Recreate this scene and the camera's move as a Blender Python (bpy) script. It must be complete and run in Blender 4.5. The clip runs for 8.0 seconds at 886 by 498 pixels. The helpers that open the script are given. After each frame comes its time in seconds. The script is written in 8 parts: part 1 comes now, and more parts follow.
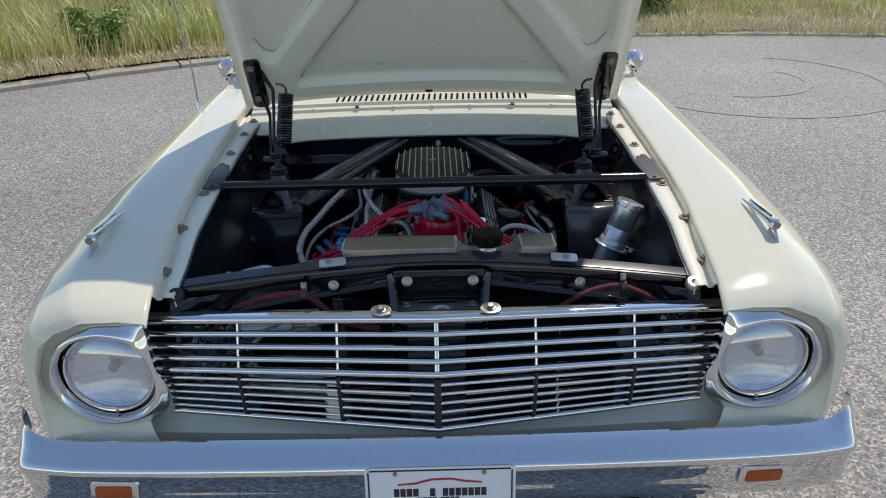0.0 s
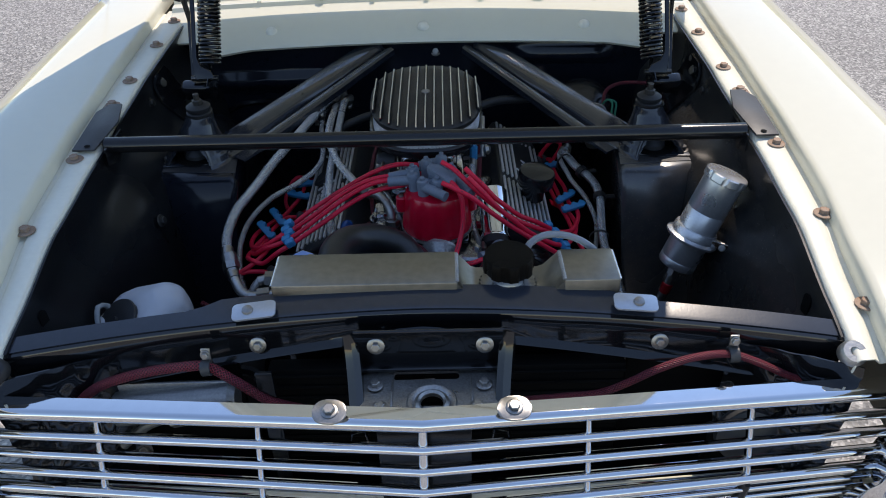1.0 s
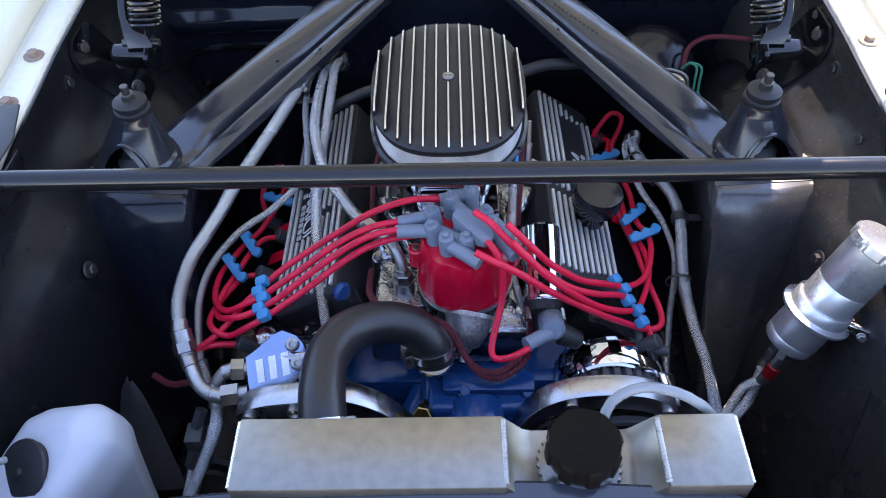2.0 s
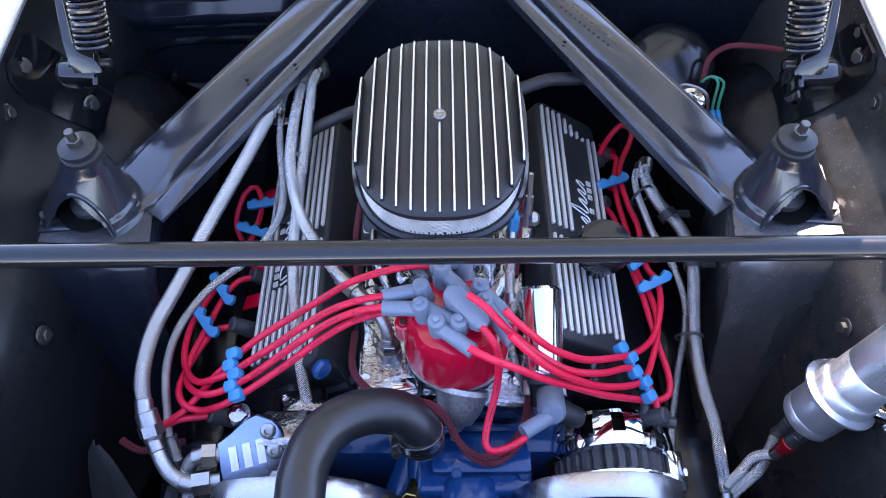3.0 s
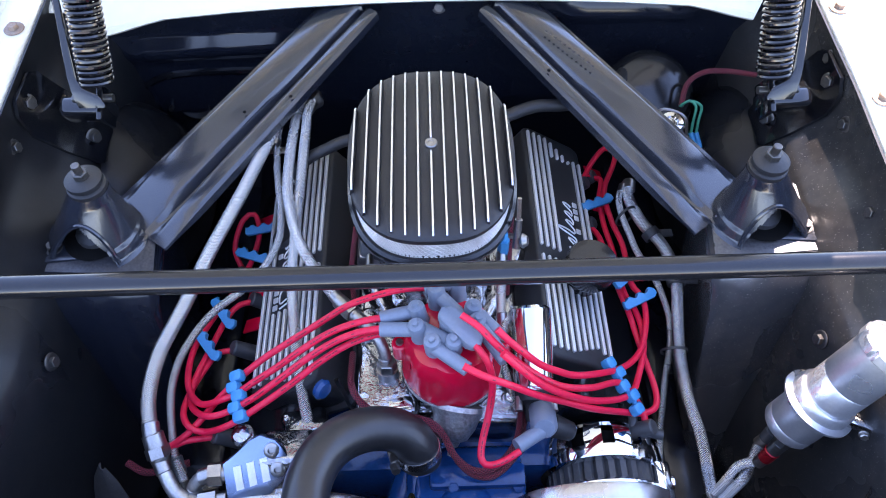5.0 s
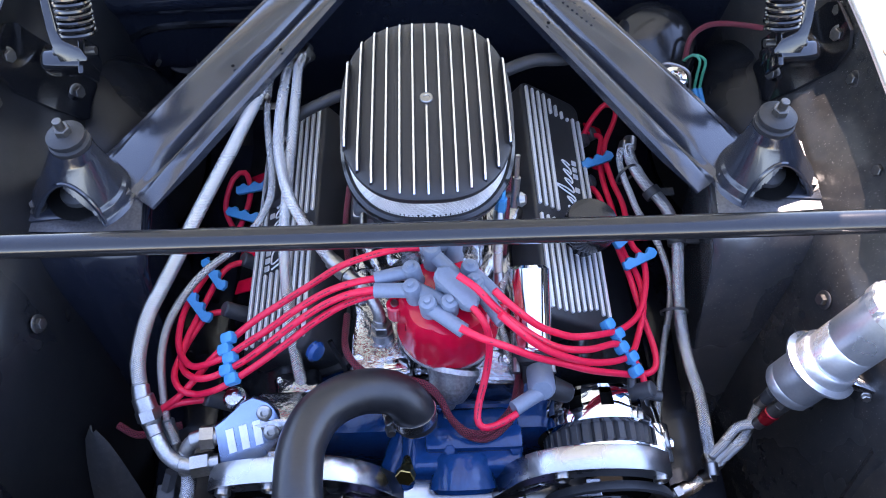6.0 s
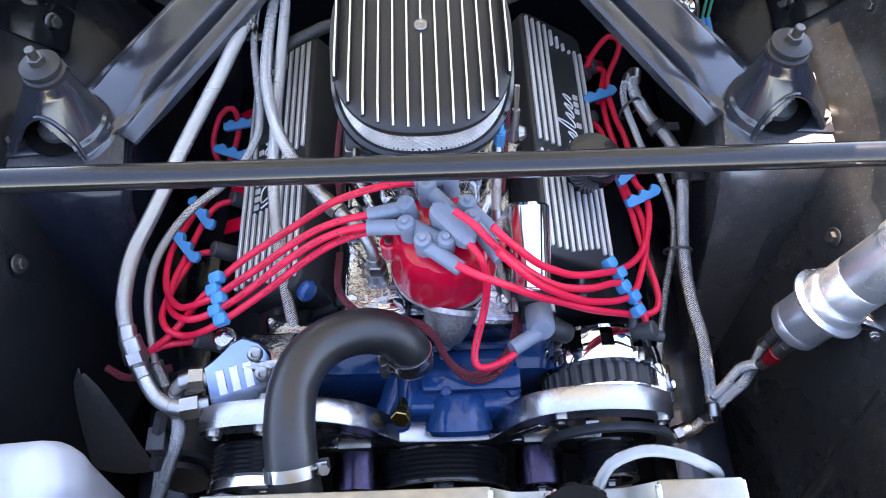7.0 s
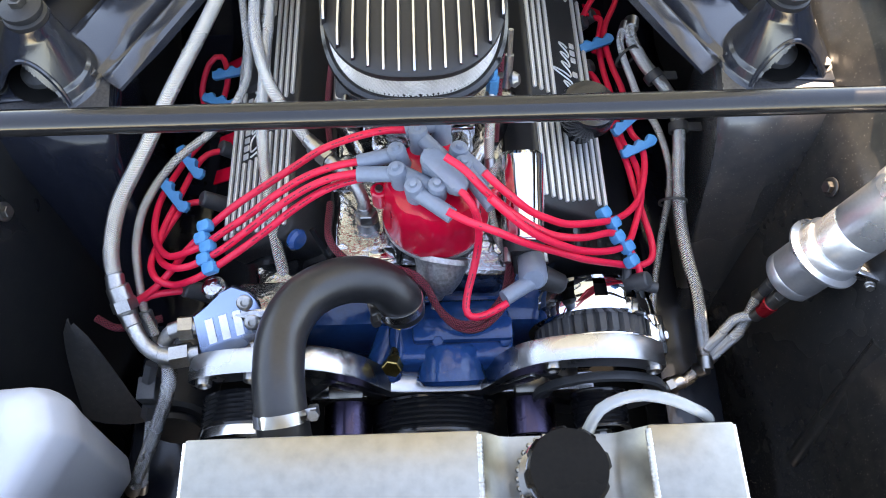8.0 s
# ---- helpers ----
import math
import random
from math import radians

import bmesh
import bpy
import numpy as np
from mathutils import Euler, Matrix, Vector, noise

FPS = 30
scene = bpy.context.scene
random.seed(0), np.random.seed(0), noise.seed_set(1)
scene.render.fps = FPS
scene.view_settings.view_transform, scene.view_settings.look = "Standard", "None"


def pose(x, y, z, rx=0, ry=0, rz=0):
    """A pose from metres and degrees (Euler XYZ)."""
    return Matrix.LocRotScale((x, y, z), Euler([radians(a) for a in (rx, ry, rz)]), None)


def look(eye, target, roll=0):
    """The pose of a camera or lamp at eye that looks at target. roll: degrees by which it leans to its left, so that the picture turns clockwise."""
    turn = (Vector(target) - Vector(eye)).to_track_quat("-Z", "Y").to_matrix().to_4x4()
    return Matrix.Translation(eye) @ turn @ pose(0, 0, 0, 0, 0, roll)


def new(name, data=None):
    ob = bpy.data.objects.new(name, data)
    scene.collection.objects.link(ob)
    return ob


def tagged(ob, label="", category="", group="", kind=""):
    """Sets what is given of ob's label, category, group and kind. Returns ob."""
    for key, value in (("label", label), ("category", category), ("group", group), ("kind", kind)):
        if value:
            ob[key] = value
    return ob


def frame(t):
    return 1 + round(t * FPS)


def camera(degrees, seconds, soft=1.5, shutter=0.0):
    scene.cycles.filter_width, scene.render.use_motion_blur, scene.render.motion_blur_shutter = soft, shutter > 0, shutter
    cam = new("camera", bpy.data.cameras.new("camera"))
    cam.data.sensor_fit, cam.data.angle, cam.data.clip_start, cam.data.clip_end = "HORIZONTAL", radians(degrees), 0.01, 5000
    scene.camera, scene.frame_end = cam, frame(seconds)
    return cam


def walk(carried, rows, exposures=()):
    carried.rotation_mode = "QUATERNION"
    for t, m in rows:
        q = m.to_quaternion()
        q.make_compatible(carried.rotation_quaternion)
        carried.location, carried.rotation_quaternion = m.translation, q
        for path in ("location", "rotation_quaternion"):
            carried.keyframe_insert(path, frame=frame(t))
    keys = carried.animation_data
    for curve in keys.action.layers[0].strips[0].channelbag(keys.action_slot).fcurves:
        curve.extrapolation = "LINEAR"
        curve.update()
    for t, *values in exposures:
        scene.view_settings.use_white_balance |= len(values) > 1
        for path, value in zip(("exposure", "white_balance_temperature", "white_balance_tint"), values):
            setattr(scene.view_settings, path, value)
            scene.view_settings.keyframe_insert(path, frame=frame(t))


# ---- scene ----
cam = camera(60.7, 8.0, soft=1.0)
PATH = [
    (0, (0.005, -0.105, 1.557), (0.021, 1.709, 0.715), -1.1),
    (0.5, (0.034, 0.295, 1.517), (0.031, 2.028, 0.519), -1.4),
    (1, (0.034, 0.597, 1.491), (0.023, 2.217, 0.318), -1.5),
    (1.5, (-0.006, 0.876, 1.498), (-0.023, 2.352, 0.148), -1.6),
    (2, (0.002, 1.096, 1.505), (-0.024, 2.42, 0.005), -1.7),
    (2.2, (0.021, 1.185, 1.518), (-0.016, 2.445, -0.035), -2.1),
    (3.3, (0.001, 1.322, 1.568), (-0.005, 2.427, -0.099), -0.9),
    (3.5, (-0.001, 1.307, 1.582), (-0.01, 2.43, -0.073), -1.3),
    (4, (0.0, 1.291, 1.596), (-0.007, 2.453, -0.031), -1.5),
    (4.5, (0.003, 1.296, 1.594), (0.008, 2.461, -0.031), -1.3),
    (6, (0.003, 1.315, 1.567), (0.027, 2.381, -0.125), -0.6),
    (6.5, (0.001, 1.32, 1.547), (0.027, 2.328, -0.18), -0.5),
    (7, (0.005, 1.32, 1.529), (0.031, 2.271, -0.23), -0.5),
    (7.5, (0.006, 1.317, 1.519), (0.038, 2.216, -0.267), -0.1),
    (8, (0.012, 1.308, 1.51), (0.04, 2.178, -0.291), -0.1),
]
walk(cam, [(t, look(eye, target, roll)) for t, eye, target, roll in PATH],
     [(0, 0.48, 7600, 11), (0.5, 0.48, 7600, 11), (1, 0.85, 7500, 15), (1.5, 1.72, 7300, 20), (2, 2.55, 7700, 25), (2.2, 2.8, 7600, 26), (3.3, 3.1, 7200, 30), (4.5, 3.1, 7300, 30), (6, 3.3, 7500, 28), (7, 3.38, 8600, 25), (8, 3.38, 10300, 20)])

# ---- light ----
world = bpy.data.worlds.new("sky")
scene.world = world
world.use_nodes = True
wn = world.node_tree.nodes
wl = world.node_tree.links
SUN = Vector((0.30, 0.50, 1.0)).normalized()
sky = wn.new("ShaderNodeTexSky")
sky.sky_type, sky.sun_disc = "NISHITA", False
sky.sun_elevation = math.asin(SUN.z)
sky.sun_rotation = math.atan2(SUN.x, SUN.y)
sky.air_density, sky.dust_density, sky.ozone_density = 1.15, 0.02, 4.0
wl.new(sky.outputs[0], wn["Background"].inputs[0])
wn["Background"].inputs[1].default_value = 0.135
sun = new("sun", bpy.data.lights.new("sun", "SUN"))
sun.data.energy, sun.data.angle, sun.data.color = 2.15, radians(0.53), (1.0, 0.96, 0.90)
sun.matrix_world = look(SUN * 30, (0, 0, 0))


# ---- materials ----
def mat(name, col, rough=0.5, metal=0.0, var=0.12, scale=30.0, bump=0.0, bscale=200.0, coat=0.0, rvar=0.08, col2=None, spec=0.5, dust=0.0):
    """A plain painted, moulded or metal surface: colour drift and roughness drift at two scales, and fine relief."""
    m = bpy.data.materials.new(name)
    m.use_nodes = True
    n, l = m.node_tree.nodes, m.node_tree.links
    b = n["Principled BSDF"]
    b.inputs["Metallic"].default_value = metal
    b.inputs["Coat Weight"].default_value = coat
    b.inputs["Coat Roughness"].default_value = 0.04
    b.inputs["Specular IOR Level"].default_value = spec
    tc = n.new("ShaderNodeTexCoord")
    big, small = n.new("ShaderNodeTexNoise"), n.new("ShaderNodeTexNoise")
    big.inputs["Scale"].default_value, small.inputs["Scale"].default_value = scale * 0.2, scale * 4
    big.inputs["Detail"].default_value, small.inputs["Detail"].default_value = 4, 3
    add = n.new("ShaderNodeMath")
    add.operation = "ADD"
    for i, t in enumerate((big, small)):
        l.new(tc.outputs["Object"], t.inputs["Vector"])
        l.new(t.outputs["Fac"], add.inputs[i])
    ramp = n.new("ShaderNodeMapRange")
    ramp.inputs["From Min"].default_value, ramp.inputs["From Max"].default_value = 0.65, 1.35
    l.new(add.outputs[0], ramp.inputs["Value"])
    mix = n.new("ShaderNodeMix")
    mix.data_type = "RGBA"
    c2 = col2 or tuple(c * (1 - var) for c in col)
    mix.inputs["A"].default_value, mix.inputs["B"].default_value = (*col, 1), (*c2, 1)
    l.new(ramp.outputs[0], mix.inputs["Factor"])
    out = mix.outputs["Result"]
    if dust:
        dn, dr, dm = n.new("ShaderNodeTexNoise"), n.new("ShaderNodeMapRange"), n.new("ShaderNodeMix")
        dn.inputs["Scale"].default_value, dn.inputs["Detail"].default_value = 420, 2
        dr.inputs["From Min"].default_value, dr.inputs["From Max"].default_value, dr.inputs["To Max"].default_value = 0.665, 0.76, dust
        dm.data_type = "RGBA"
        dm.inputs["B"].default_value = (0.30, 0.28, 0.25, 1)
        l.new(tc.outputs["Object"], dn.inputs["Vector"])
        l.new(dn.outputs["Fac"], dr.inputs["Value"])
        l.new(dr.outputs[0], dm.inputs["Factor"])
        l.new(out, dm.inputs["A"])
        out = dm.outputs["Result"]
    l.new(out, b.inputs["Base Color"])
    rr = n.new("ShaderNodeMapRange")
    rr.inputs["From Min"].default_value, rr.inputs["From Max"].default_value = 0.3, 0.7
    rr.inputs["To Min"].default_value, rr.inputs["To Max"].default_value = max(0.02, rough - rvar), min(1, rough + rvar)
    l.new(big.outputs["Fac"], rr.inputs["Value"])
    l.new(rr.outputs[0], b.inputs["Roughness"])
    if bump:
        bn, bm_ = n.new("ShaderNodeTexNoise"), n.new("ShaderNodeBump")
        bn.inputs["Scale"].default_value, bn.inputs["Detail"].default_value = bscale, 3
        bm_.inputs["Strength"].default_value, bm_.inputs["Distance"].default_value = bump, 0.002
        l.new(tc.outputs["Object"], bn.inputs["Vector"])
        l.new(bn.outputs["Fac"], bm_.inputs["Height"])
        l.new(bm_.outputs[0], b.inputs["Normal"])
    return m


def braid(name, dark, light, rough, metal, turns=14, pitch=170.0, depth=0.6):
    """A woven sleeve: two sets of strands that wind round the hose against each other."""
    m = mat(name, light, rough, metal, var=0.25, scale=60)
    n, l = m.node_tree.nodes, m.node_tree.links
    b = n["Principled BSDF"]
    uv = n.new("ShaderNodeUVMap")
    waves = []
    for sign in (1, -1):
        mp = n.new("ShaderNodeVectorMath")
        mp.operation = "DOT_PRODUCT"
        mp.inputs[1].default_value = (turns * 2 * math.pi, sign * pitch * 2 * math.pi, 0)
        l.new(uv.outputs[0], mp.inputs[0])
        s = n.new("ShaderNodeMath")
        s.operation = "SINE"
        l.new(mp.outputs["Value"], s.inputs[0])
        waves.append(s)
    mx = n.new("ShaderNodeMath")
    mx.operation = "MAXIMUM"
    l.new(waves[0].outputs[0], mx.inputs[0])
    l.new(waves[1].outputs[0], mx.inputs[1])
    bp = n.new("ShaderNodeBump")
    bp.inputs["Strength"].default_value, bp.inputs["Distance"].default_value = depth, 0.0012
    l.new(mx.outputs[0], bp.inputs["Height"])
    l.new(bp.outputs[0], b.inputs["Normal"])
    rg = n.new("ShaderNodeMapRange")
    rg.inputs["From Min"].default_value, rg.inputs["From Max"].default_value = 0.0, 0.95
    l.new(mx.outputs[0], rg.inputs["Value"])
    mix = n.new("ShaderNodeMix")
    mix.data_type = "RGBA"
    mix.inputs["A"].default_value, mix.inputs["B"].default_value = (*dark, 1), (*light, 1)
    l.new(rg.outputs[0], mix.inputs["Factor"])
    l.new(mix.outputs["Result"], b.inputs["Base Color"])
    return m


M_CREAM = mat("cream_paint", (0.70, 0.675, 0.555), 0.10, var=0.03, scale=12, coat=0.05, rvar=0.02, spec=0.32)
M_CREAM_DULL = mat("cream_paint_dull", (0.80, 0.775, 0.66), 0.45, var=0.10, scale=25, bump=0.05)
M_BLACK = mat("black_gloss_paint", (0.007, 0.0075, 0.009), 0.11, var=0.3, scale=8, bump=0.16, bscale=16, coat=0.3, rvar=0.07)
M_SATIN = mat("black_satin_paint", (0.011, 0.0115, 0.013), 0.17, var=0.35, scale=20, bump=0.05, bscale=150)
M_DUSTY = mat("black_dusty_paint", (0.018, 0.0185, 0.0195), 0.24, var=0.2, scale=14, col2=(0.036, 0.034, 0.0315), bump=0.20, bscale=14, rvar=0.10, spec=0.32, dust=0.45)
M_FINBLACK = mat("black_crinkle_coat", (0.018, 0.018, 0.019), 0.48, var=0.3, scale=40, bump=0.25, bscale=900)
M_RUBBER = mat("black_rubber", (0.020, 0.020, 0.021), 0.55, var=0.3, scale=40, bump=0.15, bscale=300)
M_CHROME = mat("chrome", (0.74, 0.755, 0.78), 0.05, 1.0, var=0.06, scale=20, rvar=0.03)
M_CHROME_OLD = mat("worn_chrome", (0.78, 0.79, 0.80), 0.12, 1.0, var=0.15, scale=40, bump=0.06, bscale=120)
M_ALU = mat("brushed_aluminium", (0.305, 0.288, 0.25), 0.40, 1.0, var=0.28, scale=22, bump=0.05, bscale=250, rvar=0.12)
M_MACH = mat("machined_aluminium", (0.80, 0.80, 0.80), 0.20, 1.0, var=0.12, scale=60, rvar=0.08)
M_POLISH = mat("polished_casting", (0.52, 0.52, 0.53), 0.16, 1.0, var=0.45, scale=60, bump=1.0, bscale=95, col2=(0.20, 0.20, 0.21))
M_CAST = mat("cast_alloy", (0.50, 0.50, 0.49), 0.45, 1.0, var=0.3, scale=80, bump=0.3, bscale=350)
M_STEEL = mat("zinc_steel", (0.38, 0.37, 0.355), 0.34, 1.0, var=0.3, scale=120)
M_RUST = mat("rusty_bolt", (0.24, 0.12, 0.06), 0.65, 0.3, var=0.5, scale=200, bump=0.3, bscale=600, col2=(0.36, 0.30, 0.25))
M_BRASS = mat("brass", (0.48, 0.33, 0.11), 0.30, 1.0, var=0.3, scale=90)
M_RED = mat("red_cap_plastic", (0.60, 0.005, 0.028), 0.18, var=0.15, scale=30, coat=0.2)
M_WIRE = mat("red_silicone", (0.78, 0.013, 0.048), 0.40, var=0.15, scale=60, spec=0.35)
M_GREY = mat("grey_boot_rubber", (0.165, 0.20, 0.25), 0.46, var=0.15, scale=60)
M_CLIP = mat("blue_clip_plastic", (0.008, 0.23, 0.47), 0.42, var=0.2, scale=60)
M_BLUE = mat("blue_engine_enamel", (0.001, 0.052, 0.175), 0.18, var=0.35, scale=40, bump=0.35, bscale=90, coat=0.10, spec=0.35)
M_WHITE = mat("white_translucent_plastic", (0.48, 0.505, 0.55), 0.38, var=0.05, scale=20)
M_GREYPL = mat("dark_grey_plastic", (0.045, 0.047, 0.050), 0.5, var=0.3, scale=60, bump=0.1)
M_AMBER = mat("amber_lens", (0.42, 0.075, 0.008), 0.16, var=0.25, scale=120, bump=0.4, bscale=200)
M_PLATE = mat("plate_white", (0.74, 0.75, 0.77), 0.4, var=0.06, scale=30)
M_PRINT = mat("print_dark", (0.02, 0.02, 0.025), 0.5, var=0.2)
M_PRINTW = mat("print_on_red", (0.20, 0.01, 0.02), 0.5, var=0.3)
M_PRINTR = mat("print_red", (0.55, 0.02, 0.03), 0.5, var=0.2)
M_BRAID = braid("braided_steel", (0.34, 0.335, 0.325), (0.92, 0.91, 0.89), 0.25, 1.0, turns=13, pitch=430.0, depth=0.7)
M_BRAIDF = braid("fine_braided_steel", (0.30, 0.295, 0.285), (0.86, 0.85, 0.83), 0.25, 1.0, turns=9, pitch=460, depth=0.7)
M_LOOM = braid("red_black_sleeve", (0.010, 0.004, 0.006), (0.25, 0.018, 0.036), 0.45, 0.0, turns=8, pitch=230, depth=0.8)
# Near-black that paints shade into slots, holes and the bottom of the bay.
M_DARKVOID = mat("shade_black", (0.006, 0.006, 0.006), 0.8, var=0.4, scale=20, spec=0.1)
M_GREEN = mat("green_wire_sleeve", (0.01, 0.25, 0.14), 0.45, var=0.2)
M_CAPBLK = mat("black_anodised", (0.010, 0.0085, 0.007), 0.26, 0.0, var=0.5, scale=60, spec=0.05, rvar=0.12)
M_FITRED = mat("red_anodised", (0.40, 0.012, 0.02), 0.28, 0.6, var=0.2)
M_MESH = mat("silver_mesh_paper", (0.88, 0.89, 0.91), 0.35, 0.15, var=0.5, scale=200, bump=0.6, bscale=500)
M_BLUISH = mat("brushed_plate", (0.24, 0.33, 0.50), 0.24, 1.0, var=0.1, scale=40)
# Matt black, keeps the gaps behind the grille as dark as their shade.
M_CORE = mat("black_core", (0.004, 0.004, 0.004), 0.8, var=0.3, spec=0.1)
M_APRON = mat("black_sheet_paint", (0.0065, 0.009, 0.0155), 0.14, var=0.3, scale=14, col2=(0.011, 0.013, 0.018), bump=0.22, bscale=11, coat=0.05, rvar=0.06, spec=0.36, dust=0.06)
# Duller copy of the sheet paint, dark where the hood's reflection would show.
M_HOUSE = mat("black_dull_paint", (0.0060, 0.0068, 0.0085), 0.30, var=0.3, scale=14, col2=(0.012, 0.0125, 0.0135), bump=0.20, bscale=14, rvar=0.10, spec=0.24, dust=0.05)
M_TOPPLATE = mat("black_eggshell_paint", (0.026, 0.031, 0.042), 0.17, var=0.2, scale=20, bump=0.03, bscale=300, rvar=0.04, spec=0.6, dust=0.05)
M_BRACE = mat("black_pressed_paint", (0.010, 0.0135, 0.022), 0.17, var=0.3, scale=18, col2=(0.017, 0.020, 0.026), bump=0.16, bscale=12, coat=0.15, rvar=0.09, spec=0.75, dust=0.05)
M_CAN = mat("spun_aluminium", (0.74, 0.745, 0.75), 0.31, 0.82, var=0.15, scale=60, rvar=0.10, bump=0.03, bscale=300)
M_RIB = mat("linished_rib", (0.84, 0.84, 0.83), 0.42, 0.55, var=0.12, scale=120)
M_NUT = mat("greasy_steel", (0.14, 0.135, 0.13), 0.38, 0.9, var=0.4, scale=90)
M_PITTED = mat("pitted_zinc", (0.52, 0.53, 0.54), 0.42, 0.9, var=0.6, scale=60, bump=0.4, bscale=180, col2=(0.20, 0.20, 0.20))
M_TAB = mat("plain_alloy_sheet", (0.52, 0.55, 0.60), 0.38, 0.6, var=0.12, scale=60)
M_LATCH = mat("dull_zinc_plate", (0.46, 0.445, 0.42), 0.36, 0.9, var=0.45, scale=90, bump=0.25, bscale=260, rvar=0.14)
M_PURPLE = mat("dark_anodised", (0.055, 0.045, 0.075), 0.28, 1.0, var=0.3, scale=60)
M_BRKT = mat("brushed_bracket", (0.46, 0.46, 0.465), 0.27, 1.0, var=0.15, scale=40, bump=0.04, bscale=300)
# Sun glare on the right tower top, put into a pale metallic colour.
M_TOPSUN = mat("tower_top_sunlit", (0.20, 0.20, 0.20), 0.36, 0.75, var=0.5, scale=70, col2=(0.10, 0.10, 0.105), bump=0.12, bscale=160, rvar=0.12)
# Dusty right tower, its base also lightened to stand in for sheen.
M_TOWER = mat("dusty_sheen_paint", (0.036, 0.038, 0.042), 0.24, var=0.2, scale=14, col2=(0.058, 0.056, 0.054), bump=0.22, bscale=9, rvar=0.08, spec=1.0, dust=0.6)
# Dimmer copy of that painted sheen, for the left tower top.
M_TOPDIM = mat("tower_top_dim", (0.10, 0.10, 0.105), 0.34, 0.5, var=0.5, scale=70, col2=(0.04, 0.04, 0.045), bump=0.12, bscale=160, rvar=0.12)
M_SPLASH = mat("dusty_grey_sheet", (0.034, 0.034, 0.035), 0.42, var=0.5, scale=30, col2=(0.062, 0.061, 0.06), bump=0.15, bscale=90, dust=0.25)
M_HOSE = mat("moulded_rubber", (0.017, 0.017, 0.018), 0.36, var=0.3, scale=30, bump=0.12, bscale=120, rvar=0.08)


def glass_mat(name, tint, rough=0.02):
    m = bpy.data.materials.new(name)
    m.use_nodes = True
    b = m.node_tree.nodes["Principled BSDF"]
    b.inputs["Base Color"].default_value = (*tint, 1)
    b.inputs["Roughness"].default_value = rough
    b.inputs["Transmission Weight"].default_value = 1.0
    b.inputs["IOR"].default_value = 1.48
    return m


M_GLASS = glass_mat("clear_glass", (0.95, 0.97, 1.0))
M_CLEAR = mat("clear_vinyl_tube", (0.48, 0.51, 0.53), 0.22, var=0.1)
M_CLEAR.node_tree.nodes["Principled BSDF"].inputs["Transmission Weight"].default_value = 0.55
WB = M_WHITE.node_tree.nodes["Principled BSDF"]
WB.inputs["Subsurface Weight"].default_value = 0.25
WB.inputs["Subsurface Radius"].default_value = (0.02, 0.02, 0.02)

# ---- mesh helpers ----
WORLD_AT = {}


def thing(name, at, label, category, group="", kind=""):
    ob = new(name)
    ob.location = at
    ob.empty_display_size = 0.05
    WORLD_AT[ob] = Vector(at)
    return tagged(ob, label, category, group, kind)


def finish(ob_name, bm, material, sharp=38):
    me = bpy.data.meshes.new(ob_name)
    bmesh.ops.recalc_face_normals(bm, faces=bm.faces[:])
    c = Vector((0, 0, 0))
    if len(bm.verts):
        lo = Vector([min(v.co[i] for v in bm.verts) for i in range(3)])
        hi = Vector([max(v.co[i] for v in bm.verts) for i in range(3)])
        c = (lo + hi) / 2
    for v in bm.verts:
        v.co -= c
    bm.to_mesh(me)
    bm.free()
    me.polygons.foreach_set("use_smooth", [True] * len(me.polygons))
    me.set_sharp_from_angle(angle=radians(sharp))
    for m in material if isinstance(material, (list, tuple)) else [material]:
        me.materials.append(m)
    ob = new(ob_name, me)
    ob.location = c
    WORLD_AT[ob] = c
    return ob


def part(name, bm, material, parent, label="", sharp=38):
    ob = finish(name, bm, material, sharp)
    ob.parent = parent
    ob.matrix_parent_inverse = Matrix.Translation(-WORLD_AT[parent])
    if label:
        tagged(ob, label)
    return ob


def again(ob, at, parent=None):
    """One more piece on the same mesh, at another place."""
    o = new(ob.name.split(".")[0], ob.data)
    o.location = at
    WORLD_AT[o] = Vector(at)
    p = parent or ob.parent
    o.parent = p
    o.matrix_parent_inverse = Matrix.Translation(-WORLD_AT[p])
    o.rotation_euler = ob.rotation_euler
    return o


def solo(name, bm, material, label, category, group="", kind="", sharp=38):
    return tagged(finish(name, bm, material, sharp), label, category, group, kind)


def join(*bms):
    out = bms[0]
    for b in bms[1:]:
        me = bpy.data.meshes.new("tmp")
        b.to_mesh(me)
        b.free()
        out.from_mesh(me)
        bpy.data.meshes.remove(me)
    return out


def moved(bm, m):
    bmesh.ops.transform(bm, matrix=m, verts=bm.verts[:])
    return bm


def box(c, s, rot=(0, 0, 0), bev=0.002, seg=2):
    bm = bmesh.new()
    bmesh.ops.create_cube(bm, size=1)
    for v in bm.verts:
        v.co = Vector((v.co.x * s[0], v.co.y * s[1], v.co.z * s[2]))
    if bev:
        bmesh.ops.bevel(bm, geom=bm.edges[:], offset=min(bev, min(s) * 0.45), segments=seg, affect="EDGES", profile=0.5)
    return moved(bm, pose(*c, *rot))


def aim(p, d):
    """A frame at p whose z points along d."""
    return Matrix.Translation(p) @ Vector(d).to_track_quat("Z", "Y").to_matrix().to_4x4()


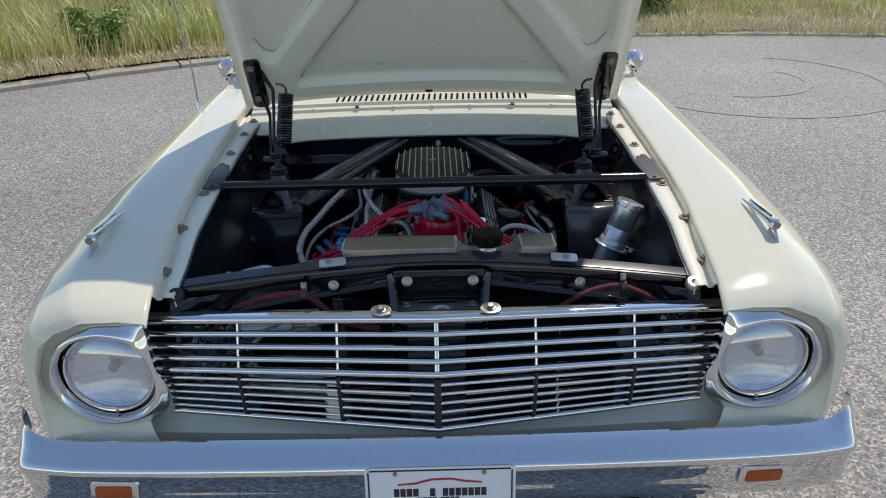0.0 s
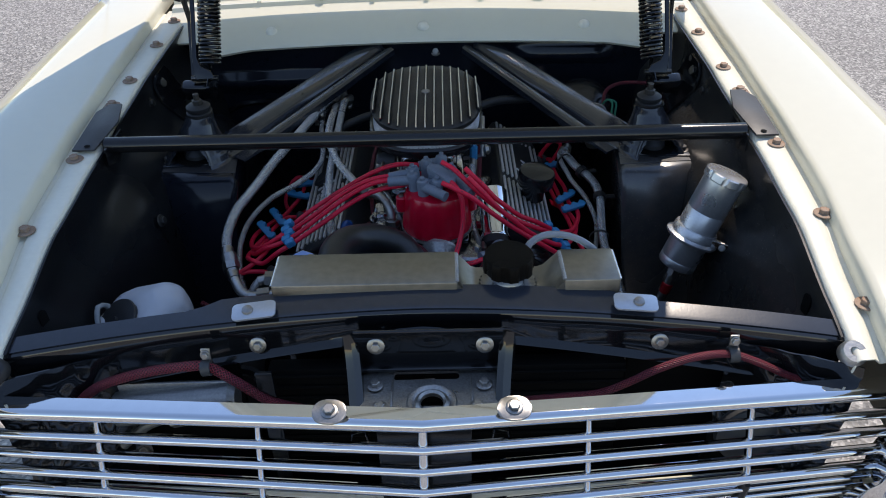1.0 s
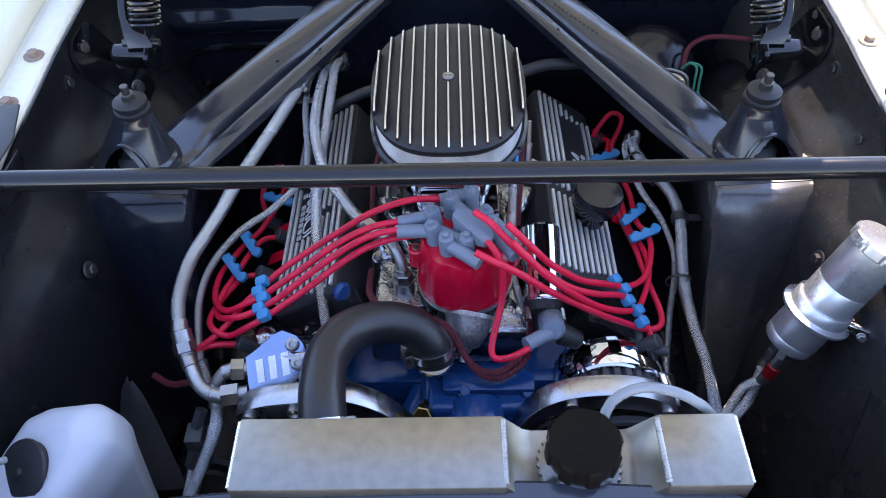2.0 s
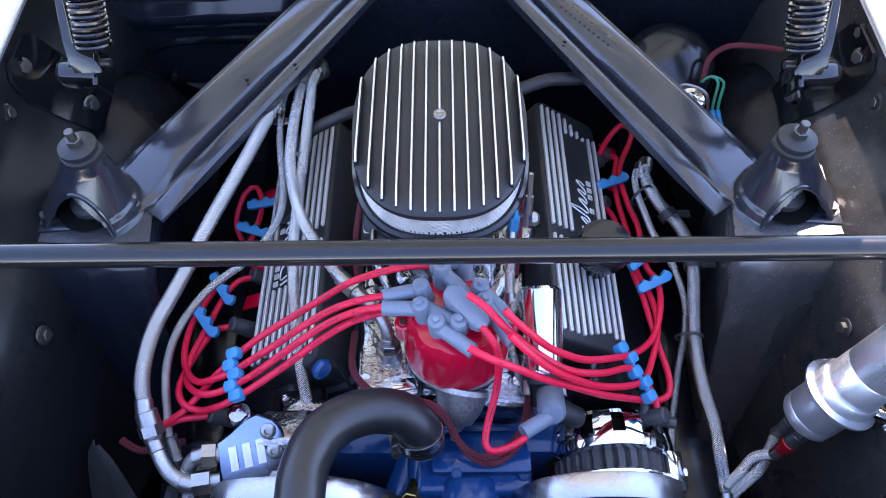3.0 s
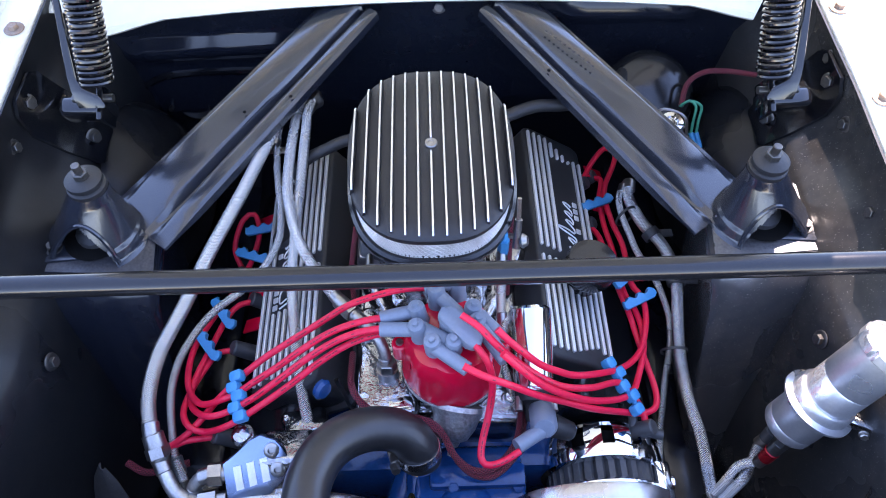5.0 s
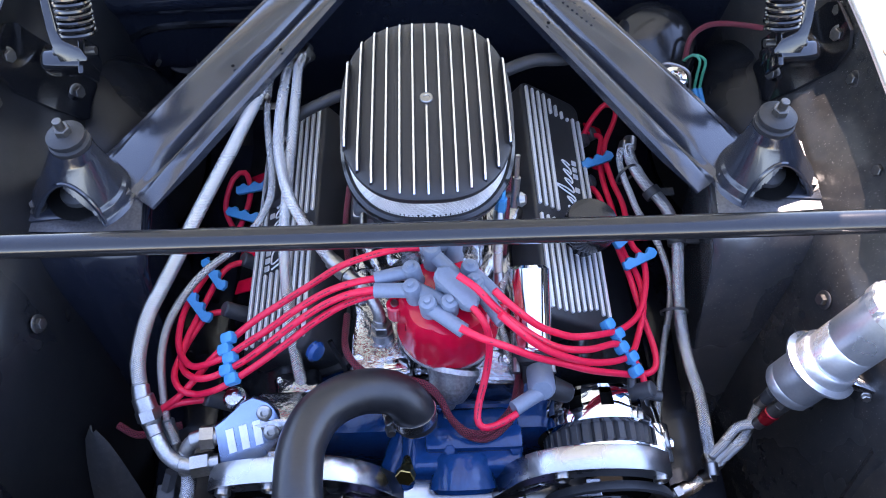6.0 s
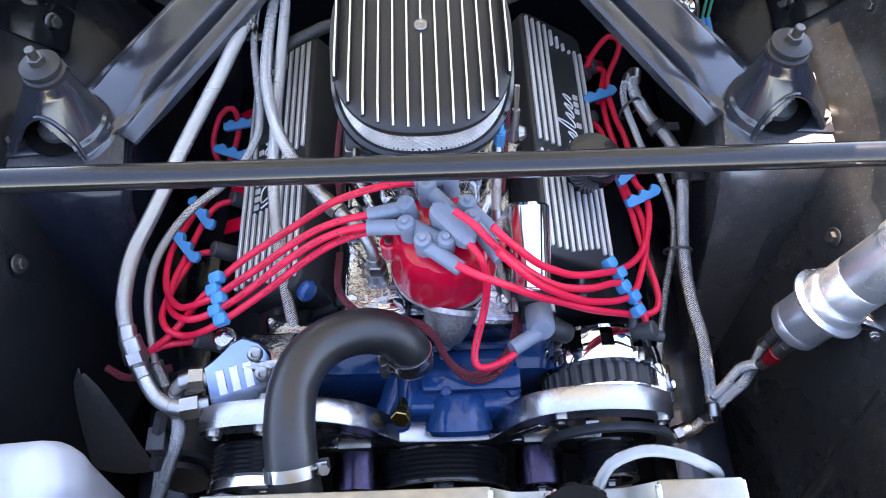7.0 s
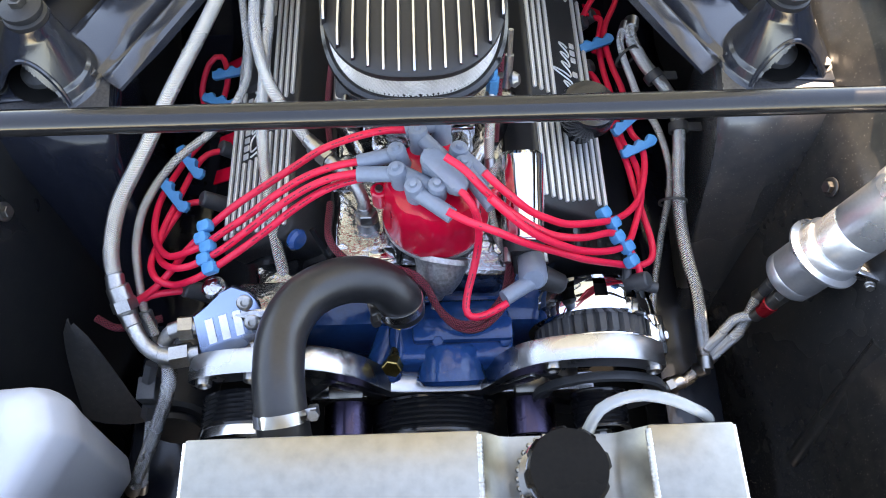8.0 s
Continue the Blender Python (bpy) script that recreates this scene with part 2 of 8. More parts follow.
def lathe(profile, p=(0, 0, 0), d=(0, 0, 1), seg=24, a0=0.0, a1=360.0, cap=True):
    """A turned shape: rows of (radius, height) round the axis d from p."""
    bm = bmesh.new()
    full = abs(a1 - a0) > 359.9
    n = seg if full else seg + 1
    rings = []
    for r, h in profile:
        ring = []
        for i in range(n):
            a = radians(a0 + (a1 - a0) * i / seg)
            ring.append(bm.verts.new((r * math.cos(a), r * math.sin(a), h)))
        rings.append(ring)
    for a, b in zip(rings, rings[1:]):
        for i in range(n if full else n - 1):
            j = (i + 1) % n
            bm.faces.new((a[i], a[j], b[j], b[i]))
    if cap and full:
        for ring, r in ((rings[0], profile[0][0]), (rings[-1], profile[-1][0])):
            if r > 1e-5:
                bm.faces.new(ring)
    bmesh.ops.remove_doubles(bm, verts=bm.verts[:], dist=1e-6)
    return moved(bm, aim(p, d))


def rod(p, q, r, r2=None, seg=16, bev=0.0):
    p, q = Vector(p), Vector(q)
    h = (q - p).length
    r2 = r if r2 is None else r2
    b = min(bev, r * 0.4, r2 * 0.4)
    prof = [(r, 0), (r2, h)] if not b else [(r - b, 0), (r, b), (r2, h - b), (r2 - b, h)]
    return lathe(prof, p, q - p, seg)


def smooth_line(pts, step=0.008):
    """Points along a smooth curve through pts."""
    p = [Vector(a) for a in pts]
    if len(p) == 2:
        return p
    p = [p[0] * 2 - p[1]] + p + [p[-1] * 2 - p[-2]]
    out = []
    for i in range(1, len(p) - 2):
        k = max(2, int((p[i + 1] - p[i]).length / step))
        for j in range(k):
            t = j / k
            a, b, c, d = p[i - 1], p[i], p[i + 1], p[i + 2]
            out.append(0.5 * (2 * b + (c - a) * t + (2 * a - 5 * b + 4 * c - d) * t * t + (3 * b - a - 3 * c + d) * t ** 3))
    return out + [p[-2]]


def tube(pts, r, seg=12, step=0.008, wob=0.0):
    """A round hose or wire along pts, capped, with (turns, metres) for its sleeve's weave."""
    line = smooth_line(pts, step)
    bm = bmesh.new()
    uvl = bm.loops.layers.uv.new("UVMap")
    t0 = (line[1] - line[0]).normalized()
    up = t0.orthogonal().normalized()
    rings, run, runs = [], 0.0, []
    for i, c in enumerate(line):
        t = (line[min(i + 1, len(line) - 1)] - line[max(i - 1, 0)]).normalized()
        up = (up - t * up.dot(t)).normalized()
        side = t.cross(up)
        if i:
            run += (c - line[i - 1]).length
        runs.append(run)
        rr = r * (1 + wob * noise.noise(c * 60))
        rings.append([bm.verts.new(c + rr * (math.cos(2 * math.pi * k / seg) * up + math.sin(2 * math.pi * k / seg) * side)) for k in range(seg)])
    for i in range(len(rings) - 1):
        for k in range(seg):
            j = (k + 1) % seg
            f = bm.faces.new((rings[i][k], rings[i][j], rings[i + 1][j], rings[i + 1][k]))
            for lp, uv in zip(f.loops, ((k / seg, runs[i]), ((k + 1) / seg, runs[i]), ((k + 1) / seg, runs[i + 1]), (k / seg, runs[i + 1]))):
                lp[uvl].uv = uv
    bm.faces.new(rings[0])
    bm.faces.new(rings[-1][::-1])
    return bm


def loft(rows, closed=False, caps=False):
    bm = bmesh.new()
    vs = [[bm.verts.new(p) for p in row] for row in rows]
    n = len(rows[0])
    for a, b in zip(vs, vs[1:]):
        for i in range(n if closed else n - 1):
            j = (i + 1) % n
            bm.faces.new((a[i], a[j], b[j], b[i]))
    if caps:
        bm.faces.new(vs[0])
        bm.faces.new(vs[-1])
    return bm


def thick(bm, t):
    """Gives an open sheet a thickness t on its back."""
    bmesh.ops.recalc_face_normals(bm, faces=bm.faces[:])
    bmesh.ops.solidify(bm, geom=bm.faces[:], thickness=t)
    return bm


def prism(poly, h, m=None, bev=0.001, seg=2):
    """A flat outline (x, y) raised by h, with softened edges, then put at the pose m."""
    bm = bmesh.new()
    lo = [bm.verts.new((x, y, 0)) for x, y in poly]
    hi = [bm.verts.new((x, y, h)) for x, y in poly]
    n = len(poly)
    bm.faces.new(lo[::-1])
    bm.faces.new(hi)
    for i in range(n):
        j = (i + 1) % n
        bm.faces.new((lo[i], lo[j], hi[j], hi[i]))
    if bev:
        es = [e for e in bm.edges if abs(e.verts[0].co.z - e.verts[1].co.z) < 1e-6]
        bmesh.ops.bevel(bm, geom=es, offset=bev, segments=seg, affect="EDGES", profile=0.5)
    return moved(bm, m) if m else bm


def rounded(w, h, r, k=5):
    """A rounded rectangle's outline."""
    out = []
    for cx, cy, a in ((w / 2 - r, h / 2 - r, 0), (-w / 2 + r, h / 2 - r, 90), (-w / 2 + r, -h / 2 + r, 180), (w / 2 - r, -h / 2 + r, 270)):
        for i in range(k + 1):
            b = radians(a + 90 * i / k)
            out.append((cx + r * math.cos(b), cy + r * math.sin(b)))
    return out


def hexa(r):
    return [(r * math.cos(radians(60 * i)), r * math.sin(radians(60 * i))) for i in range(6)]


def bolt(p, d, r=0.006, h=0.006, washer=1.8):
    """A hex head on a flanged washer, looking along d."""
    m = aim(p, d)
    head = prism(hexa(r), h, m @ Matrix.Translation((0, 0, 0.0015)), 0.0008, 1)
    wash = lathe([(r * washer, 0), (r * washer, 0.0014), (r * washer * 0.9, 0.002), (r, 0.002)], p, d, 16)
    return join(head, wash)


def lerp(a, b, t):
    return a + (b - a) * t


def table(rows, y):
    """Values between rows of (y, a, b, ...)."""
    for a, b in zip(rows, rows[1:]):
        if y <= b[0]:
            t = max(0.0, (y - a[0]) / (b[0] - a[0]))
            t = t * t * (3 - 2 * t) * 0.35 + t * 0.65
            return [lerp(p, q, t) for p, q in zip(a[1:], b[1:])]
    return list(rows[-1][1:])

# ---- car body ----
car = thing("car", (0, 2.6, 0), "cream white vintage car with its hood propped open", "car")

LIP = [(1.14, 0.530, 0.800), (1.25, 0.533, 0.826), (1.345, 0.537, 0.845), (1.52, 0.549, 0.870), (1.716, 0.556, 0.881), (1.90, 0.563, 0.890), (2.05, 0.568, 0.895), (2.45, 0.570, 0.905)]
EDGE = [(1.16, 0.557, 0.826), (1.175, 0.558, 0.835), (1.20, 0.561, 0.846), (1.25, 0.568, 0.859), (1.40, 0.580, 0.880), (1.60, 0.602, 0.897), (1.80, 0.613, 0.907), (2.10, 0.622, 0.920), (2.45, 0.632, 0.932), (2.95, 0.640, 0.945), (3.6, 0.645, 0.95)]
SIDE = [(1.16, 0.800, 0.69, 0.828), (1.17, 0.818, 0.705, 0.838), (1.19, 0.835, 0.718, 0.850), (1.25, 0.848, 0.735, 0.869), (1.32, 0.855, 0.742, 0.882), (1.50, 0.860, 0.748, 0.903), (1.80, 0.864, 0.752, 0.918), (2.2, 0.866, 0.752, 0.928), (2.6, 0.868, 0.752, 0.938), (3.6, 0.868, 0.752, 0.945)]


def fender_section(y, s):
    xi, zi = table(EDGE, y)
    xo, xr, zr = table(SIDE, y)
    low = 0.40 if y > 1.25 else 0.50
    pts = [(xi, zi - (0.034 if y > 1.25 else 0.010)), (xi, zi - 0.006), (xi + 0.004, zi - 0.001), (xi + 0.012, zi),
           (lerp(xi, xr, 0.4), lerp(zi, zr, 0.5) + 0.004), (lerp(xi, xr, 0.8), zr + 0.002), (xr - 0.012, zr + 0.002), (xr, zr), (xr + 0.010, zr - 0.005),
           (lerp(xr, xo, 0.45), zr - 0.022), (lerp(xr, xo, 0.78), zr - 0.052), (xo - 0.006, zr - 0.10), (xo, zr - 0.17), (xo, zr - 0.24), (xo - 0.012, zr - 0.30), (xo - 0.03, low)]
    return [(s * x, y, z) for x, z in pts]


def fender(s, label):
    ys = [1.16, 1.163, 1.168, 1.175, 1.19, 1.21, 1.235] + [1.26 + 0.06 * i for i in range(24)]
    bm = loft([fender_section(y, s) for y in ys])
    return part("fender", thick(bm, 0.004), M_CREAM, car, label, 50)


fender(1, "sunlit cream fender")
fender(-1, "cream fender half in the hood's shade")


def lip_strip(s):
    ys = [1.262 + 0.0455 * i for i in range(26)]
    rows = []
    for y in ys:
        xi, zi = table(LIP, y)
        xe, ze = table(EDGE, y)
        rows.append([(s * (xi - 0.002), y, zi - 0.022), (s * xi, y, zi - 0.003), (s * (xi + 0.004), y, zi), (s * (xe - 0.014), y, zi + 0.001), (s * (xe - 0.006), y, zi - 0.006), (s * (xe + 0.003), y, zi - 0.004)])
    return part("gutter_lip", thick(loft(rows), 0.002), M_CREAM_DULL, car, "cream hood gutter with bolts", 50)


for s in (1, -1):
    gut = lip_strip(s)
    first = None
    for y in (1.345, 1.52, 1.716, 1.898, 2.01, 2.19, 2.33):
        xi, zi = table(LIP, y)
        at = (s * (0.586 if y > 1.4 else 0.575), y, zi + 0.001)
        if first is None:
            first = part("bolt", bolt(at, (0, 0, 1), 0.0075, 0.007, 1.9), M_RUST, gut, "rusty hex bolt")
        else:
            again(first, at + Vector((0, 0, 0.0045)) if isinstance(at, Vector) else Vector(at) + Vector((0, 0, 0.0045)), gut)


BEZEL = [(0, 0.139), (15, 0.133), (34, 0.133), (49, 0.131), (62, 0.127), (78, 0.1225), (103, 0.127), (118, 0.139), (126, 0.146), (133, 0.133), (148, 0.114), (162, 0.106), (175, 0.105), (186, 0.1145), (201, 0.127), (215, 0.138), (228, 0.139), (246, 0.131), (265, 0.126), (283, 0.128), (300, 0.131), (317, 0.133), (334, 0.1345), (348, 0.138)]


def bezel_edge(ca, sa):
    """The bezel's outline round the lamp: round below, squared above, drawn out to a tip by the grille."""
    a = math.degrees(math.atan2(sa, ca)) % 360
    n = len(BEZEL)
    k = max([i for i in range(n) if BEZEL[i][0] <= a], default=n - 1)
    a0, a1 = BEZEL[k][0] - (360 if a < BEZEL[0][0] else 0), BEZEL[(k + 1) % n][0] + (360 if k == n - 1 and a >= BEZEL[0][0] else 0)
    t = (a - a0) / (a1 - a0)
    p0, p1, p2, p3 = [BEZEL[(k + j) % n][1] for j in (-1, 0, 1, 2)]
    r = 0.5 * (2 * p1 + (p2 - p0) * t + (2 * p0 - 5 * p1 + 4 * p2 - p3) * t * t + (3 * p1 - p0 - 3 * p2 + p3) * t ** 3)
    return ca * r, sa * r


def front_cap(s, c):
    """The sheet round the headlamp, from the fender's nose in to the bezel."""
    o = fender_section(1.163, s)
    poly = [(0.56, 0.505), (0.55, 0.66), (0.535, 0.79)] + [(abs(p[0]), p[2]) for p in o[2:]]
    rows = [[], [], [], []]
    N = 80
    for i in range(N + 1):
        a = radians(lerp(-118, 121, i / N))
        d = V2(math.cos(a), math.sin(a))
        best = 0.13
        for k in range(len(poly)):
            p, q = V2(*poly[k]) - V2(abs(c.x), c.z), V2(*poly[(k + 1) % len(poly)]) - V2(abs(c.x), c.z)
            e = q - p
            den = d.x * e.y - d.y * e.x
            if abs(den) > 1e-9:
                t = (p.x * e.y - p.y * e.x) / den
                u = (p.x * d.y - p.y * d.x) / den
                if t > 0 and -0.001 <= u <= 1.001:
                    best = t
        x, z = bezel_edge(d.x, d.y)
        rows[0].append((s * (abs(c.x) + d.x * best), 1.164, c.z + d.y * best))
        rows[1].append((s * (abs(c.x) + lerp(d.x * best, x, 0.25)), 1.170, c.z + lerp(d.y * best, z, 0.25)))
        rows[2].append((s * (abs(c.x) + lerp(d.x * best, x, 0.65)), 1.182, c.z + lerp(d.y * best, z, 0.65)))
        rows[3].append((s * (abs(c.x) + x * 0.985), 1.200, c.z + z * 0.985))
    return part("headlamp_panel", thick(loft(rows), 0.003), M_CREAM, car)


V2 = lambda *a: Vector(a)


def headlamp(s):
    c = Vector((s * 0.668, 1.213, 0.690))
    front_cap(s, c)
    d = (0, -1, 0)
    lamp = part("headlamp", lathe([(0.095, -0.02), (0.095, 0.008), (0.0935, 0.016), (0.0905, 0.0195), (0.0875, 0.0185), (0.0855, 0.014), (0.0848, 0.010)], c, d, 64, cap=False), M_CHROME_OLD, car, "round sealed-beam headlamp in a chrome bezel")
    # bezel: squarish outside, round inside, tapering to the grille
    rows = []
    N = 144
    for out_t, y in ((1.0, 0.002), (1.0, 0.018), (0.985, 0.0205), (0.94, 0.0230), (0.84, 0.0260), (0.70, 0.0295), (0.56, 0.0335), (0.44, 0.0370), (0.34, 0.0395), (0.25, 0.0410), (0.16, 0.0410), (0.08, 0.0385), (0.03, 0.0345), (0.0, 0.0270), (-0.02, 0.006)):
        row = []
        for i in range(N):
            a = 2 * math.pi * i / N
            ca, sa = math.cos(a), math.sin(a)
            ox, oz = bezel_edge(ca, sa)
            px, pz = lerp(ca * 0.0975, ox, out_t), lerp(sa * 0.0975, oz, out_t)
            wide = min(1.0, max(0.2, (math.hypot(ox, oz) - 0.0975) / 0.034))
            dep = y if out_t < 0.1 else 0.0385 - (0.0385 - y) * wide
            row.append((c.x + s * px, c.y - dep, c.z + pz))
        rows.append(row)
    part("bezel", loft(rows, closed=True), M_CHROME, lamp, "chrome bezel")
    part("reflector", lathe([(0.0, -0.020), (0.012, -0.0194), (0.024, -0.0176), (0.036, -0.0146), (0.048, -0.0103), (0.060, -0.0048), (0.072, 0.0018), (0.080, 0.0070), (0.0846, 0.010)], c, d, 64, cap=False), M_REFLECTOR, lamp)
    part("bulb_shield", lathe([(0.010, -0.018), (0.010, -0.004), (0.0, -0.002)], c, d, 20), M_STEEL, lamp)
    lens = lathe([(0.0, 0.032), (0.03, 0.0306), (0.052, 0.027), (0.070, 0.0205), (0.079, 0.0155), (0.0850, 0.0105)], c, d, 64, cap=False)
    glass = part("lens", thick(lens, 0.003), M_LENS, lamp, "fluted clear glass lens")
    glass.visible_shadow = False
    for k in range(3):
        x = c.x + s * 0.0905 * math.cos(2.1 * k + 0.5)
        part("screw", lathe([(0.0, 0.004), (0.003, 0.003), (0.004, 0)], (x, c.y - 0.019, c.z + 0.0905 * math.sin(2.1 * k + 0.5)), d, 10), M_STEEL, lamp)


M_REFLECTOR = mat("silvered_reflector", (0.93, 0.95, 0.98), 0.16, 1.0, var=0.06, scale=60, rvar=0.04)
M_LENS = bpy.data.materials.new("thin_lens_glass")
M_LENS.use_nodes = True
ln, ll = M_LENS.node_tree.nodes, M_LENS.node_tree.links
ln.remove(ln["Principled BSDF"])
lt, lg, lm = ln.new("ShaderNodeBsdfTransparent"), ln.new("ShaderNodeBsdfGlossy"), ln.new("ShaderNodeMixShader")
lt.inputs[0].default_value = (0.95, 0.97, 1.0, 1)
lg.inputs["Roughness"].default_value = 0.03
lm.inputs[0].default_value = 0.22
ll.new(lt.outputs[0], lm.inputs[1])
ll.new(lg.outputs[0], lm.inputs[2])
ll.new(lm.outputs[0], ln["Material Output"].inputs[0])
# the moulded blocks and flutes show as ripples in the silvering behind
rn, rl = M_REFLECTOR.node_tree.nodes, M_REFLECTOR.node_tree.links
rtc, rsx, rcx = rn.new("ShaderNodeTexCoord"), rn.new("ShaderNodeSeparateXYZ"), rn.new("ShaderNodeCombineXYZ")
rbr, rw, radd, rb = rn.new("ShaderNodeTexBrick"), rn.new("ShaderNodeTexWave"), rn.new("ShaderNodeMath"), rn.new("ShaderNodeBump")
rl.new(rtc.outputs["Object"], rsx.inputs[0])
rl.new(rsx.outputs["X"], rcx.inputs["X"])
rl.new(rsx.outputs["Z"], rcx.inputs["Y"])
rl.new(rcx.outputs[0], rbr.inputs["Vector"])
rl.new(rtc.outputs["Object"], rw.inputs["Vector"])
rbr.inputs["Scale"].default_value, rbr.inputs["Mortar Size"].default_value, rbr.inputs["Mortar Smooth"].default_value = 17, 0.03, 0.4
rw.bands_direction = "X"
rw.inputs["Scale"].default_value = 70
radd.operation = "MULTIPLY_ADD"
radd.inputs[1].default_value = 0.25
rl.new(rw.outputs["Fac"], radd.inputs[0])
rl.new(rbr.outputs["Fac"], radd.inputs[2])
rb.inputs["Strength"].default_value, rb.inputs["Distance"].default_value = 0.8, 0.003
rl.new(radd.outputs[0], rb.inputs["Height"])
rl.new(rb.outputs[0], rn["Principled BSDF"].inputs["Normal"])
for s in (1, -1):
    headlamp(s)

# grille: bars from side to side that meet in a blunt V, most proud at the fifth bar
grille = part("grille", box((0, 1.235, 0.66), (0.12, 0.006, 0.22), bev=0.001), M_SATIN, car, "chrome horizontal-bar grille")


def grille_at(x, k):
    """A point of the grille face: k 0 at the top bar, 1 at the proud bar, 2 at the bottom bar."""
    e = min(1.0, abs(x) / 0.59)
    yc = lerp(1.190, 1.144, k) if k <= 1 else lerp(1.144, 1.162, k - 1)
    ye = lerp(1.247, 1.210, k) if k <= 1 else lerp(1.210, 1.228, k - 1)
    zc = lerp(0.801, 0.701, k) if k <= 1 else lerp(0.701, 0.553, k - 1)
    ze = lerp(0.781, 0.688, k) if k <= 1 else lerp(0.688, 0.574, k - 1)
    return Vector((x, lerp(yc, ye, e), lerp(zc, ze, e)))


def bar(k, hh, dep, half):
    """One pressed bar, with a rounded front."""
    xs = [-half, -0.41, -0.2, -0.012, 0.0, 0.012, 0.2, 0.41, half]
    rows = []
    for x in xs:
        p = grille_at(x, k)
        sec = [(dep, -hh)] + [(hh * 0.9 * (1 - math.cos(radians(q))) - 0.002, hh * math.sin(radians(q))) for q in (-90, -60, -30, 0, 25, 50, 75, 90)] + [(dep, hh * 0.9)]
        rows.append([(p.x, p.y + a, p.z + b) for a, b in sec])
    return loft(rows, closed=True, caps=True)


bars = [(0.0, 0.0095, 0.026, 0.603), (0.27, 0.0056, 0.010, 0.594), (0.52, 0.0056, 0.010, 0.587), (0.76, 0.0056, 0.010, 0.579), (1.0, 0.0066, 0.012, 0.574)]
bars += [(1.0 + 0.165 * i, 0.0038, 0.016, 0.576 - 0.003 * i) for i in range(1, 6)] + [(2.0, 0.0075, 0.03, 0.562)]
for k, hh, dep, half in bars:
    part("grille_bar", bar(k, hh, dep, half), M_CHROME, grille)
for x in (-0.405, -0.2, 0.0, 0.2, 0.405):
    for lo, hi, mt in ((0.02, 1.0, M_CHROME), (1.06, 1.92, M_RUBBER)):
        n = 6
        rows = []
        for i in range(n + 1):
            p = grille_at(x, lerp(lo, hi, i / n))
            w = (0.0042 if x else 0.0062) if hi <= 1 else (0.0050 if x else 0.0085)
            o = 0.008 if hi <= 1 else 0.001
            rows.append([(p.x - w, p.y + 0.012, p.z), (p.x - w * 0.9, p.y + o - 0.001, p.z), (p.x - w * 0.55, p.y + o - 0.004, p.z), (p.x, p.y + o - 0.0052, p.z), (p.x + w * 0.55, p.y + o - 0.004, p.z), (p.x + w * 0.9, p.y + o - 0.001, p.z), (p.x + w, p.y + 0.012, p.z)])
        part("grille_rib", loft(rows, closed=True, caps=True), mt, grille)
for s in (1, -1):
    at = (s * 0.109, 1.207, 0.815)
    part("grille_tab", prism(rounded(0.041, 0.032, 0.015), 0.003, pose(*at, 12, 0, 4 * s), 0.0008), M_STEEL, grille)
    part("grille_bolt", bolt((at[0], at[1], at[2] + 0.003), (0, -0.2, 1), 0.007, 0.006, 1.5), M_STEEL, grille)

# bumper: a top face that slopes forward to a ridge, a face below it, and ends that wrap round
BX = [0.880 * math.sin(radians(q)) for q in (-90, -88, -86, -83.5, -81, -78, -75, -72, -69, -66, -62, -58, -52, -45, -36, -20, 0, 20, 36, 45, 52, 58, 62, 66, 69, 72, 75, 78, 81, 83.5, 86, 88, 90)]


def bumper_row(x):
    e = abs(x) / 0.880
    back = 0.018 * e ** 3 + 0.016 * max(0, (e - 0.80) / 0.20) ** 2 + 0.040 * max(0, (e - 0.965) / 0.035) ** 2
    up = 0.006 * e * e
    tip = max(0, min(1, (e - 0.915) / 0.085)) ** 1.6
    sec = [(1.150, 0.515), (1.149, 0.532), (1.147, 0.5445), (1.143, 0.5490), (1.1385, 0.5475), (1.123, 0.5350), (1.106, 0.5195), (1.098, 0.513), (1.0955, 0.506), (1.098, 0.496), (1.105, 0.480), (1.109, 0.445), (1.112, 0.420), (1.122, 0.398), (1.138, 0.388), (1.15, 0.386)]
    lift = (0.026, 0.030, 0.034, 0.036, 0.030, 0.014, 0.0, 0.0, 0.0, 0.0, 0.0, 0.0, 0.008, 0.02, 0.03, 0.035)
    draw = (0.0, 0.0, 0.0, 0.0, 0.0, 0.0, 0.0, 0.0, 0.0, 0.0, 0.0, 0.0, 0.01, 0.01, 0.01, 0.01)
    return [(x - math.copysign(tip * (0.004, 0.004, 0.004, 0.004, 0.004, 0.002, 0.0, 0, 0, 0, 0.002, 0.006, 0.012, 0.018, 0.024, 0.026)[k], x), y + back - d * tip, z + up + h * tip) for k, ((y, z), h, d) in enumerate(zip(sec, lift, draw))]


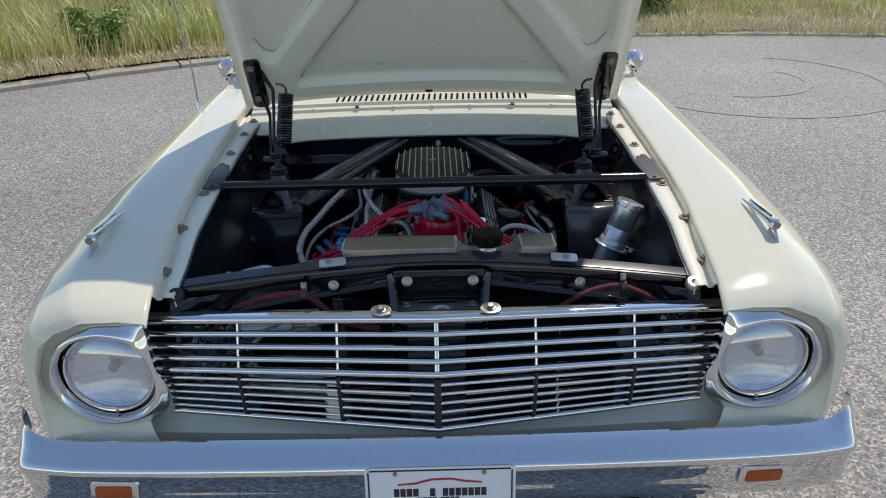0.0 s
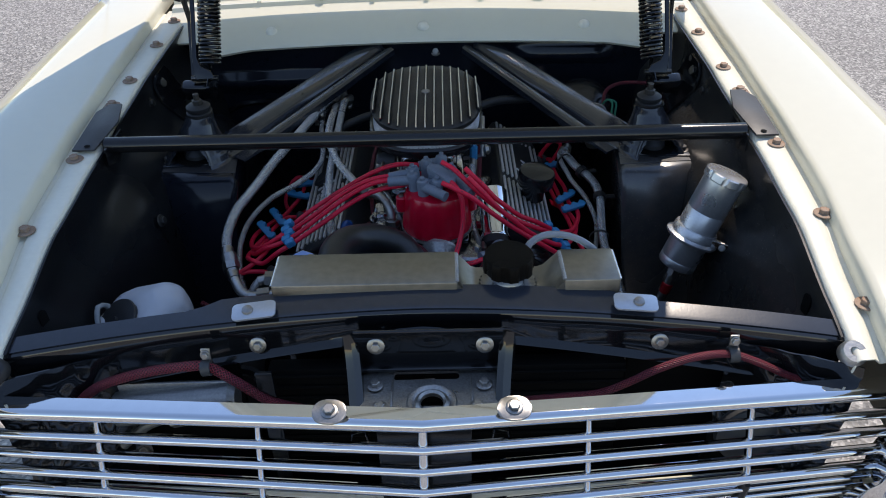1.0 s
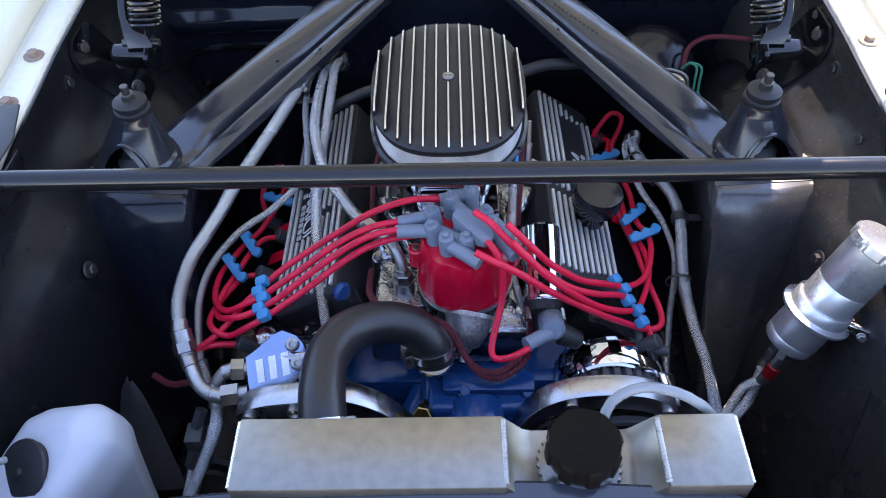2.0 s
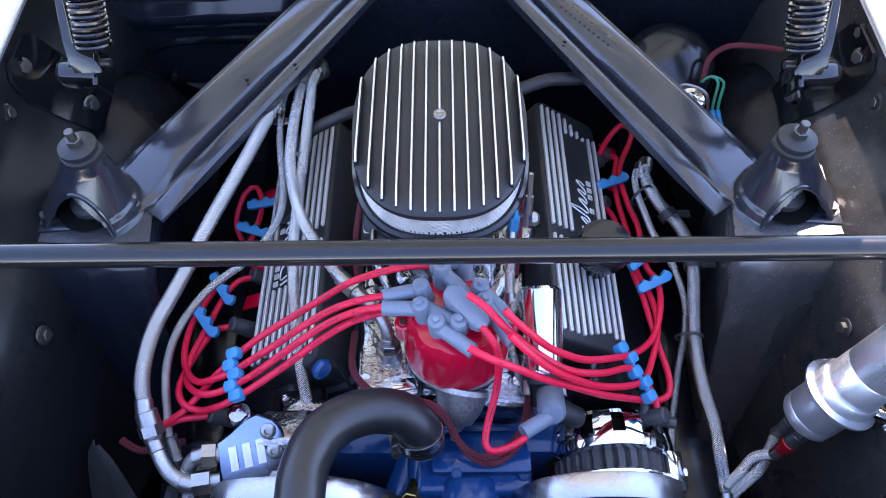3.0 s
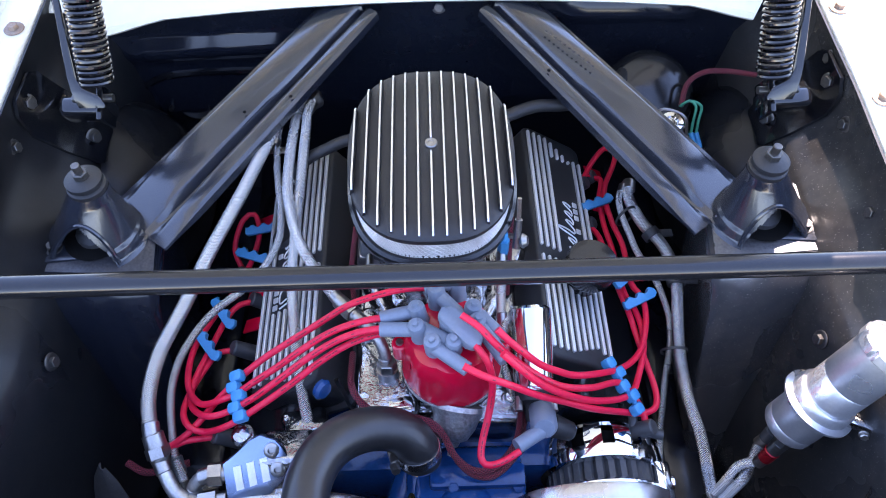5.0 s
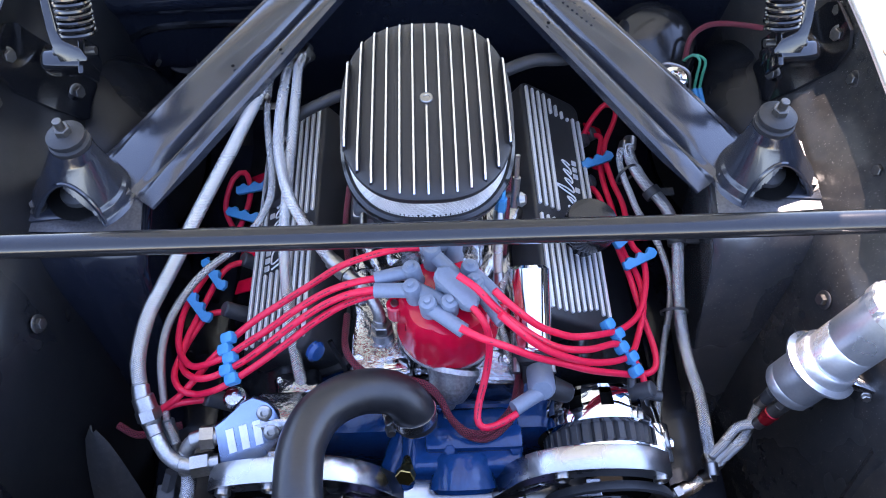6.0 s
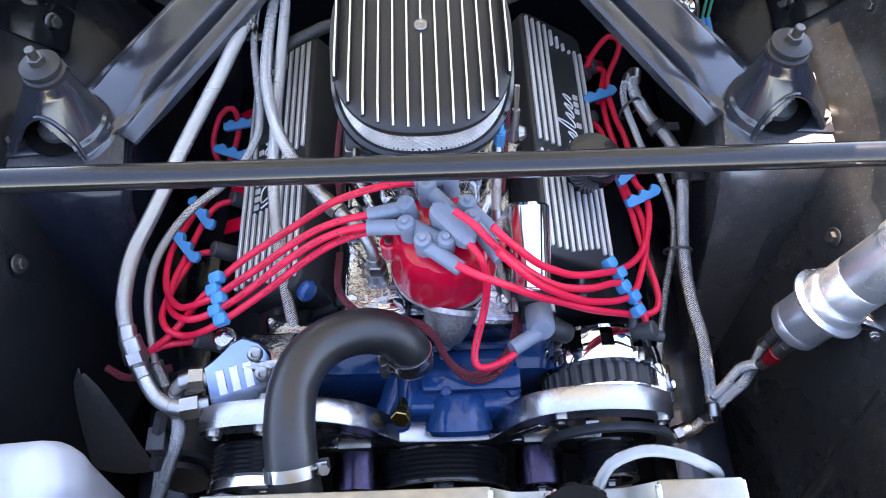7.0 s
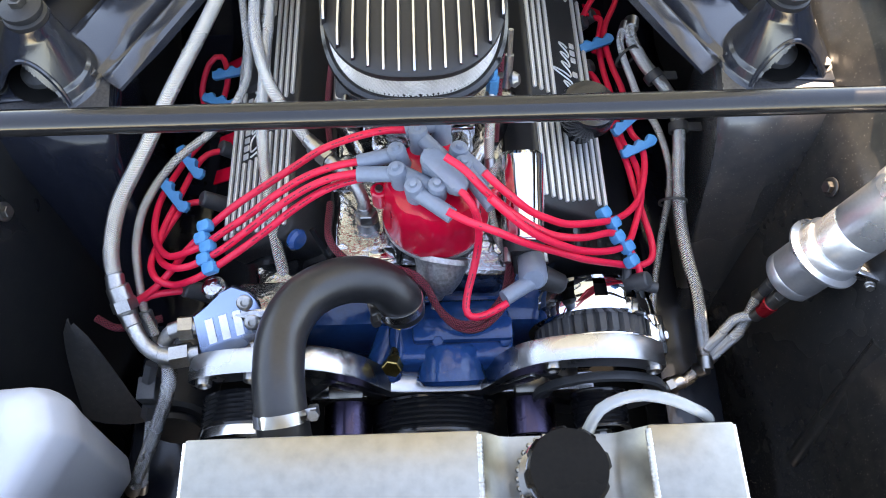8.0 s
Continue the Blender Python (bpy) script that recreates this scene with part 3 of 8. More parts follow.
bumper = part("bumper", thick(loft([bumper_row(x) for x in BX]), 0.003), M_CHROME, car, "polished chrome front bumper", 60)
for s in (1, -1):
    turn = 2.5 * s
    at = Vector((s * 0.668, 1.1185, 0.462))
    ind = part("turn_signal", prism([(-0.046, -0.022), (0.042, -0.022), (0.049, -0.016), (0.052, 0.015), (0.046, 0.022), (-0.042, 0.022), (-0.049, 0.016), (-0.052, -0.015)], 0.012, pose(*at, 88, 0, turn) , 0.003), M_CHROME_OLD, bumper, "amber turn signal in a chrome frame")
    ind2 = part("amber_lens", prism([(-0.036, -0.0135), (0.033, -0.0135), (0.037, -0.010), (0.039, 0.010), (0.036, 0.0135), (-0.033, 0.0135), (-0.037, 0.010), (-0.039, -0.010)], 0.006, pose(at.x + s * 0.002, at.y - 0.0095, at.z, 88, 0, turn), 0.002), M_AMBER, bumper)
plate = part("number_plate", prism(rounded(0.305, 0.152, 0.012), 0.003, pose(0.001, 1.083, 0.446, 85, 0, 0), 0.0008), M_PLATE, bumper, "white dealer plate with dark and red print")
part("plate_border", join(*[box((0.001 + x, 1.0793 + 0.087 * z, 0.448 + z), (w, 0.0012, h), (-5, 0, 0), bev=0) for x, z, w, h in ((0, 0.068, 0.285, 0.003), (0, -0.068, 0.285, 0.003), (-0.145, 0, 0.003, 0.13), (0.145, 0, 0.003, 0.13))]), M_PRINT, plate)
WORDS = [(0.463, 0.018, 0.0105, [-0.083, -0.070, -0.057, -0.044, -0.010, 0.016, 0.029, 0.042, 0.055, 0.068, 0.081, 0.094]), (0.4475, 0.006, 0.008, [-0.036, -0.026, -0.016, -0.006, 0.010, 0.020, 0.030, 0.040]), (0.434, 0.010, 0.007, [-0.056, -0.047, -0.038, -0.020, -0.011, -0.002, 0.016, 0.025, 0.034, 0.043])]
for z, h, w, xs in WORDS:
    for x in xs:
        part("print_bar", box((x - 0.005, 1.0793 + 0.087 * (z - 0.448), z), (w, 0.0015, h), (-5, 0, 0), bev=0), M_PRINT, plate)
part("print_car_shape", prism([(-0.085, 0), (-0.05, 0.003), (-0.018, 0.012), (0.022, 0.013), (0.055, 0.006), (0.085, 0.003), (0.085, 0.0), (0.055, 0.002), (0.022, 0.009), (-0.016, 0.008), (-0.05, -0.001), (-0.085, -0.003)], 0.0015, pose(0.0, 1.0828, 0.484, 85, 0, 0), 0), M_PRINTR, plate)
for x in (-0.09, 0.09):
    part("plate_screw", lathe([(0.005, 0), (0.004, 0.003), (0, 0.004)], (x, 1.0850, 0.508), (0, -1, 0.1), 10), M_STEEL, plate)

# cream sheet between grille and bumper, and below it
rows = []
for x in [-0.80, -0.6, -0.3, 0, 0.3, 0.6, 0.80]:
    e = abs(x) / 0.8
    dy = 0.05 * e
    rows.append([(x, 1.245 + dy, 0.60 + 0.01 * e), (x, 1.238 + dy, 0.562 + 0.02 * e), (x, 1.215 + dy * 0.6, 0.530 + 0.016 * e), (x, 1.192 + dy * 0.6, 0.520 + 0.01 * e), (x, 1.19 + dy, 0.49), (x, 1.20 + dy, 0.36)])
part("stone_tray", thick(loft(rows), 0.003), M_CREAM, car, "cream sheet below the grille")


def spear(s):
    """A chrome gunsight ornament on the fender's crown."""
    xo, xr, zr = table(SIDE, 1.40)
    p, q = Vector((s * 0.724, 1.352, 0.917)), Vector((s * 0.712, 1.530, 0.914))
    orn = part("fender_ornament", lathe([(0.0, 0), (0.008, 0.001), (0.0125, 0.006), (0.0125, 0.016), (0.009, 0.03), (0.006, 0.08), (0.004, 0.13), (0.002, 0.165), (0.0, 0.167)], p, q - p, 20), M_CHROME, car, "chrome gunsight fender ornament")
    part("ornament_badge", lathe([(0.0, 0.0025), (0.006, 0.002), (0.008, 0)], p + Vector((0, -0.0005, 0)), (0, -1, 0), 16), M_RUST, orn)
    poly = [(-0.035, 0), (0.03, 0), (0.012, 0.028), (-0.006, 0.028)]
    b = prism(poly, 0.006, pose(p.x - 0.003, p.y + 0.012, p.z - 0.036, 90, 0, 90), 0.0015)
    part("ornament_foot", b, M_CHROME, orn)
    part("ornament_fin", loft([[(p.x - 0.004, p.y + 0.03, p.z - 0.004), (p.x + 0.004, p.y + 0.03, p.z - 0.004), (p.x, p.y + 0.03, p.z + 0.012)], [(p.x - 0.003, p.y + 0.15, p.z - 0.006), (p.x + 0.003, p.y + 0.15, p.z - 0.006), (p.x, p.y + 0.15, p.z + 0.004)]], closed=True, caps=True), M_CHROME, orn)


for s in (1, -1):
    spear(s)
aer = part("aerial", tube([(-0.804, 2.486, 0.904), (-0.813, 2.492, 1.069), (-0.83, 2.5, 1.198), (-0.844, 2.505, 1.304), (-0.871, 2.52, 1.507)], 0.0028, 8, 0.05), M_STEEL, car, "thin steel whip aerial")
part("aerial_base", lathe([(0.020, 0), (0.019, 0.012), (0.010, 0.02), (0.008, 0.035), (0.005, 0.05), (0.0, 0.05)], (-0.800, 2.486, 0.893), (-0.25, 0.08, 1), 18), M_CHROME_OLD, aer)

# cowl: lip, ledge with screws, slotted panel
rows = []
for x in [-0.60, -0.56, -0.505, -0.485, -0.46, -0.43, -0.40, -0.3, -0.2, -0.1, 0, 0.1, 0.2, 0.3, 0.40, 0.43, 0.46, 0.485, 0.505, 0.56, 0.60]:
    e = abs(x) / 0.6
    b = 0.012 - 0.050 * e * e
    side = max(0, (abs(x) - 0.485) / 0.02)
    drop = min(1, side)
    lip = 2.285 - 0.17 * min(0.45, abs(x)) ** 2 - 0.40 * max(0, min(0.485, abs(x)) - 0.41)
    rows.append([(x, lip + 0.006 + 0.03 * drop, 0.852 + 0.022 * drop), (x, lip + 0.03 * drop, 0.858 + 0.022 * drop), (x, lip + 0.006 + 0.03 * drop, 0.866 + 0.018 * drop), (x, 2.356 + b, 0.898), (x, 2.366 + b, 0.903), (x, 2.402 + b, 0.907), (x, 2.408 + b, 0.910), (x, 2.412 + b, 0.919), (x, 2.432 + b, 0.922), (x, 2.436 + b, 0.932), (x, 2.45 + b, 0.935), (x, 2.76 + b, 0.955)])
cowl = part("cowl_panel", thick(loft(rows), 0.003), M_CREAM, car, "cream cowl with a row of air slots", 35)
for i in range(34):
    x = -0.322 + 0.0195 * i
    yy = 2.482 - 0.035 * (x / 0.6) ** 2
    part("air_slot", prism(rounded(0.0075, 0.060, 0.003, 3), 0.0015, pose(x, yy, 0.9365, 3.7, 0, -3), 0), M_DARKVOID, cowl)
for x in (-0.50, -0.40, -0.26, -0.13, 0.0, 0.13, 0.26, 0.40, 0.50):
    part("screw", lathe([(0.006, 0), (0.005, 0.003), (0, 0.0042)], (x, 2.422 - 0.035 * (x / 0.6) ** 2, 0.9205), (0, -0.2, 1), 10), M_CREAM_DULL, cowl)
for x in (-0.26, 0.265):
    part("plug", lathe([(0.008, 0), (0.007, 0.004), (0, 0.005)], (x + 0.006, 2.423 - 0.035 * (x / 0.6) ** 2, 0.921), (0, -0.2, 1), 10), M_RUBBER, cowl)
for x in (-0.36, -0.01, 0.36):
    part("stud", lathe([(0.014, 0), (0.012, 0.006), (0.006, 0.010), (0, 0.011)], (x, 2.322 - 0.035 * (x / 0.6) ** 2, 0.880), (0, -0.4, 1), 14), M_CREAM_DULL, cowl)

# hood, hinged at the rear and standing up at 60 degrees, with a pressed inner frame
HOOD_TILT = 62.0
HL, HW = 1.16, 0.602


def seg_dist(p, a, b):
    d = b - a
    t = max(0, min(1, (p - a).dot(d) / d.dot(d)))
    return (p - a - d * t).length


def inside(p, poly):
    c = False
    n = len(poly)
    for i in range(n):
        a, b = poly[i], poly[(i + 1) % n]
        if (a.y > p.y) != (b.y > p.y) and p.x < (b.x - a.x) * (p.y - a.y) / (b.y - a.y) + a.x:
            c = not c
    return c


def sd(p, poly):
    d = min(seg_dist(p, poly[i], poly[(i + 1) % len(poly)]) for i in range(len(poly)))
    return -d if inside(p, poly) else d


RECESS = [[V2(-0.44, 0.075), V2(0.44, 0.075), V2(0.43, 0.115), V2(0.03, 0.62), V2(-0.03, 0.62), V2(-0.43, 0.115)],
          [V2(-0.545, 0.25), V2(-0.51, 0.19), V2(-0.475, 0.18), V2(-0.085, 0.665), V2(-0.46, 1.08), V2(-0.545, 1.05)],
          [V2(0.545, 0.25), V2(0.51, 0.19), V2(0.475, 0.18), V2(0.085, 0.665), V2(0.46, 1.08), V2(0.545, 1.05)],
          [V2(0.0, 0.71), V2(0.36, 1.10), V2(-0.36, 1.10)]]


def hood_place(u, v, w):
    """u across, v up from the rear edge, w out of the underside."""
    crown = 0.045 * (1 - (u / HW) ** 2)
    a = radians(HOOD_TILT)
    y = 2.338 - v * math.cos(a) + (crown - w) * math.sin(a) + 0.03 * (1 - (u / HW) ** 2) * max(0, 1 - v / 0.15)
    z = 0.952 + v * math.sin(a) + (crown - w) * math.cos(a)
    return (u, y, z)


NU, NV = 150, 120
rows = []
for j in range(NV + 1):
    v = HL * j / NV
    row = []
    for i in range(NU + 1):
        u = HW * (2 * i / NU - 1) * (1 + 0.035 * (v / HL))
        p = V2(u, v)
        d = min(sd(p, q) for q in RECESS) + 0.010
        t = max(0, min(1, (d + 0.010) / 0.018))
        w = 0.004 + 0.030 * t * t * (3 - 2 * t)
        edge = min(HW * (1 + 0.035 * v / HL) - abs(u), v, HL - v)
        if edge < 0.05:
            w = lerp(0.004, w, max(0, min(1, (edge - 0.018) / 0.02)))
        row.append(hood_place(u, v, w))
    rows.append(row)
hood = part("hood", loft([[hood_place(HW * (2 * i / 30 - 1) * (1 + 0.035 * j / 24), HL * j / 24, -0.006) for i in range(31)] for j in range(25)]), M_CREAM, car, "open cream hood with a pressed X-shaped inner frame")
part("hood_inner_frame", loft(rows), M_CREAM_DULL, hood, "", 60)
rim = []
for k in range(2):
    w = (-0.006, 0.004)[k]
    loop = [(-HW, v * HL / 20) for v in range(20, 0, -1)] + [(HW * (2 * i / 30 - 1), 0) for i in range(31)] + [(HW, v * HL / 20) for v in range(1, 21)]
    rim.append([hood_place(u * 1.003 * (1 + 0.035 * (v / HL)), v - 0.002 * (v == 0), w) for u, v in loop])
part("hood_edge", thick(loft(rim), 0.002), M_CREAM, hood)
M_SEAM = mat("brown_seam_sealer", (0.40, 0.36, 0.27), 0.6, var=0.3, scale=60)
for poly in RECESS:
    mid = sum(poly, Vector((0, 0))) / len(poly)
    ring = [mid + (p - mid) * (1 - 0.030 / (p - mid).length) for p in poly]
    line = [hood_place(a.x * (1 - t) + b.x * t, a.y * (1 - t) + b.y * t, 0.0065) for a, b in zip(ring, ring[1:] + ring[:1]) for t in (0.12, 0.5, 0.88)]
    part("seam", tube(line + line[:1], 0.0016, 6, 0.02), M_SEAM, hood, "brown line of seam sealer")
for u in (-0.29, -0.16, 0.16, 0.29):
    part("tape_mark", prism(rounded(0.022, 0.006, 0.002, 2), 0.0015, Matrix.Translation(hood_place(u, 0.135 + 0.02 * abs(u), 0.012)) @ pose(0, 0, 0, 120, 0, 0), 0), M_CREAM, hood)
part("rubber_stop", lathe([(0.013, 0), (0.013, 0.004), (0.006, 0.006), (0, 0.006)], hood_place(-0.01, 0.035, 0.027), (0, -0.866, -0.5), 14), M_RUBBER, hood)


def hinge(s):
    o = Vector((0.0, 0.0, 0.0)) if s > 0 else Vector((-0.013, 0.018, 0.001))

    def at(x, y, z):
        return Vector((s * (x + o.x), y + o.y, z + o.z))

    def strip(rows, t):
        """A flat bar whose cross lines are given as inner and outer ends."""
        bm = loft([[at(*i), at(*e), at(*e) + Vector((0, t, t * 0.5)), at(*i) + Vector((0, t, t * 0.5))] for i, e in rows], closed=True, caps=True)
        bmesh.ops.bevel(bm, geom=bm.edges[:], offset=0.0012, segments=1, affect="EDGES")
        return bm

    rows = []
    for z, y0, y1 in ((0.735, 2.085, 2.125), (0.75, 2.065, 2.14), (0.79, 2.05, 2.15), (0.83, 2.045, 2.15), (0.865, 2.05, 2.14), (0.882, 2.065, 2.12)):
        rows.append([(s * (apron_x(z, y) - 0.005), y, z) for y in (y0, lerp(y0, y1, 0.35), lerp(y0, y1, 0.7), y1)])
    base = part("hood_hinge", thick(loft(rows), 0.005), M_BLACK, car, "black spring hood hinge")
    part("hinge_stay", loft([[at(x, y - 0.006, z + 0.008), at(x, y + 0.022, z + 0.004), at(x, y + 0.022, z - 0.022), at(x, y - 0.006, z - 0.016)] for x, y, z in ((0.505, 2.075, 0.842), (0.522, 2.088, 0.830), (0.545, 2.100, 0.822))], closed=True, caps=True), M_BLACK, base)
    part("hinge_yoke", join(box(at(0.492, 2.070, 0.838), (0.070, 0.028, 0.040), (25, 0, 0), bev=0.008, seg=3), box(at(0.462, 2.062, 0.850), (0.008, 0.050, 0.050), (30, 0, 0), bev=0.003)), M_BLACK, base)
    part("yoke_pin", rod(at(0.445, 2.060, 0.868), at(0.500, 2.060, 0.868), 0.0055, seg=12), M_NUT, base)
    a, b = at(0.456, 2.055, 0.892), at(0.447, 2.128, 1.040)
    ax = b - a
    n, turns = 360, 20
    fr = aim(a, ax)
    pts = [fr @ Vector((0.0200 * math.cos(2 * math.pi * turns * i / n), 0.0200 * math.sin(2 * math.pi * turns * i / n), ax.length * (0.04 + 0.92 * i / n))) for i in range(n + 1)]
    part("spring", tube(pts, 0.0034, 8, 1.0), M_BLACK, base, "coiled black spring")
    for hook in (tube([a + ax * 0.05, a + Vector((0, 0.002, -0.006)), a + Vector((s * 0.006, 0.001, -0.022)), a + Vector((s * 0.008, 0.010, -0.030)), a + Vector((s * 0.004, 0.016, -0.024))], 0.0038, 8, 0.004), tube([b - ax * 0.05, b + Vector((0, 0.002, 0.006)), b + Vector((s * 0.010, 0.006, 0.018)), b + Vector((s * 0.030, 0.010, 0.022))], 0.0038, 8, 0.004)):
        part("spring_hook", hook, M_BLACK, base)
    top = Vector(hood_place(s * 0.530, 0.165, 0.034))
    tx, ty, tz = s * top.x - o.x, top.y - o.y, top.z - o.z
    arm = strip([((0.444, 2.027, 0.880), (0.481, 2.030, 0.877)), ((0.450, 2.033, 0.892), (0.484, 2.034, 0.888)), ((0.470, 2.039, 0.900), (0.486, 2.040, 0.899)), ((0.4785, 2.050, 0.914), (0.488, 2.050, 0.914)), ((0.4815, 2.108, 0.985), (0.491, 2.108, 0.985)), ((0.485, 2.150, 1.040), (0.496, 2.150, 1.040)), ((tx - 0.012, ty, tz), (tx + 0.010, ty, tz))], 0.005)
    part("hinge_arm", arm, M_BLACK, base)
    link = strip([((0.500, 2.075, 0.850), (0.508, 2.075, 0.850)), ((0.503, 2.140, 0.960), (0.511, 2.140, 0.960)), ((tx + 0.004, ty + 0.02, tz - 0.055), (tx + 0.014, ty + 0.02, tz - 0.055))], 0.014)
    part("hinge_link", link, M_BLACK, base)
    m = Matrix.Translation(hood_place(s * 0.545, 0.115, 0.030)) @ pose(0, 0, 0, 120, 0, 0)
    part("hinge_plate", prism(rounded(0.050, 0.19, 0.012), 0.010, m, 0.002), M_BLACK, base)
    for v in (0.06, 0.18):
        part("hinge_bolt", bolt(hood_place(s * 0.55, v, 0.041), (0, -0.866, -0.5), 0.008, 0.006, 1.5), M_RUST, base)
    for y, z in ((2.085, 0.857), (2.099, 0.773)):
        part("hinge_bolt", bolt((s * (apron_x(z, y) - 0.008), y, z), (-s, -0.45, 0.3), 0.0085, 0.008, 1.5), M_NUT, base)



# windscreen, pillars and the plain body behind
ws = []
for x in [-0.66, -0.5, -0.25, 0, 0.25, 0.5, 0.66]:
    b = 0.10 * (x / 0.66) ** 2
    ws.append([(x, 2.70 + b, 0.950), (x * 0.97, 2.86 + b, 1.17), (x * 0.92, 3.02 + b * 0.8, 1.33)])
part("windscreen", thick(loft(ws), 0.005), M_GLASS, car, "curved clear windscreen")
for s in (1, -1):
    part("pillar", tube([(s * 0.70, 2.72, 0.95), (s * 0.68, 2.95, 1.17), (s * 0.635, 3.12, 1.35)], 0.024, 10, 0.05), M_CHROME_OLD, car)
    mir = part("door_mirror", lathe([(0.0, -0.02), (0.022, -0.018), (0.034, -0.006), (0.038, 0.005), (0.035, 0.006), (0, 0.005)], (s * 0.765, 2.78, 0.985), (0, 1, 0.05), 24), M_CHROME, car, "round chrome door mirror")
    part("mirror_stem", tube([(s * 0.765, 2.785, 0.96), (s * 0.77, 2.80, 0.93), (s * 0.775, 2.81, 0.90)], 0.007, 8, 0.02), M_CHROME, mir)
roof = []
for y, h, w in ((3.02, 1.330, 0.60), (3.10, 1.355, 0.62), (3.35, 1.385, 0.64), (3.9, 1.37, 0.63), (4.15, 1.30, 0.60)):
    roof.append([(-w, y + 0.07, h - 0.07), (-w * 0.93, y + 0.05, h - 0.015), (-w * 0.5, y + 0.01, h), (w * 0.5, y + 0.01, h), (w * 0.93, y + 0.05, h - 0.015), (w, y + 0.07, h - 0.07)])
part("roof", thick(loft(roof), 0.02), M_CREAM, car)
body = []
for y, w, t in ((2.58, 0.862, 0.93), (3.2, 0.866, 0.95), (4.2, 0.86, 0.94), (5.2, 0.83, 0.92), (5.45, 0.80, 0.88)):
    body.append([(-w + 0.03, y, 0.30), (-w, y, 0.6), (-w + 0.01, y, t - 0.12), (-w + 0.10, y, t), (-w + 0.2, y, t), (w - 0.2, y, t), (w - 0.10, y, t), (w - 0.01, y, t - 0.12), (w, y, 0.6), (w - 0.03, y, 0.30)])
for i, row in enumerate(body[:2]):
    for k in (4, 5):
        row[k] = (row[k][0], row[k][1] + 0.2, row[k][2])
part("body", loft(body, closed=True, caps=True), M_CREAM, car)
for s in (1, -1):
    part("cab_side", thick(loft([[(s * 0.80, 2.85, 0.93), (s * 0.655, 3.06, 1.29)], [(s * 0.83, 3.3, 0.94), (s * 0.68, 3.4, 1.33)], [(s * 0.83, 4.15, 0.93), (s * 0.62, 4.2, 1.26)]]), 0.006), M_GLASS, car)
part("cab_back", thick(loft([[(-0.83, 4.16, 0.93), (-0.62, 4.21, 1.25)], [(0.83, 4.16, 0.93), (0.62, 4.21, 1.25)]]), 0.006), M_CREAM, car)
for s in (1, -1):
    for y in (1.95, 4.72):
        w = part("wheel", lathe([(0.30, -0.08), (0.315, -0.06), (0.318, 0.0), (0.315, 0.06), (0.30, 0.08), (0.19, 0.085), (0.18, 0.05), (0.18, -0.085), (0.30, -0.08)], (s * 0.72, y, 0.318), (s, 0, 0), 40, cap=False), M_RUBBER, car)
        part("rim", lathe([(0.18, 0.06), (0.15, 0.05), (0.10, 0.03), (0.05, 0.055), (0, 0.06)], (s * 0.72, y, 0.318), (s, 0, 0), 32), M_CHROME_OLD, w)

# ---- engine bay structure ----
def apron_x(z, y):
    """Half-width of the inner sheet at a height."""
    xi, zi = table(LIP, y)
    t = max(0.0, min(1.0, (zi - 0.04 - z) / 0.11))
    inset = lerp(0.032, 0.064, max(0.0, min(1.0, (y - 1.55) / 0.18)))
    return xi - 0.004 - inset * t * t * (3 - 2 * t) - 0.10 * max(0, zi - 0.15 - z)


def apron(s):
    rows = []
    for i in range(62):
        y = 1.30 + 0.0171 * i
        xi, zi = table(LIP, y)
        row = []
        for z in (zi - 0.005, zi - 0.03, zi - 0.05, zi - 0.07, zi - 0.09, zi - 0.11, zi - 0.13, 0.685, 0.65, 0.61, 0.56, 0.50, 0.44, 0.38, 0.20):
            b = 0.006 * noise.noise(Vector((y * 5, z * 6, s * 3)))
            row.append((s * (apron_x(z, y) + b * (z < zi - 0.04)), y, z))
        rows.append(row)
    # Dusty paint on the right sheet, the dull dark copy on the left.
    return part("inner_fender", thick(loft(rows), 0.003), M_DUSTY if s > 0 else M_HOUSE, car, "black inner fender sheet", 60)


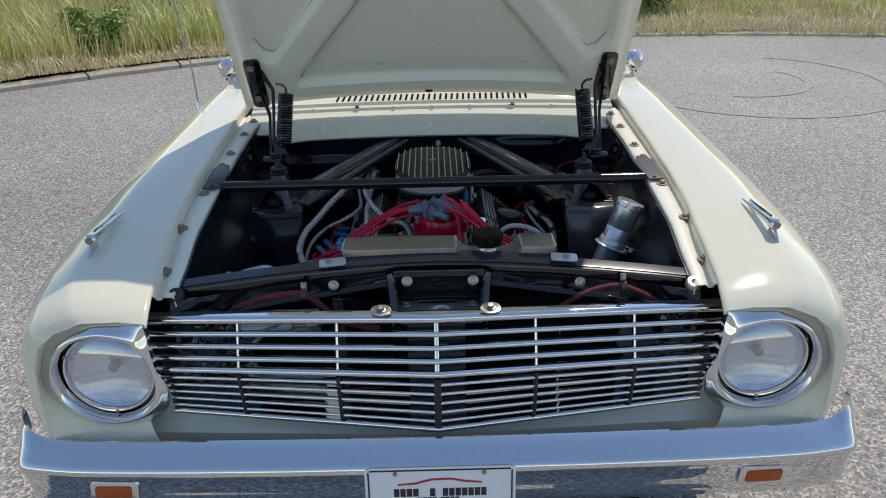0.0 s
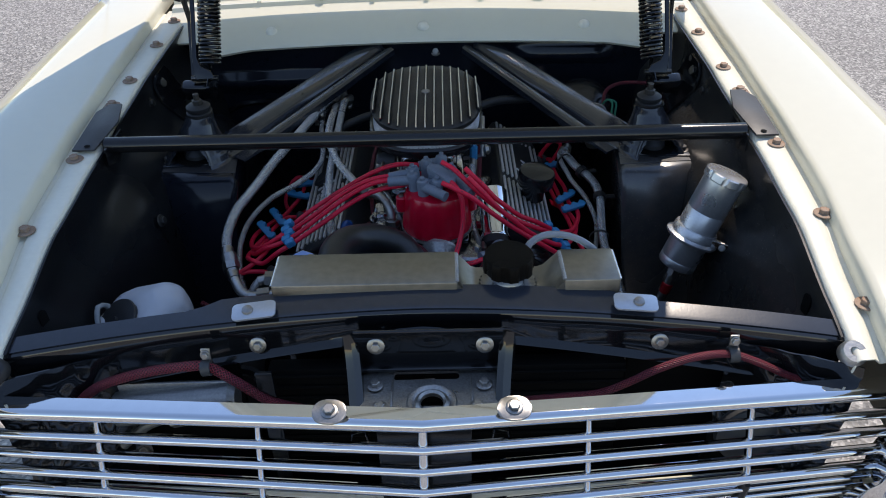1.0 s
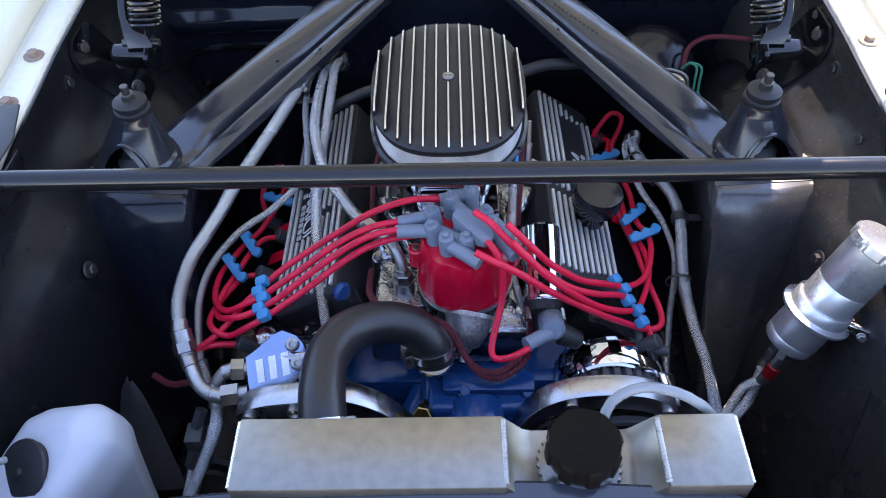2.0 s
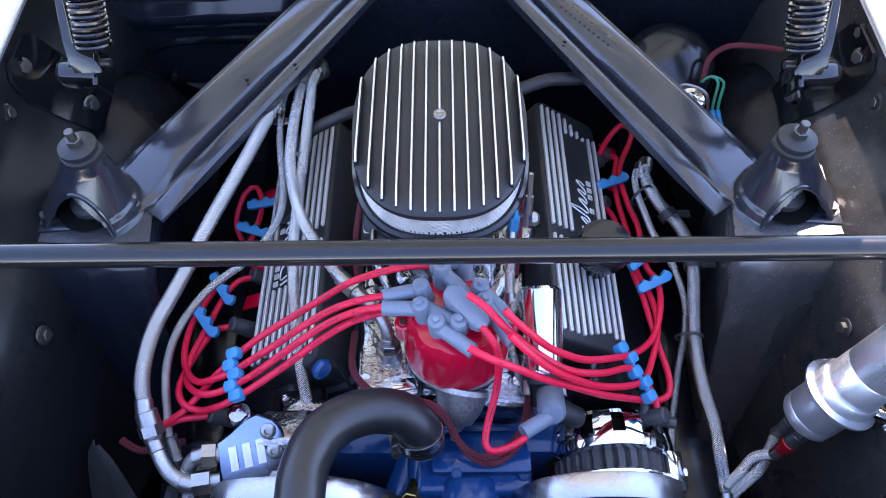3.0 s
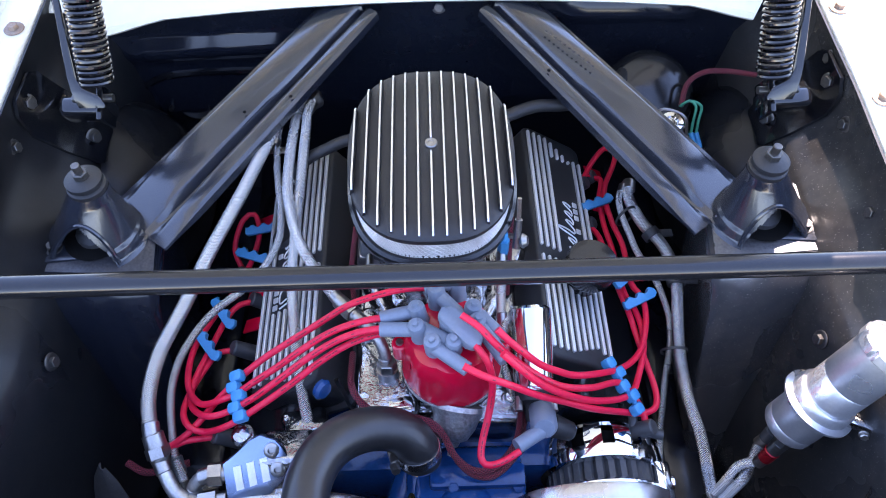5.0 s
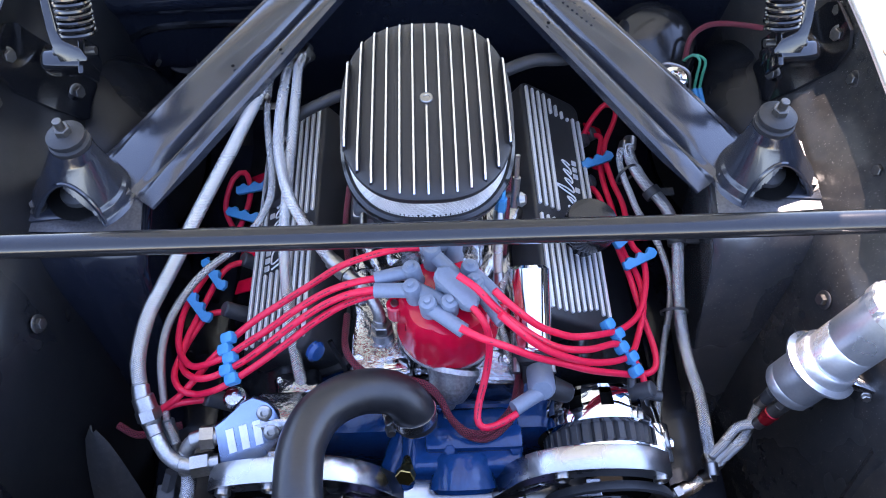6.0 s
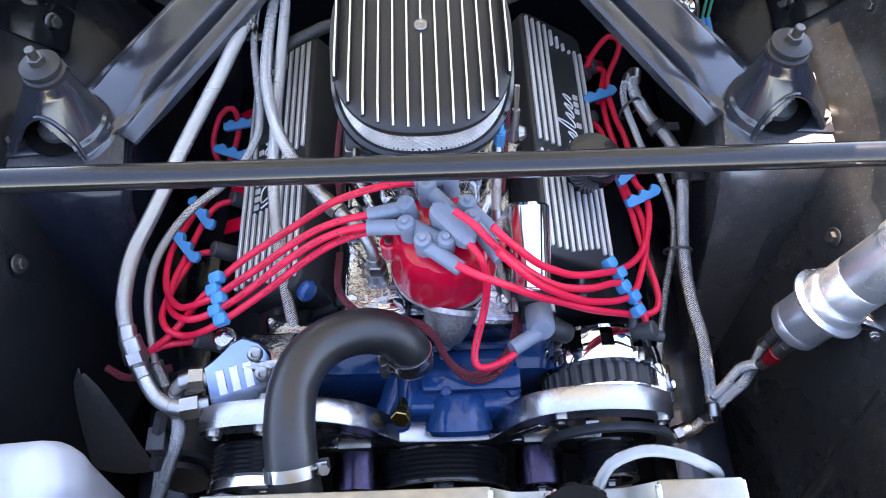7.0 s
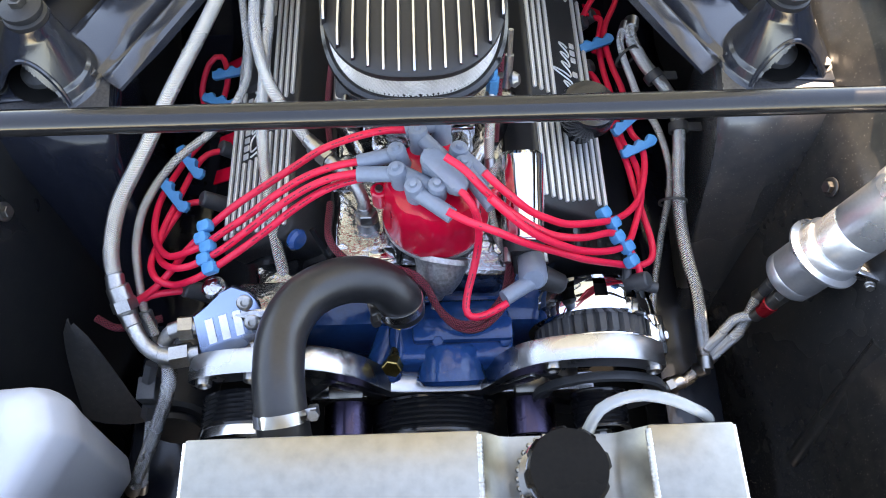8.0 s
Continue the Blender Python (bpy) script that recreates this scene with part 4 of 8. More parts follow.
def shock_tower(s):
    top = [(0.362, 1.835), (0.528, 1.845), (0.545, 1.972), (0.378, 1.985)]
    rows = []
    for z, dy, dxi, dxo in ((0.30, -0.120, 0.050, -0.045), (0.52, -0.064, 0.020, -0.025), (0.64, -0.040, 0.010, -0.014), (0.70, -0.028, 0.005, -0.009), (0.735, -0.016, 0.002, -0.006), (0.755, -0.006, 0.0, -0.004), (0.768, 0.004, 0.005, 0.0), (0.772, 0.012, 0.012, -0.01)):
        rows.append([(s * (top[0][0] + dxi), top[0][1] + dy, z), (s * lerp(top[0][0], top[1][0], 0.5), top[0][1] + dy - 0.004, z), (s * (top[1][0] + dxo), top[1][1] + dy, z), (s * (top[2][0] + dxo), top[2][1], z), (s * (top[3][0] + dxi), top[3][1], z)])
    bm = loft(rows, closed=True, caps=True)
    es = [e for e in bm.edges if abs(e.verts[0].co.z - e.verts[1].co.z) > 0.01]
    bmesh.ops.bevel(bm, geom=es, offset=0.012, segments=3, affect="EDGES", profile=0.5)
    # Left tower near-black; right one in the dusty copy with painted sheen.
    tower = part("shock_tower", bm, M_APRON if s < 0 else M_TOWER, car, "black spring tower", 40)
    lid = [(s * (top[0][0] + 0.004), top[0][1] + 0.016), (s * 0.535, top[1][1] + 0.016), (s * 0.540, top[2][1] - 0.004), (s * (top[3][0] + 0.004), top[3][1] - 0.004)]
    # Thin lid that carries the painted sheen, brighter on the sunny right.
    part("tower_top", prism(lid if s > 0 else lid[::-1], 0.0012, pose(0, 0, 0.7722), 0.0004, 1), M_TOPSUN if s > 0 else M_TOPDIM, tower, "tower top patch with sheen in its colour")
    # pressed cap over the damper: a leaning hat with an arch cut in its front
    c = Vector((s * 0.440 - 0.012 * (s < 0), 1.914, 0.772))
    tip = Vector((s * 0.424 - 0.010 * (s < 0), 1.927, 0.0))
    prof = [(0.0605 - 0.44 * h + 0.0035 * max(0, 1 - h / 0.006), h) for h in [0.001 + 0.0025 * k for k in range(31)]] + [(0.0255, 0.083), (0.024, 0.088)]
    ring, n = [], 160
    for r0, h in prof:
        k = (h / 0.088) ** 1.2
        m = c.lerp(Vector((tip.x, tip.y, c.z)), k)
        ring.append([(m.x + r0 * math.cos(2 * math.pi * i / n) * (1.12 if h < 0.02 else 1.06), m.y + r0 * math.sin(2 * math.pi * i / n), c.z + h) for i in range(n)])
    hat = loft(ring, closed=True)
    cut = []
    for fc in hat.faces:
        o = fc.calc_center_median() - c
        q = math.atan2(o.x, -o.y) - s * 0.14
        if abs(q) < 0.80 and o.z < 0.058 * math.sqrt(1 - (q / 0.80) ** 2):
            cut.append(fc)
    bmesh.ops.delete(hat, geom=cut, context="FACES")
    part("damper_cap", thick(hat, 0.004), M_BRACE, tower, "black pressed cap over the damper", 50)
    arch = []
    for i in range(16):
        q, z = 0.82 * math.cos(radians(180 - 12 * i)) + s * 0.14, 0.003 + 0.056 * math.sin(radians(12 * i))
        r0, m = 0.0605 - 0.44 * z, c.lerp(Vector((tip.x, tip.y, c.z)), (z / 0.088) ** 1.2)
        arch.append((m.x + r0 * math.sin(q) * 1.06, m.y - r0 * math.cos(q), c.z + z))
    part("cap_rim", tube(arch, 0.0032, 8, 0.01), M_BRACE, tower)
    foot = prism([(-0.085, -0.030), (-0.062, -0.044), (0.045, -0.034), (0.062, -0.012), (0.05, 0.035), (0.0, 0.06), (-0.05, 0.035), (-0.080, -0.005)], 0.004, pose(c.x, c.y + 0.002, c.z + 0.0005) @ Matrix.Diagonal((-s, 1, 1, 1)), 0.001)
    part("cap_flange", foot, M_BRACE, tower)
    seam = [Vector((s * (top[1][0] + dx - 0.001), top[1][1] + dy - 0.003, z)) for z, dy, dx in ((0.752, -0.006, -0.004), (0.72, -0.016, -0.008), (0.62, -0.038, -0.016), (0.52, -0.060, -0.025), (0.40, -0.092, -0.036))]
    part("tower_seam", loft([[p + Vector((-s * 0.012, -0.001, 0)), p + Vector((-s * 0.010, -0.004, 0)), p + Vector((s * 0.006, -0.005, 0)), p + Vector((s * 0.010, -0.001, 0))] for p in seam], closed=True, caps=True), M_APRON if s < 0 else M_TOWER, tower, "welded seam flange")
    # Near-black disc paints the shade inside the cap.
    part("cap_shadow_well", lathe([(0.042, 0), (0.040, 0.0012), (0, 0.0012)], c + Vector((0, 0, 0.005)), (0, 0, 1), 32), M_DARKVOID, tower)
    dome = lathe([(0.20 * math.cos(radians(q)), 0.20 * math.sin(radians(q))) for q in range(0, 90, 9)] + [(0, 0.20)], (0, 0, 0), (0, 0, 1), 32)
    part("wheel_house", moved(dome, Matrix.Translation((s * 0.53, 2.13, 0.55)) @ Matrix.Diagonal((0.74, 0.95, 1.02, 1))), M_HOUSE, tower)
    part("damper_rod", join(rod(c + Vector((0, 0, -0.01)), Vector((tip.x, tip.y, c.z + 0.085)), 0.0065), lathe([(0.024, 0.006), (0.024, 0.014), (0.014, 0.022), (0.0, 0.022)], c, (0, 0, 1), 20)), M_GREYPL, tower)
    c = Vector((tip.x, tip.y, c.z))
    top_ = join(lathe([(0.022, 0.084), (0.0245, 0.088), (0.0245, 0.094), (0.021, 0.096), (0.023, 0.099), (0.023, 0.105), (0.017, 0.109), (0.0, 0.109)], c, (0, 0, 1), 28))
    part("bushing", top_, M_RUBBER, tower)
    part("rod_nut", join(prism(hexa(0.010), 0.010, pose(c.x, c.y, c.z + 0.108), 0.001, 1), rod(c + Vector((0, 0, 0.115)), c + Vector((0, 0, 0.130)), 0.0055, bev=0.001)), M_NUT, tower)
    for dx, dy in ((0.070, -0.032), (-0.040, -0.016), (0.01, 0.042)):
        part("cap_bolt", bolt((c.x + s * dx, c.y + dy, c.z + 0.004), (0, 0, 1), 0.008, 0.008, 1.5), M_NUT, tower)


for s in (1, -1):
    inner = apron(s)
    shock_tower(s)
    for y, z in ((1.748, 0.735), (2.012, 0.846), (1.45, 0.70)) + (((1.872, 0.833), (2.115, 0.872)) if s > 0 else ()):
        part("apron_bolt", bolt((s * (apron_x(z, y) - 0.003), y, z), (-s, -0.1, 0.25), 0.0075, 0.007, 1.6), M_NUT, inner)
    for pts, r in (([(1.565, 0.700), (1.545, 0.640), (1.515, 0.560), (1.480, 0.470)], 0.016), ([(1.42, 0.72), (1.40, 0.66), (1.37, 0.58)], 0.010), ([(1.70, 0.62), (1.66, 0.55), (1.63, 0.47)], 0.009)):
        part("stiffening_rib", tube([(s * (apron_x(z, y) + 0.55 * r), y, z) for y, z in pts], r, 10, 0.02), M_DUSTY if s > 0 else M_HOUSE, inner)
    hinge(s)
    part("oval_hole", prism(rounded(0.02, 0.035, 0.0095), 0.002, Matrix.Translation((s * (apron_x(0.80, 1.40) - 0.003), 1.40, 0.80)) @ pose(0, 0, 0, 90, 0, -90 * s), 0), M_DARKVOID, inner)

rows = []
for i in range(47):
    x = -0.58 + 1.16 * i / 46
    b = -0.02 * (x / 0.58) ** 2
    row = [(x, 2.305 + b, 0.864), (x, 2.318 + b, 0.852)]
    for k in range(20):
        z = 0.84 - 0.0115 * k
        left = math.exp(-((z - 0.762) / 0.016) ** 4) * max(0, min(1, (-0.20 - x) / 0.02, (x + 0.52) / 0.03))
        right = math.exp(-((z - 0.813) / 0.015) ** 4) * max(0, min(1, (x - 0.20) / 0.02, (0.44 - x) / 0.02))
        row.append((x, 2.320 + b - 0.016 * left - 0.014 * right, z))
    rows.append(row + [(x, 2.33 + b, 0.60), (x, 2.34 + b, 0.30)])
firewall = part("firewall", thick(loft(rows), 0.004), M_APRON, car, "black bulkhead behind the engine", 60)
part("firewall_bolt", bolt((0.017, 2.319, 0.822), (0, -1, 0.3), 0.008, 0.007, 1.5), M_STEEL, firewall)
part("firewall_bead", tube([(-0.495, 2.302, 0.685), (-0.47, 2.304, 0.700), (-0.43, 2.306, 0.709), (-0.33, 2.310, 0.709), (-0.26, 2.312, 0.705)], 0.007, 8, 0.02), M_BLACK, firewall)
part("grommet", lathe([(0.03, 0), (0.034, 0.006), (0.026, 0.012), (0.018, 0.006), (0, 0.004)], (-0.425, 2.318, 0.63), (0, -1, 0.1), 24), M_RUBBER, firewall)
part("firewall_stud", join(bolt((-0.462, 2.316, 0.634), (0, -1, 0.2), 0.009, 0.008, 1.6), rod((-0.462, 2.312, 0.634), (-0.462, 2.290, 0.639), 0.004, seg=10)), M_NUT, firewall)
# Near-black box added under the engine in place of deep shade.
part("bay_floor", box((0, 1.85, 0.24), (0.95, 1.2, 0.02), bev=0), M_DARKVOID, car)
for s in (1, -1):
    part("frame_rail", box((s * 0.40, 1.80, 0.32), (0.09, 1.15, 0.12), bev=0.01), M_APRON, car)

def crumpled_sheet(s):
    """A creased plastic sheet that closes the corner in front of the bay."""
    rows = []
    for i in range(25):
        t = i / 24
        x, y = lerp(0.40, 0.545, t), lerp(1.318, 1.262, t)
        row = []
        for j in range(21):
            z = lerp(0.815, 0.55, j / 20)
            o = noise.noise_vector(Vector((x * 38, z * 38, s * 5)))
            row.append((s * (x + 0.004 * o.x), y + 0.010 * o.y * min(1, j / 3), z + 0.004 * o.z))
        rows.append(row)
    return thick(loft(rows), 0.002)


# front support: top rail that arches over the radiator, face below, latch bracket
rows, face = [], []
for i in range(49):
    x = -0.535 + 1.07 * i / 48
    e = abs(x) / 0.535
    h = 0.862 - 0.028 * e ** 1.5
    yf = 1.343 - 0.040 * e ** 2
    yr = yf + 0.046 - 0.017 * max(0, min(1, (abs(x + 0.02 * (x < 0)) - 0.25) / 0.03))
    zb = max(0.762, 0.821 - 0.135 * abs(x))
    rows.append([(x, yr, h - 0.030), (x, yr, h - 0.002), (x, yr - 0.003, h), (x, yf + 0.006, h - 0.004), (x, yf + 0.001, h - 0.0055)])
    w = 0.003 * noise.noise(Vector((x * 9, 4, 0)))
    face.append([(x, yf + 0.001, h - 0.0075), (x, yf - 0.004, h - 0.009), (x, yf - 0.006, h - 0.013), (x, yf - 0.005 + w, lerp(h - 0.013, zb, 0.35)), (x, yf - 0.004 + w, lerp(h - 0.013, zb, 0.7)), (x, yf - 0.005, zb + 0.008), (x, yf - 0.011, zb + 0.003), (x, yf - 0.0135, zb), (x, yf - 0.012, zb - 0.002), (x, yf + 0.02, zb - 0.002)])
rail = part("radiator_support", thick(loft(rows), 0.003), M_TOPPLATE, car, "black radiator support with a flat top", 30)
part("support_face", thick(loft(face), 0.003), M_BLACK, rail, "glossy black front face", 35)
for at, size in (((-0.40, 1.36, 0.60), (0.28, 0.01, 0.36)), ((0.41, 1.36, 0.60), (0.26, 0.01, 0.36)), ((0, 1.36, 0.44), (0.6, 0.012, 0.05))):
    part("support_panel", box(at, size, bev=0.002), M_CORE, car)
for s, x in ((-1, -0.217), (1, 0.275)):
    tab = part("radiator_tab", prism(rounded(0.056, 0.027, 0.006), 0.003, pose(x, 1.343, 0.858, 10, s * 3, 6 if s < 0 else -4), 0.0008), M_TAB, rail, "plain alloy mounting tab")
    part("tab_screw", lathe([(0.0075, 0), (0.0065, 0.003), (0, 0.0045)], (x - 0.008 * (s < 0) + 0.004 * (s > 0), 1.342, 0.8612), (0, -0.2, 1), 14), M_STEEL, rail)
for x, y, z, r in ((-0.059, 1.301, 0.832, 0.0060), (0.079, 1.301, 0.831, 0.0060), (-0.217, 1.329, 0.812, 0.006), (0.308, 1.322, 0.810, 0.006)):
    part("rail_bolt", bolt((x, y, z), (0, -1, 0.3), r, r, 1.9), M_STEEL, rail)
for s in (1, -1):
    part("hood_bumper_stop", join(lathe([(0.017, 0), (0.017, 0.010), (0.014, 0.014), (0.006, 0.014), (0.006, 0.008), (0, 0.008)], (s * 0.535, 1.281, 0.818), (0, -0.5, 1), 20)), M_CAST if s > 0 else M_RUBBER, rail)
    part("side_baffle", crumpled_sheet(s), M_BLACK, car, "crinkled black air baffle", 25)
lb = part("latch_bracket", join(box((0.008, 1.306, 0.824), (0.190, 0.005, 0.062), (4, 0, 0), bev=0.002), box((0.008, 1.300, 0.797), (0.190, 0.016, 0.005), (8, 0, 0), bev=0.002)), M_BLACK, rail, "black hood latch bracket")
for s in (1, -1):
    rows = []
    for k in range(9):
        t = k / 8
        y, z = lerp(1.312, 1.215, t ** 1.3), lerp(0.846, 0.772, t ** 0.7)
        x = 0.008 + s * (0.093 - 0.013 * t)
        rows.append([(x - s * 0.002, y, z - 0.018), (x, y - 0.002, z), (x + s * 0.006, y - 0.006, z + 0.003), (x + s * 0.014, y - 0.004, z - 0.002), (x + s * 0.017, y, z - 0.022)])
    part("bracket_side", thick(loft(rows), 0.002), M_BLACK, lb)
hole = bmesh.new()
outer = [hole.verts.new((x, y, 0)) for x, y in rounded(0.178, 0.092, 0.010)]
bmesh.ops.translate(hole, vec=(0.010, 1.252, 0.789), verts=hole.verts[:])
slot = [hole.verts.new((x + 0.004, y + 1.290, 0.789)) for x, y in rounded(0.084, 0.014, 0.004, 3)]
eye = [hole.verts.new((0.011 + 0.0145 * math.cos(2 * math.pi * i / 24), 1.243 + 0.0145 * math.sin(2 * math.pi * i / 24), 0.789)) for i in range(24)]
for loop in (outer, slot, eye):
    for i in range(len(loop)):
        hole.edges.new((loop[i], loop[(i + 1) % len(loop)]))
bmesh.ops.triangle_fill(hole, use_beauty=True, edges=hole.edges[:])
part("latch_plate", thick(hole, 0.004), M_LATCH, rail, "grey zinc latch plate with a slot and a round hole")
part("latch_rim", lathe([(0.0145, -0.004), (0.0145, 0.002), (0.0175, 0.0045), (0.021, 0.002), (0.022, 0.001), (0.026, 0.0035), (0.030, 0.0032), (0.032, 0.0)], (0.011, 1.243, 0.789), (0, 0, 1), 36, cap=False), M_LATCH, rail)
for dx in (-0.039, 0.061):
    part("latch_rib", box((dx, 1.258, 0.7905), (0.003, 0.055, 0.0025), bev=0.001), M_LATCH, rail)
part("latch_hook", box((0.012, 1.243, 0.776), (0.030, 0.010, 0.006), (15, 0, 0), bev=0.002), M_STEEL, rail)
part("release_lever", join(box((-0.03, 1.285, 0.780), (0.09, 0.010, 0.003), (0, 0, 4), bev=0.001)), M_RUST, rail)
for x, y in ((-0.061, 1.272), (0.077, 1.271), (-0.053, 1.234), (0.067, 1.233)):
    part("latch_bolt", bolt((x, y, 0.791), (0, 0, 1), 0.0062, 0.006, 1.7), M_LATCH, rail)

# diagonal braces from the towers to the bulkhead
def brace(s):
    a, b = Vector((s * (0.374 if s > 0 else 0.382), 1.942, 0.783)), Vector((s * 0.134, 2.276, 0.838))
    d = (b - a)
    side = Vector((-d.y, d.x, 0)).normalized() * s
    up = side.cross(d).normalized()
    if up.z < 0:
        up = -up
    prof = [(-0.056, -0.020), (-0.0555, -0.003), (-0.053, 0.0), (-0.047, 0.0005), (-0.042, 0.0075), (-0.038, 0.0090), (0.002, 0.0095), (0.008, 0.0090), (0.012, 0.0060), (0.0175, -0.007), (0.0215, -0.0075), (0.0275, 0.0040), (0.031, 0.0058), (0.046, 0.0058), (0.0505, 0.002), (0.0515, -0.010)]
    rows = []
    for t in (-0.07, -0.02, 0.03, 0.08, 0.14, 0.3, 0.6, 0.85, 0.95, 1.02, 1.08):
        c = a + d * t
        fl = min(1.0, max(0.0, (t + 0.02) / 0.12))
        wd = lerp(1.08, 0.90, max(0, t))
        rows.append([c + side * p * wd + up * (q * (fl if q > 0 else 1) * (1 if q > 0 else 0.4 + 0.6 * fl)) for p, q in prof])
    ob = part("diagonal_brace", thick(loft(rows), 0.003), M_BRACE, car, "black pressed steel brace", 30)
    for k in range(11 if s > 0 else 0):
        part("stamped_dot", lathe([(0.0022, 0), (0.0016, 0.001), (0, 0.0013)], a + d * (0.62 + 0.022 * k) + side * (-0.016 + 0.0012 * k) + up * 0.0165, up, 8), M_BRACE, ob)
    for t, o in ((0.46, 0.004), (0.60, 0.040)) if s < 0 else ((0.70, 0.040),):
        part("brace_hole", lathe([(0.0026, 0), (0, 0.0006)], a + d * t + side * o + up * 0.0135 * (abs(o) < 0.03) + up * 0.009 * (o > 0.03) + up * 0.001, up, 10), M_DARKVOID, ob)


for s in (1, -1):
    brace(s)

# ---- loose and bolted-in things in the bay ----
sb = thing("strut_bar", (0, 1.766, 0.88), "black tubular brace bar across the engine bay", "brace bar")
part("bar", rod((-0.553, 1.766, 0.882), (0.553, 1.766, 0.882), 0.0138, seg=28, bev=0.003), M_SATIN, sb)
for s in (1, -1):
    pl = part("bar_bracket", prism([(-0.020, -0.075), (0.018, -0.075), (0.022, 0.055), (0.006, 0.085), (-0.016, 0.085), (-0.030, 0.02)], 0.004, Matrix.Translation((s * 0.577, 1.808, 0.892)) @ Matrix.Diagonal((s, 1, 1, 1)) @ pose(0, 0, 0, 3.5, 0, 0), 0.001), M_GREYPL, sb, "dark flat bracket bolted to the gutter")
    part("bar_gusset", prism([(-0.03, 0), (0.05, 0), (0.05, -0.02), (0.01, -0.045), (-0.03, -0.03)], 0.004, Matrix.Translation((s * 0.546, 1.77, 0.886)) @ pose(0, 0, 0, 90, 0, 90), 0.001), M_SATIN, sb)
    part("bracket_bolt", bolt((s * 0.584, 1.903, 0.893), (0, 0, 1), 0.008, 0.007, 1.8), M_RUST, sb)
    part("bracket_hole", lathe([(0.005, 0), (0, 0.0006)], (s * 0.572, 1.742, 0.8935), (0, 0, 1), 12), M_DARKVOID, sb)

# radiator
rad = thing("radiator", (0.03, 1.41, 0.42), "brushed aluminium radiator with welded top tank", "radiator")
YF, YB, ZT = 1.376, 1.447, 0.872


def tank(x0, x1, z0=0.80):
    return box(((x0 + x1) / 2, (YF + YB) / 2, (z0 + ZT) / 2), (x1 - x0, YB - YF, ZT - z0), bev=0.003)


part("tank_end", tank(-0.200, 0.047), M_ALU, rad)
part("tank_end", tank(0.188, 0.262), M_ALU, rad)
rows = []
for x, z in ((0.046, 0.870), (0.066, 0.846), (0.074, 0.843), (0.160, 0.843), (0.168, 0.846), (0.189, 0.870)):
    rows.append([(x, YF + 0.001, 0.80), (x, YF + 0.001, z), (x, YB - 0.001, z), (x, YB - 0.001, 0.80)])
part("filler_pocket", loft(rows, closed=True, caps=True), M_ALU, rad)


def weld(p, q, r=0.0032):
    """One rippled bead from p to q."""
    p, q = Vector(p), Vector(q)
    n = int((q - p).length / 0.0012)
    rows = []
    for i in range(n + 1):
        c = p.lerp(q, i / n)
        k = r * (0.8 + 0.25 * abs(math.sin(i * 1.1)) + random.uniform(-0.06, 0.06))
        rows.append([(c.x + k * math.cos(radians(a)), c.y, c.z - 0.001 + k * 0.8 * math.sin(radians(a))) for a in range(0, 181, 30)])
    return loft(rows, closed=True, caps=True)


for x in (0.046, 0.189):
    part("weld_bead", weld((x, YF + 0.004, ZT - 0.001), (x, YB - 0.004, ZT - 0.001)), M_CAST, rad)
for x in (-0.1995, 0.2615):
    part("weld_bead", weld((x, YF + 0.003, ZT - 0.0015), (x, YB - 0.003, ZT - 0.0015), 0.0025), M_MACH, rad)
part("core", box((0.031, 1.41, 0.60), (0.45, 0.055, 0.40), bev=0.003), M_SATIN, rad)
part("bottom_tank", box((0.031, 1.41, 0.38), (0.46, 0.07, 0.06), bev=0.004), M_ALU, rad)
part("filler_neck", lathe([(0.037, 0.842), (0.037, 0.846), (0.033, 0.850), (0.030, 0.858), (0.030, 0.868), (0.033, 0.870)], (0.116, 1.410, 0), (0, 0, 1), 32), M_CHROME_OLD, rad)
part("neck_weld", join(*[lathe([(0.003, 0), (0.002, 0.002), (0, 0.0025)], (0.116 + 0.037 * math.cos(a * 0.21), 1.41 + 0.037 * math.sin(a * 0.21), 0.8435), (0, 0, 1), 6) for a in range(30)]), M_ALU, rad)
N = 96
prof = []
for r0, h in ((0.030, 0.866), (0.0345, 0.868), (0.0345, 0.888), (0.0315, 0.892), (0.0, 0.8925)):
    prof.append([(0.116 + (r0 - (0.0022 if r0 > 0.032 and (i // 6) % 2 else 0)) * math.cos(2 * math.pi * i / N), 1.410 + (r0 - (0.0022 if r0 > 0.032 and (i // 6) % 2 else 0)) * math.sin(2 * math.pi * i / N), h) for i in range(N)])
bm = loft(prof, closed=True)
bmesh.ops.remove_doubles(bm, verts=bm.verts[:], dist=1e-5)
part("filler_cap", bm, M_CAPBLK, rad, "black brushed knurled cap")
part("overflow_nipple", rod((0.137, 1.436, 0.852), (0.144, 1.452, 0.864), 0.005), M_ALU, rad)
solo("overflow_tube", tube([(0.140, 1.446, 0.860), (0.150, 1.460, 0.872), (0.168, 1.467, 0.880), (0.187, 1.469, 0.881), (0.211, 1.465, 0.878), (0.230, 1.459, 0.870), (0.246, 1.455, 0.855), (0.258, 1.453, 0.82)], 0.0052, 12), M_CLEAR, "clear plastic overflow tube from the radiator neck", "tube")

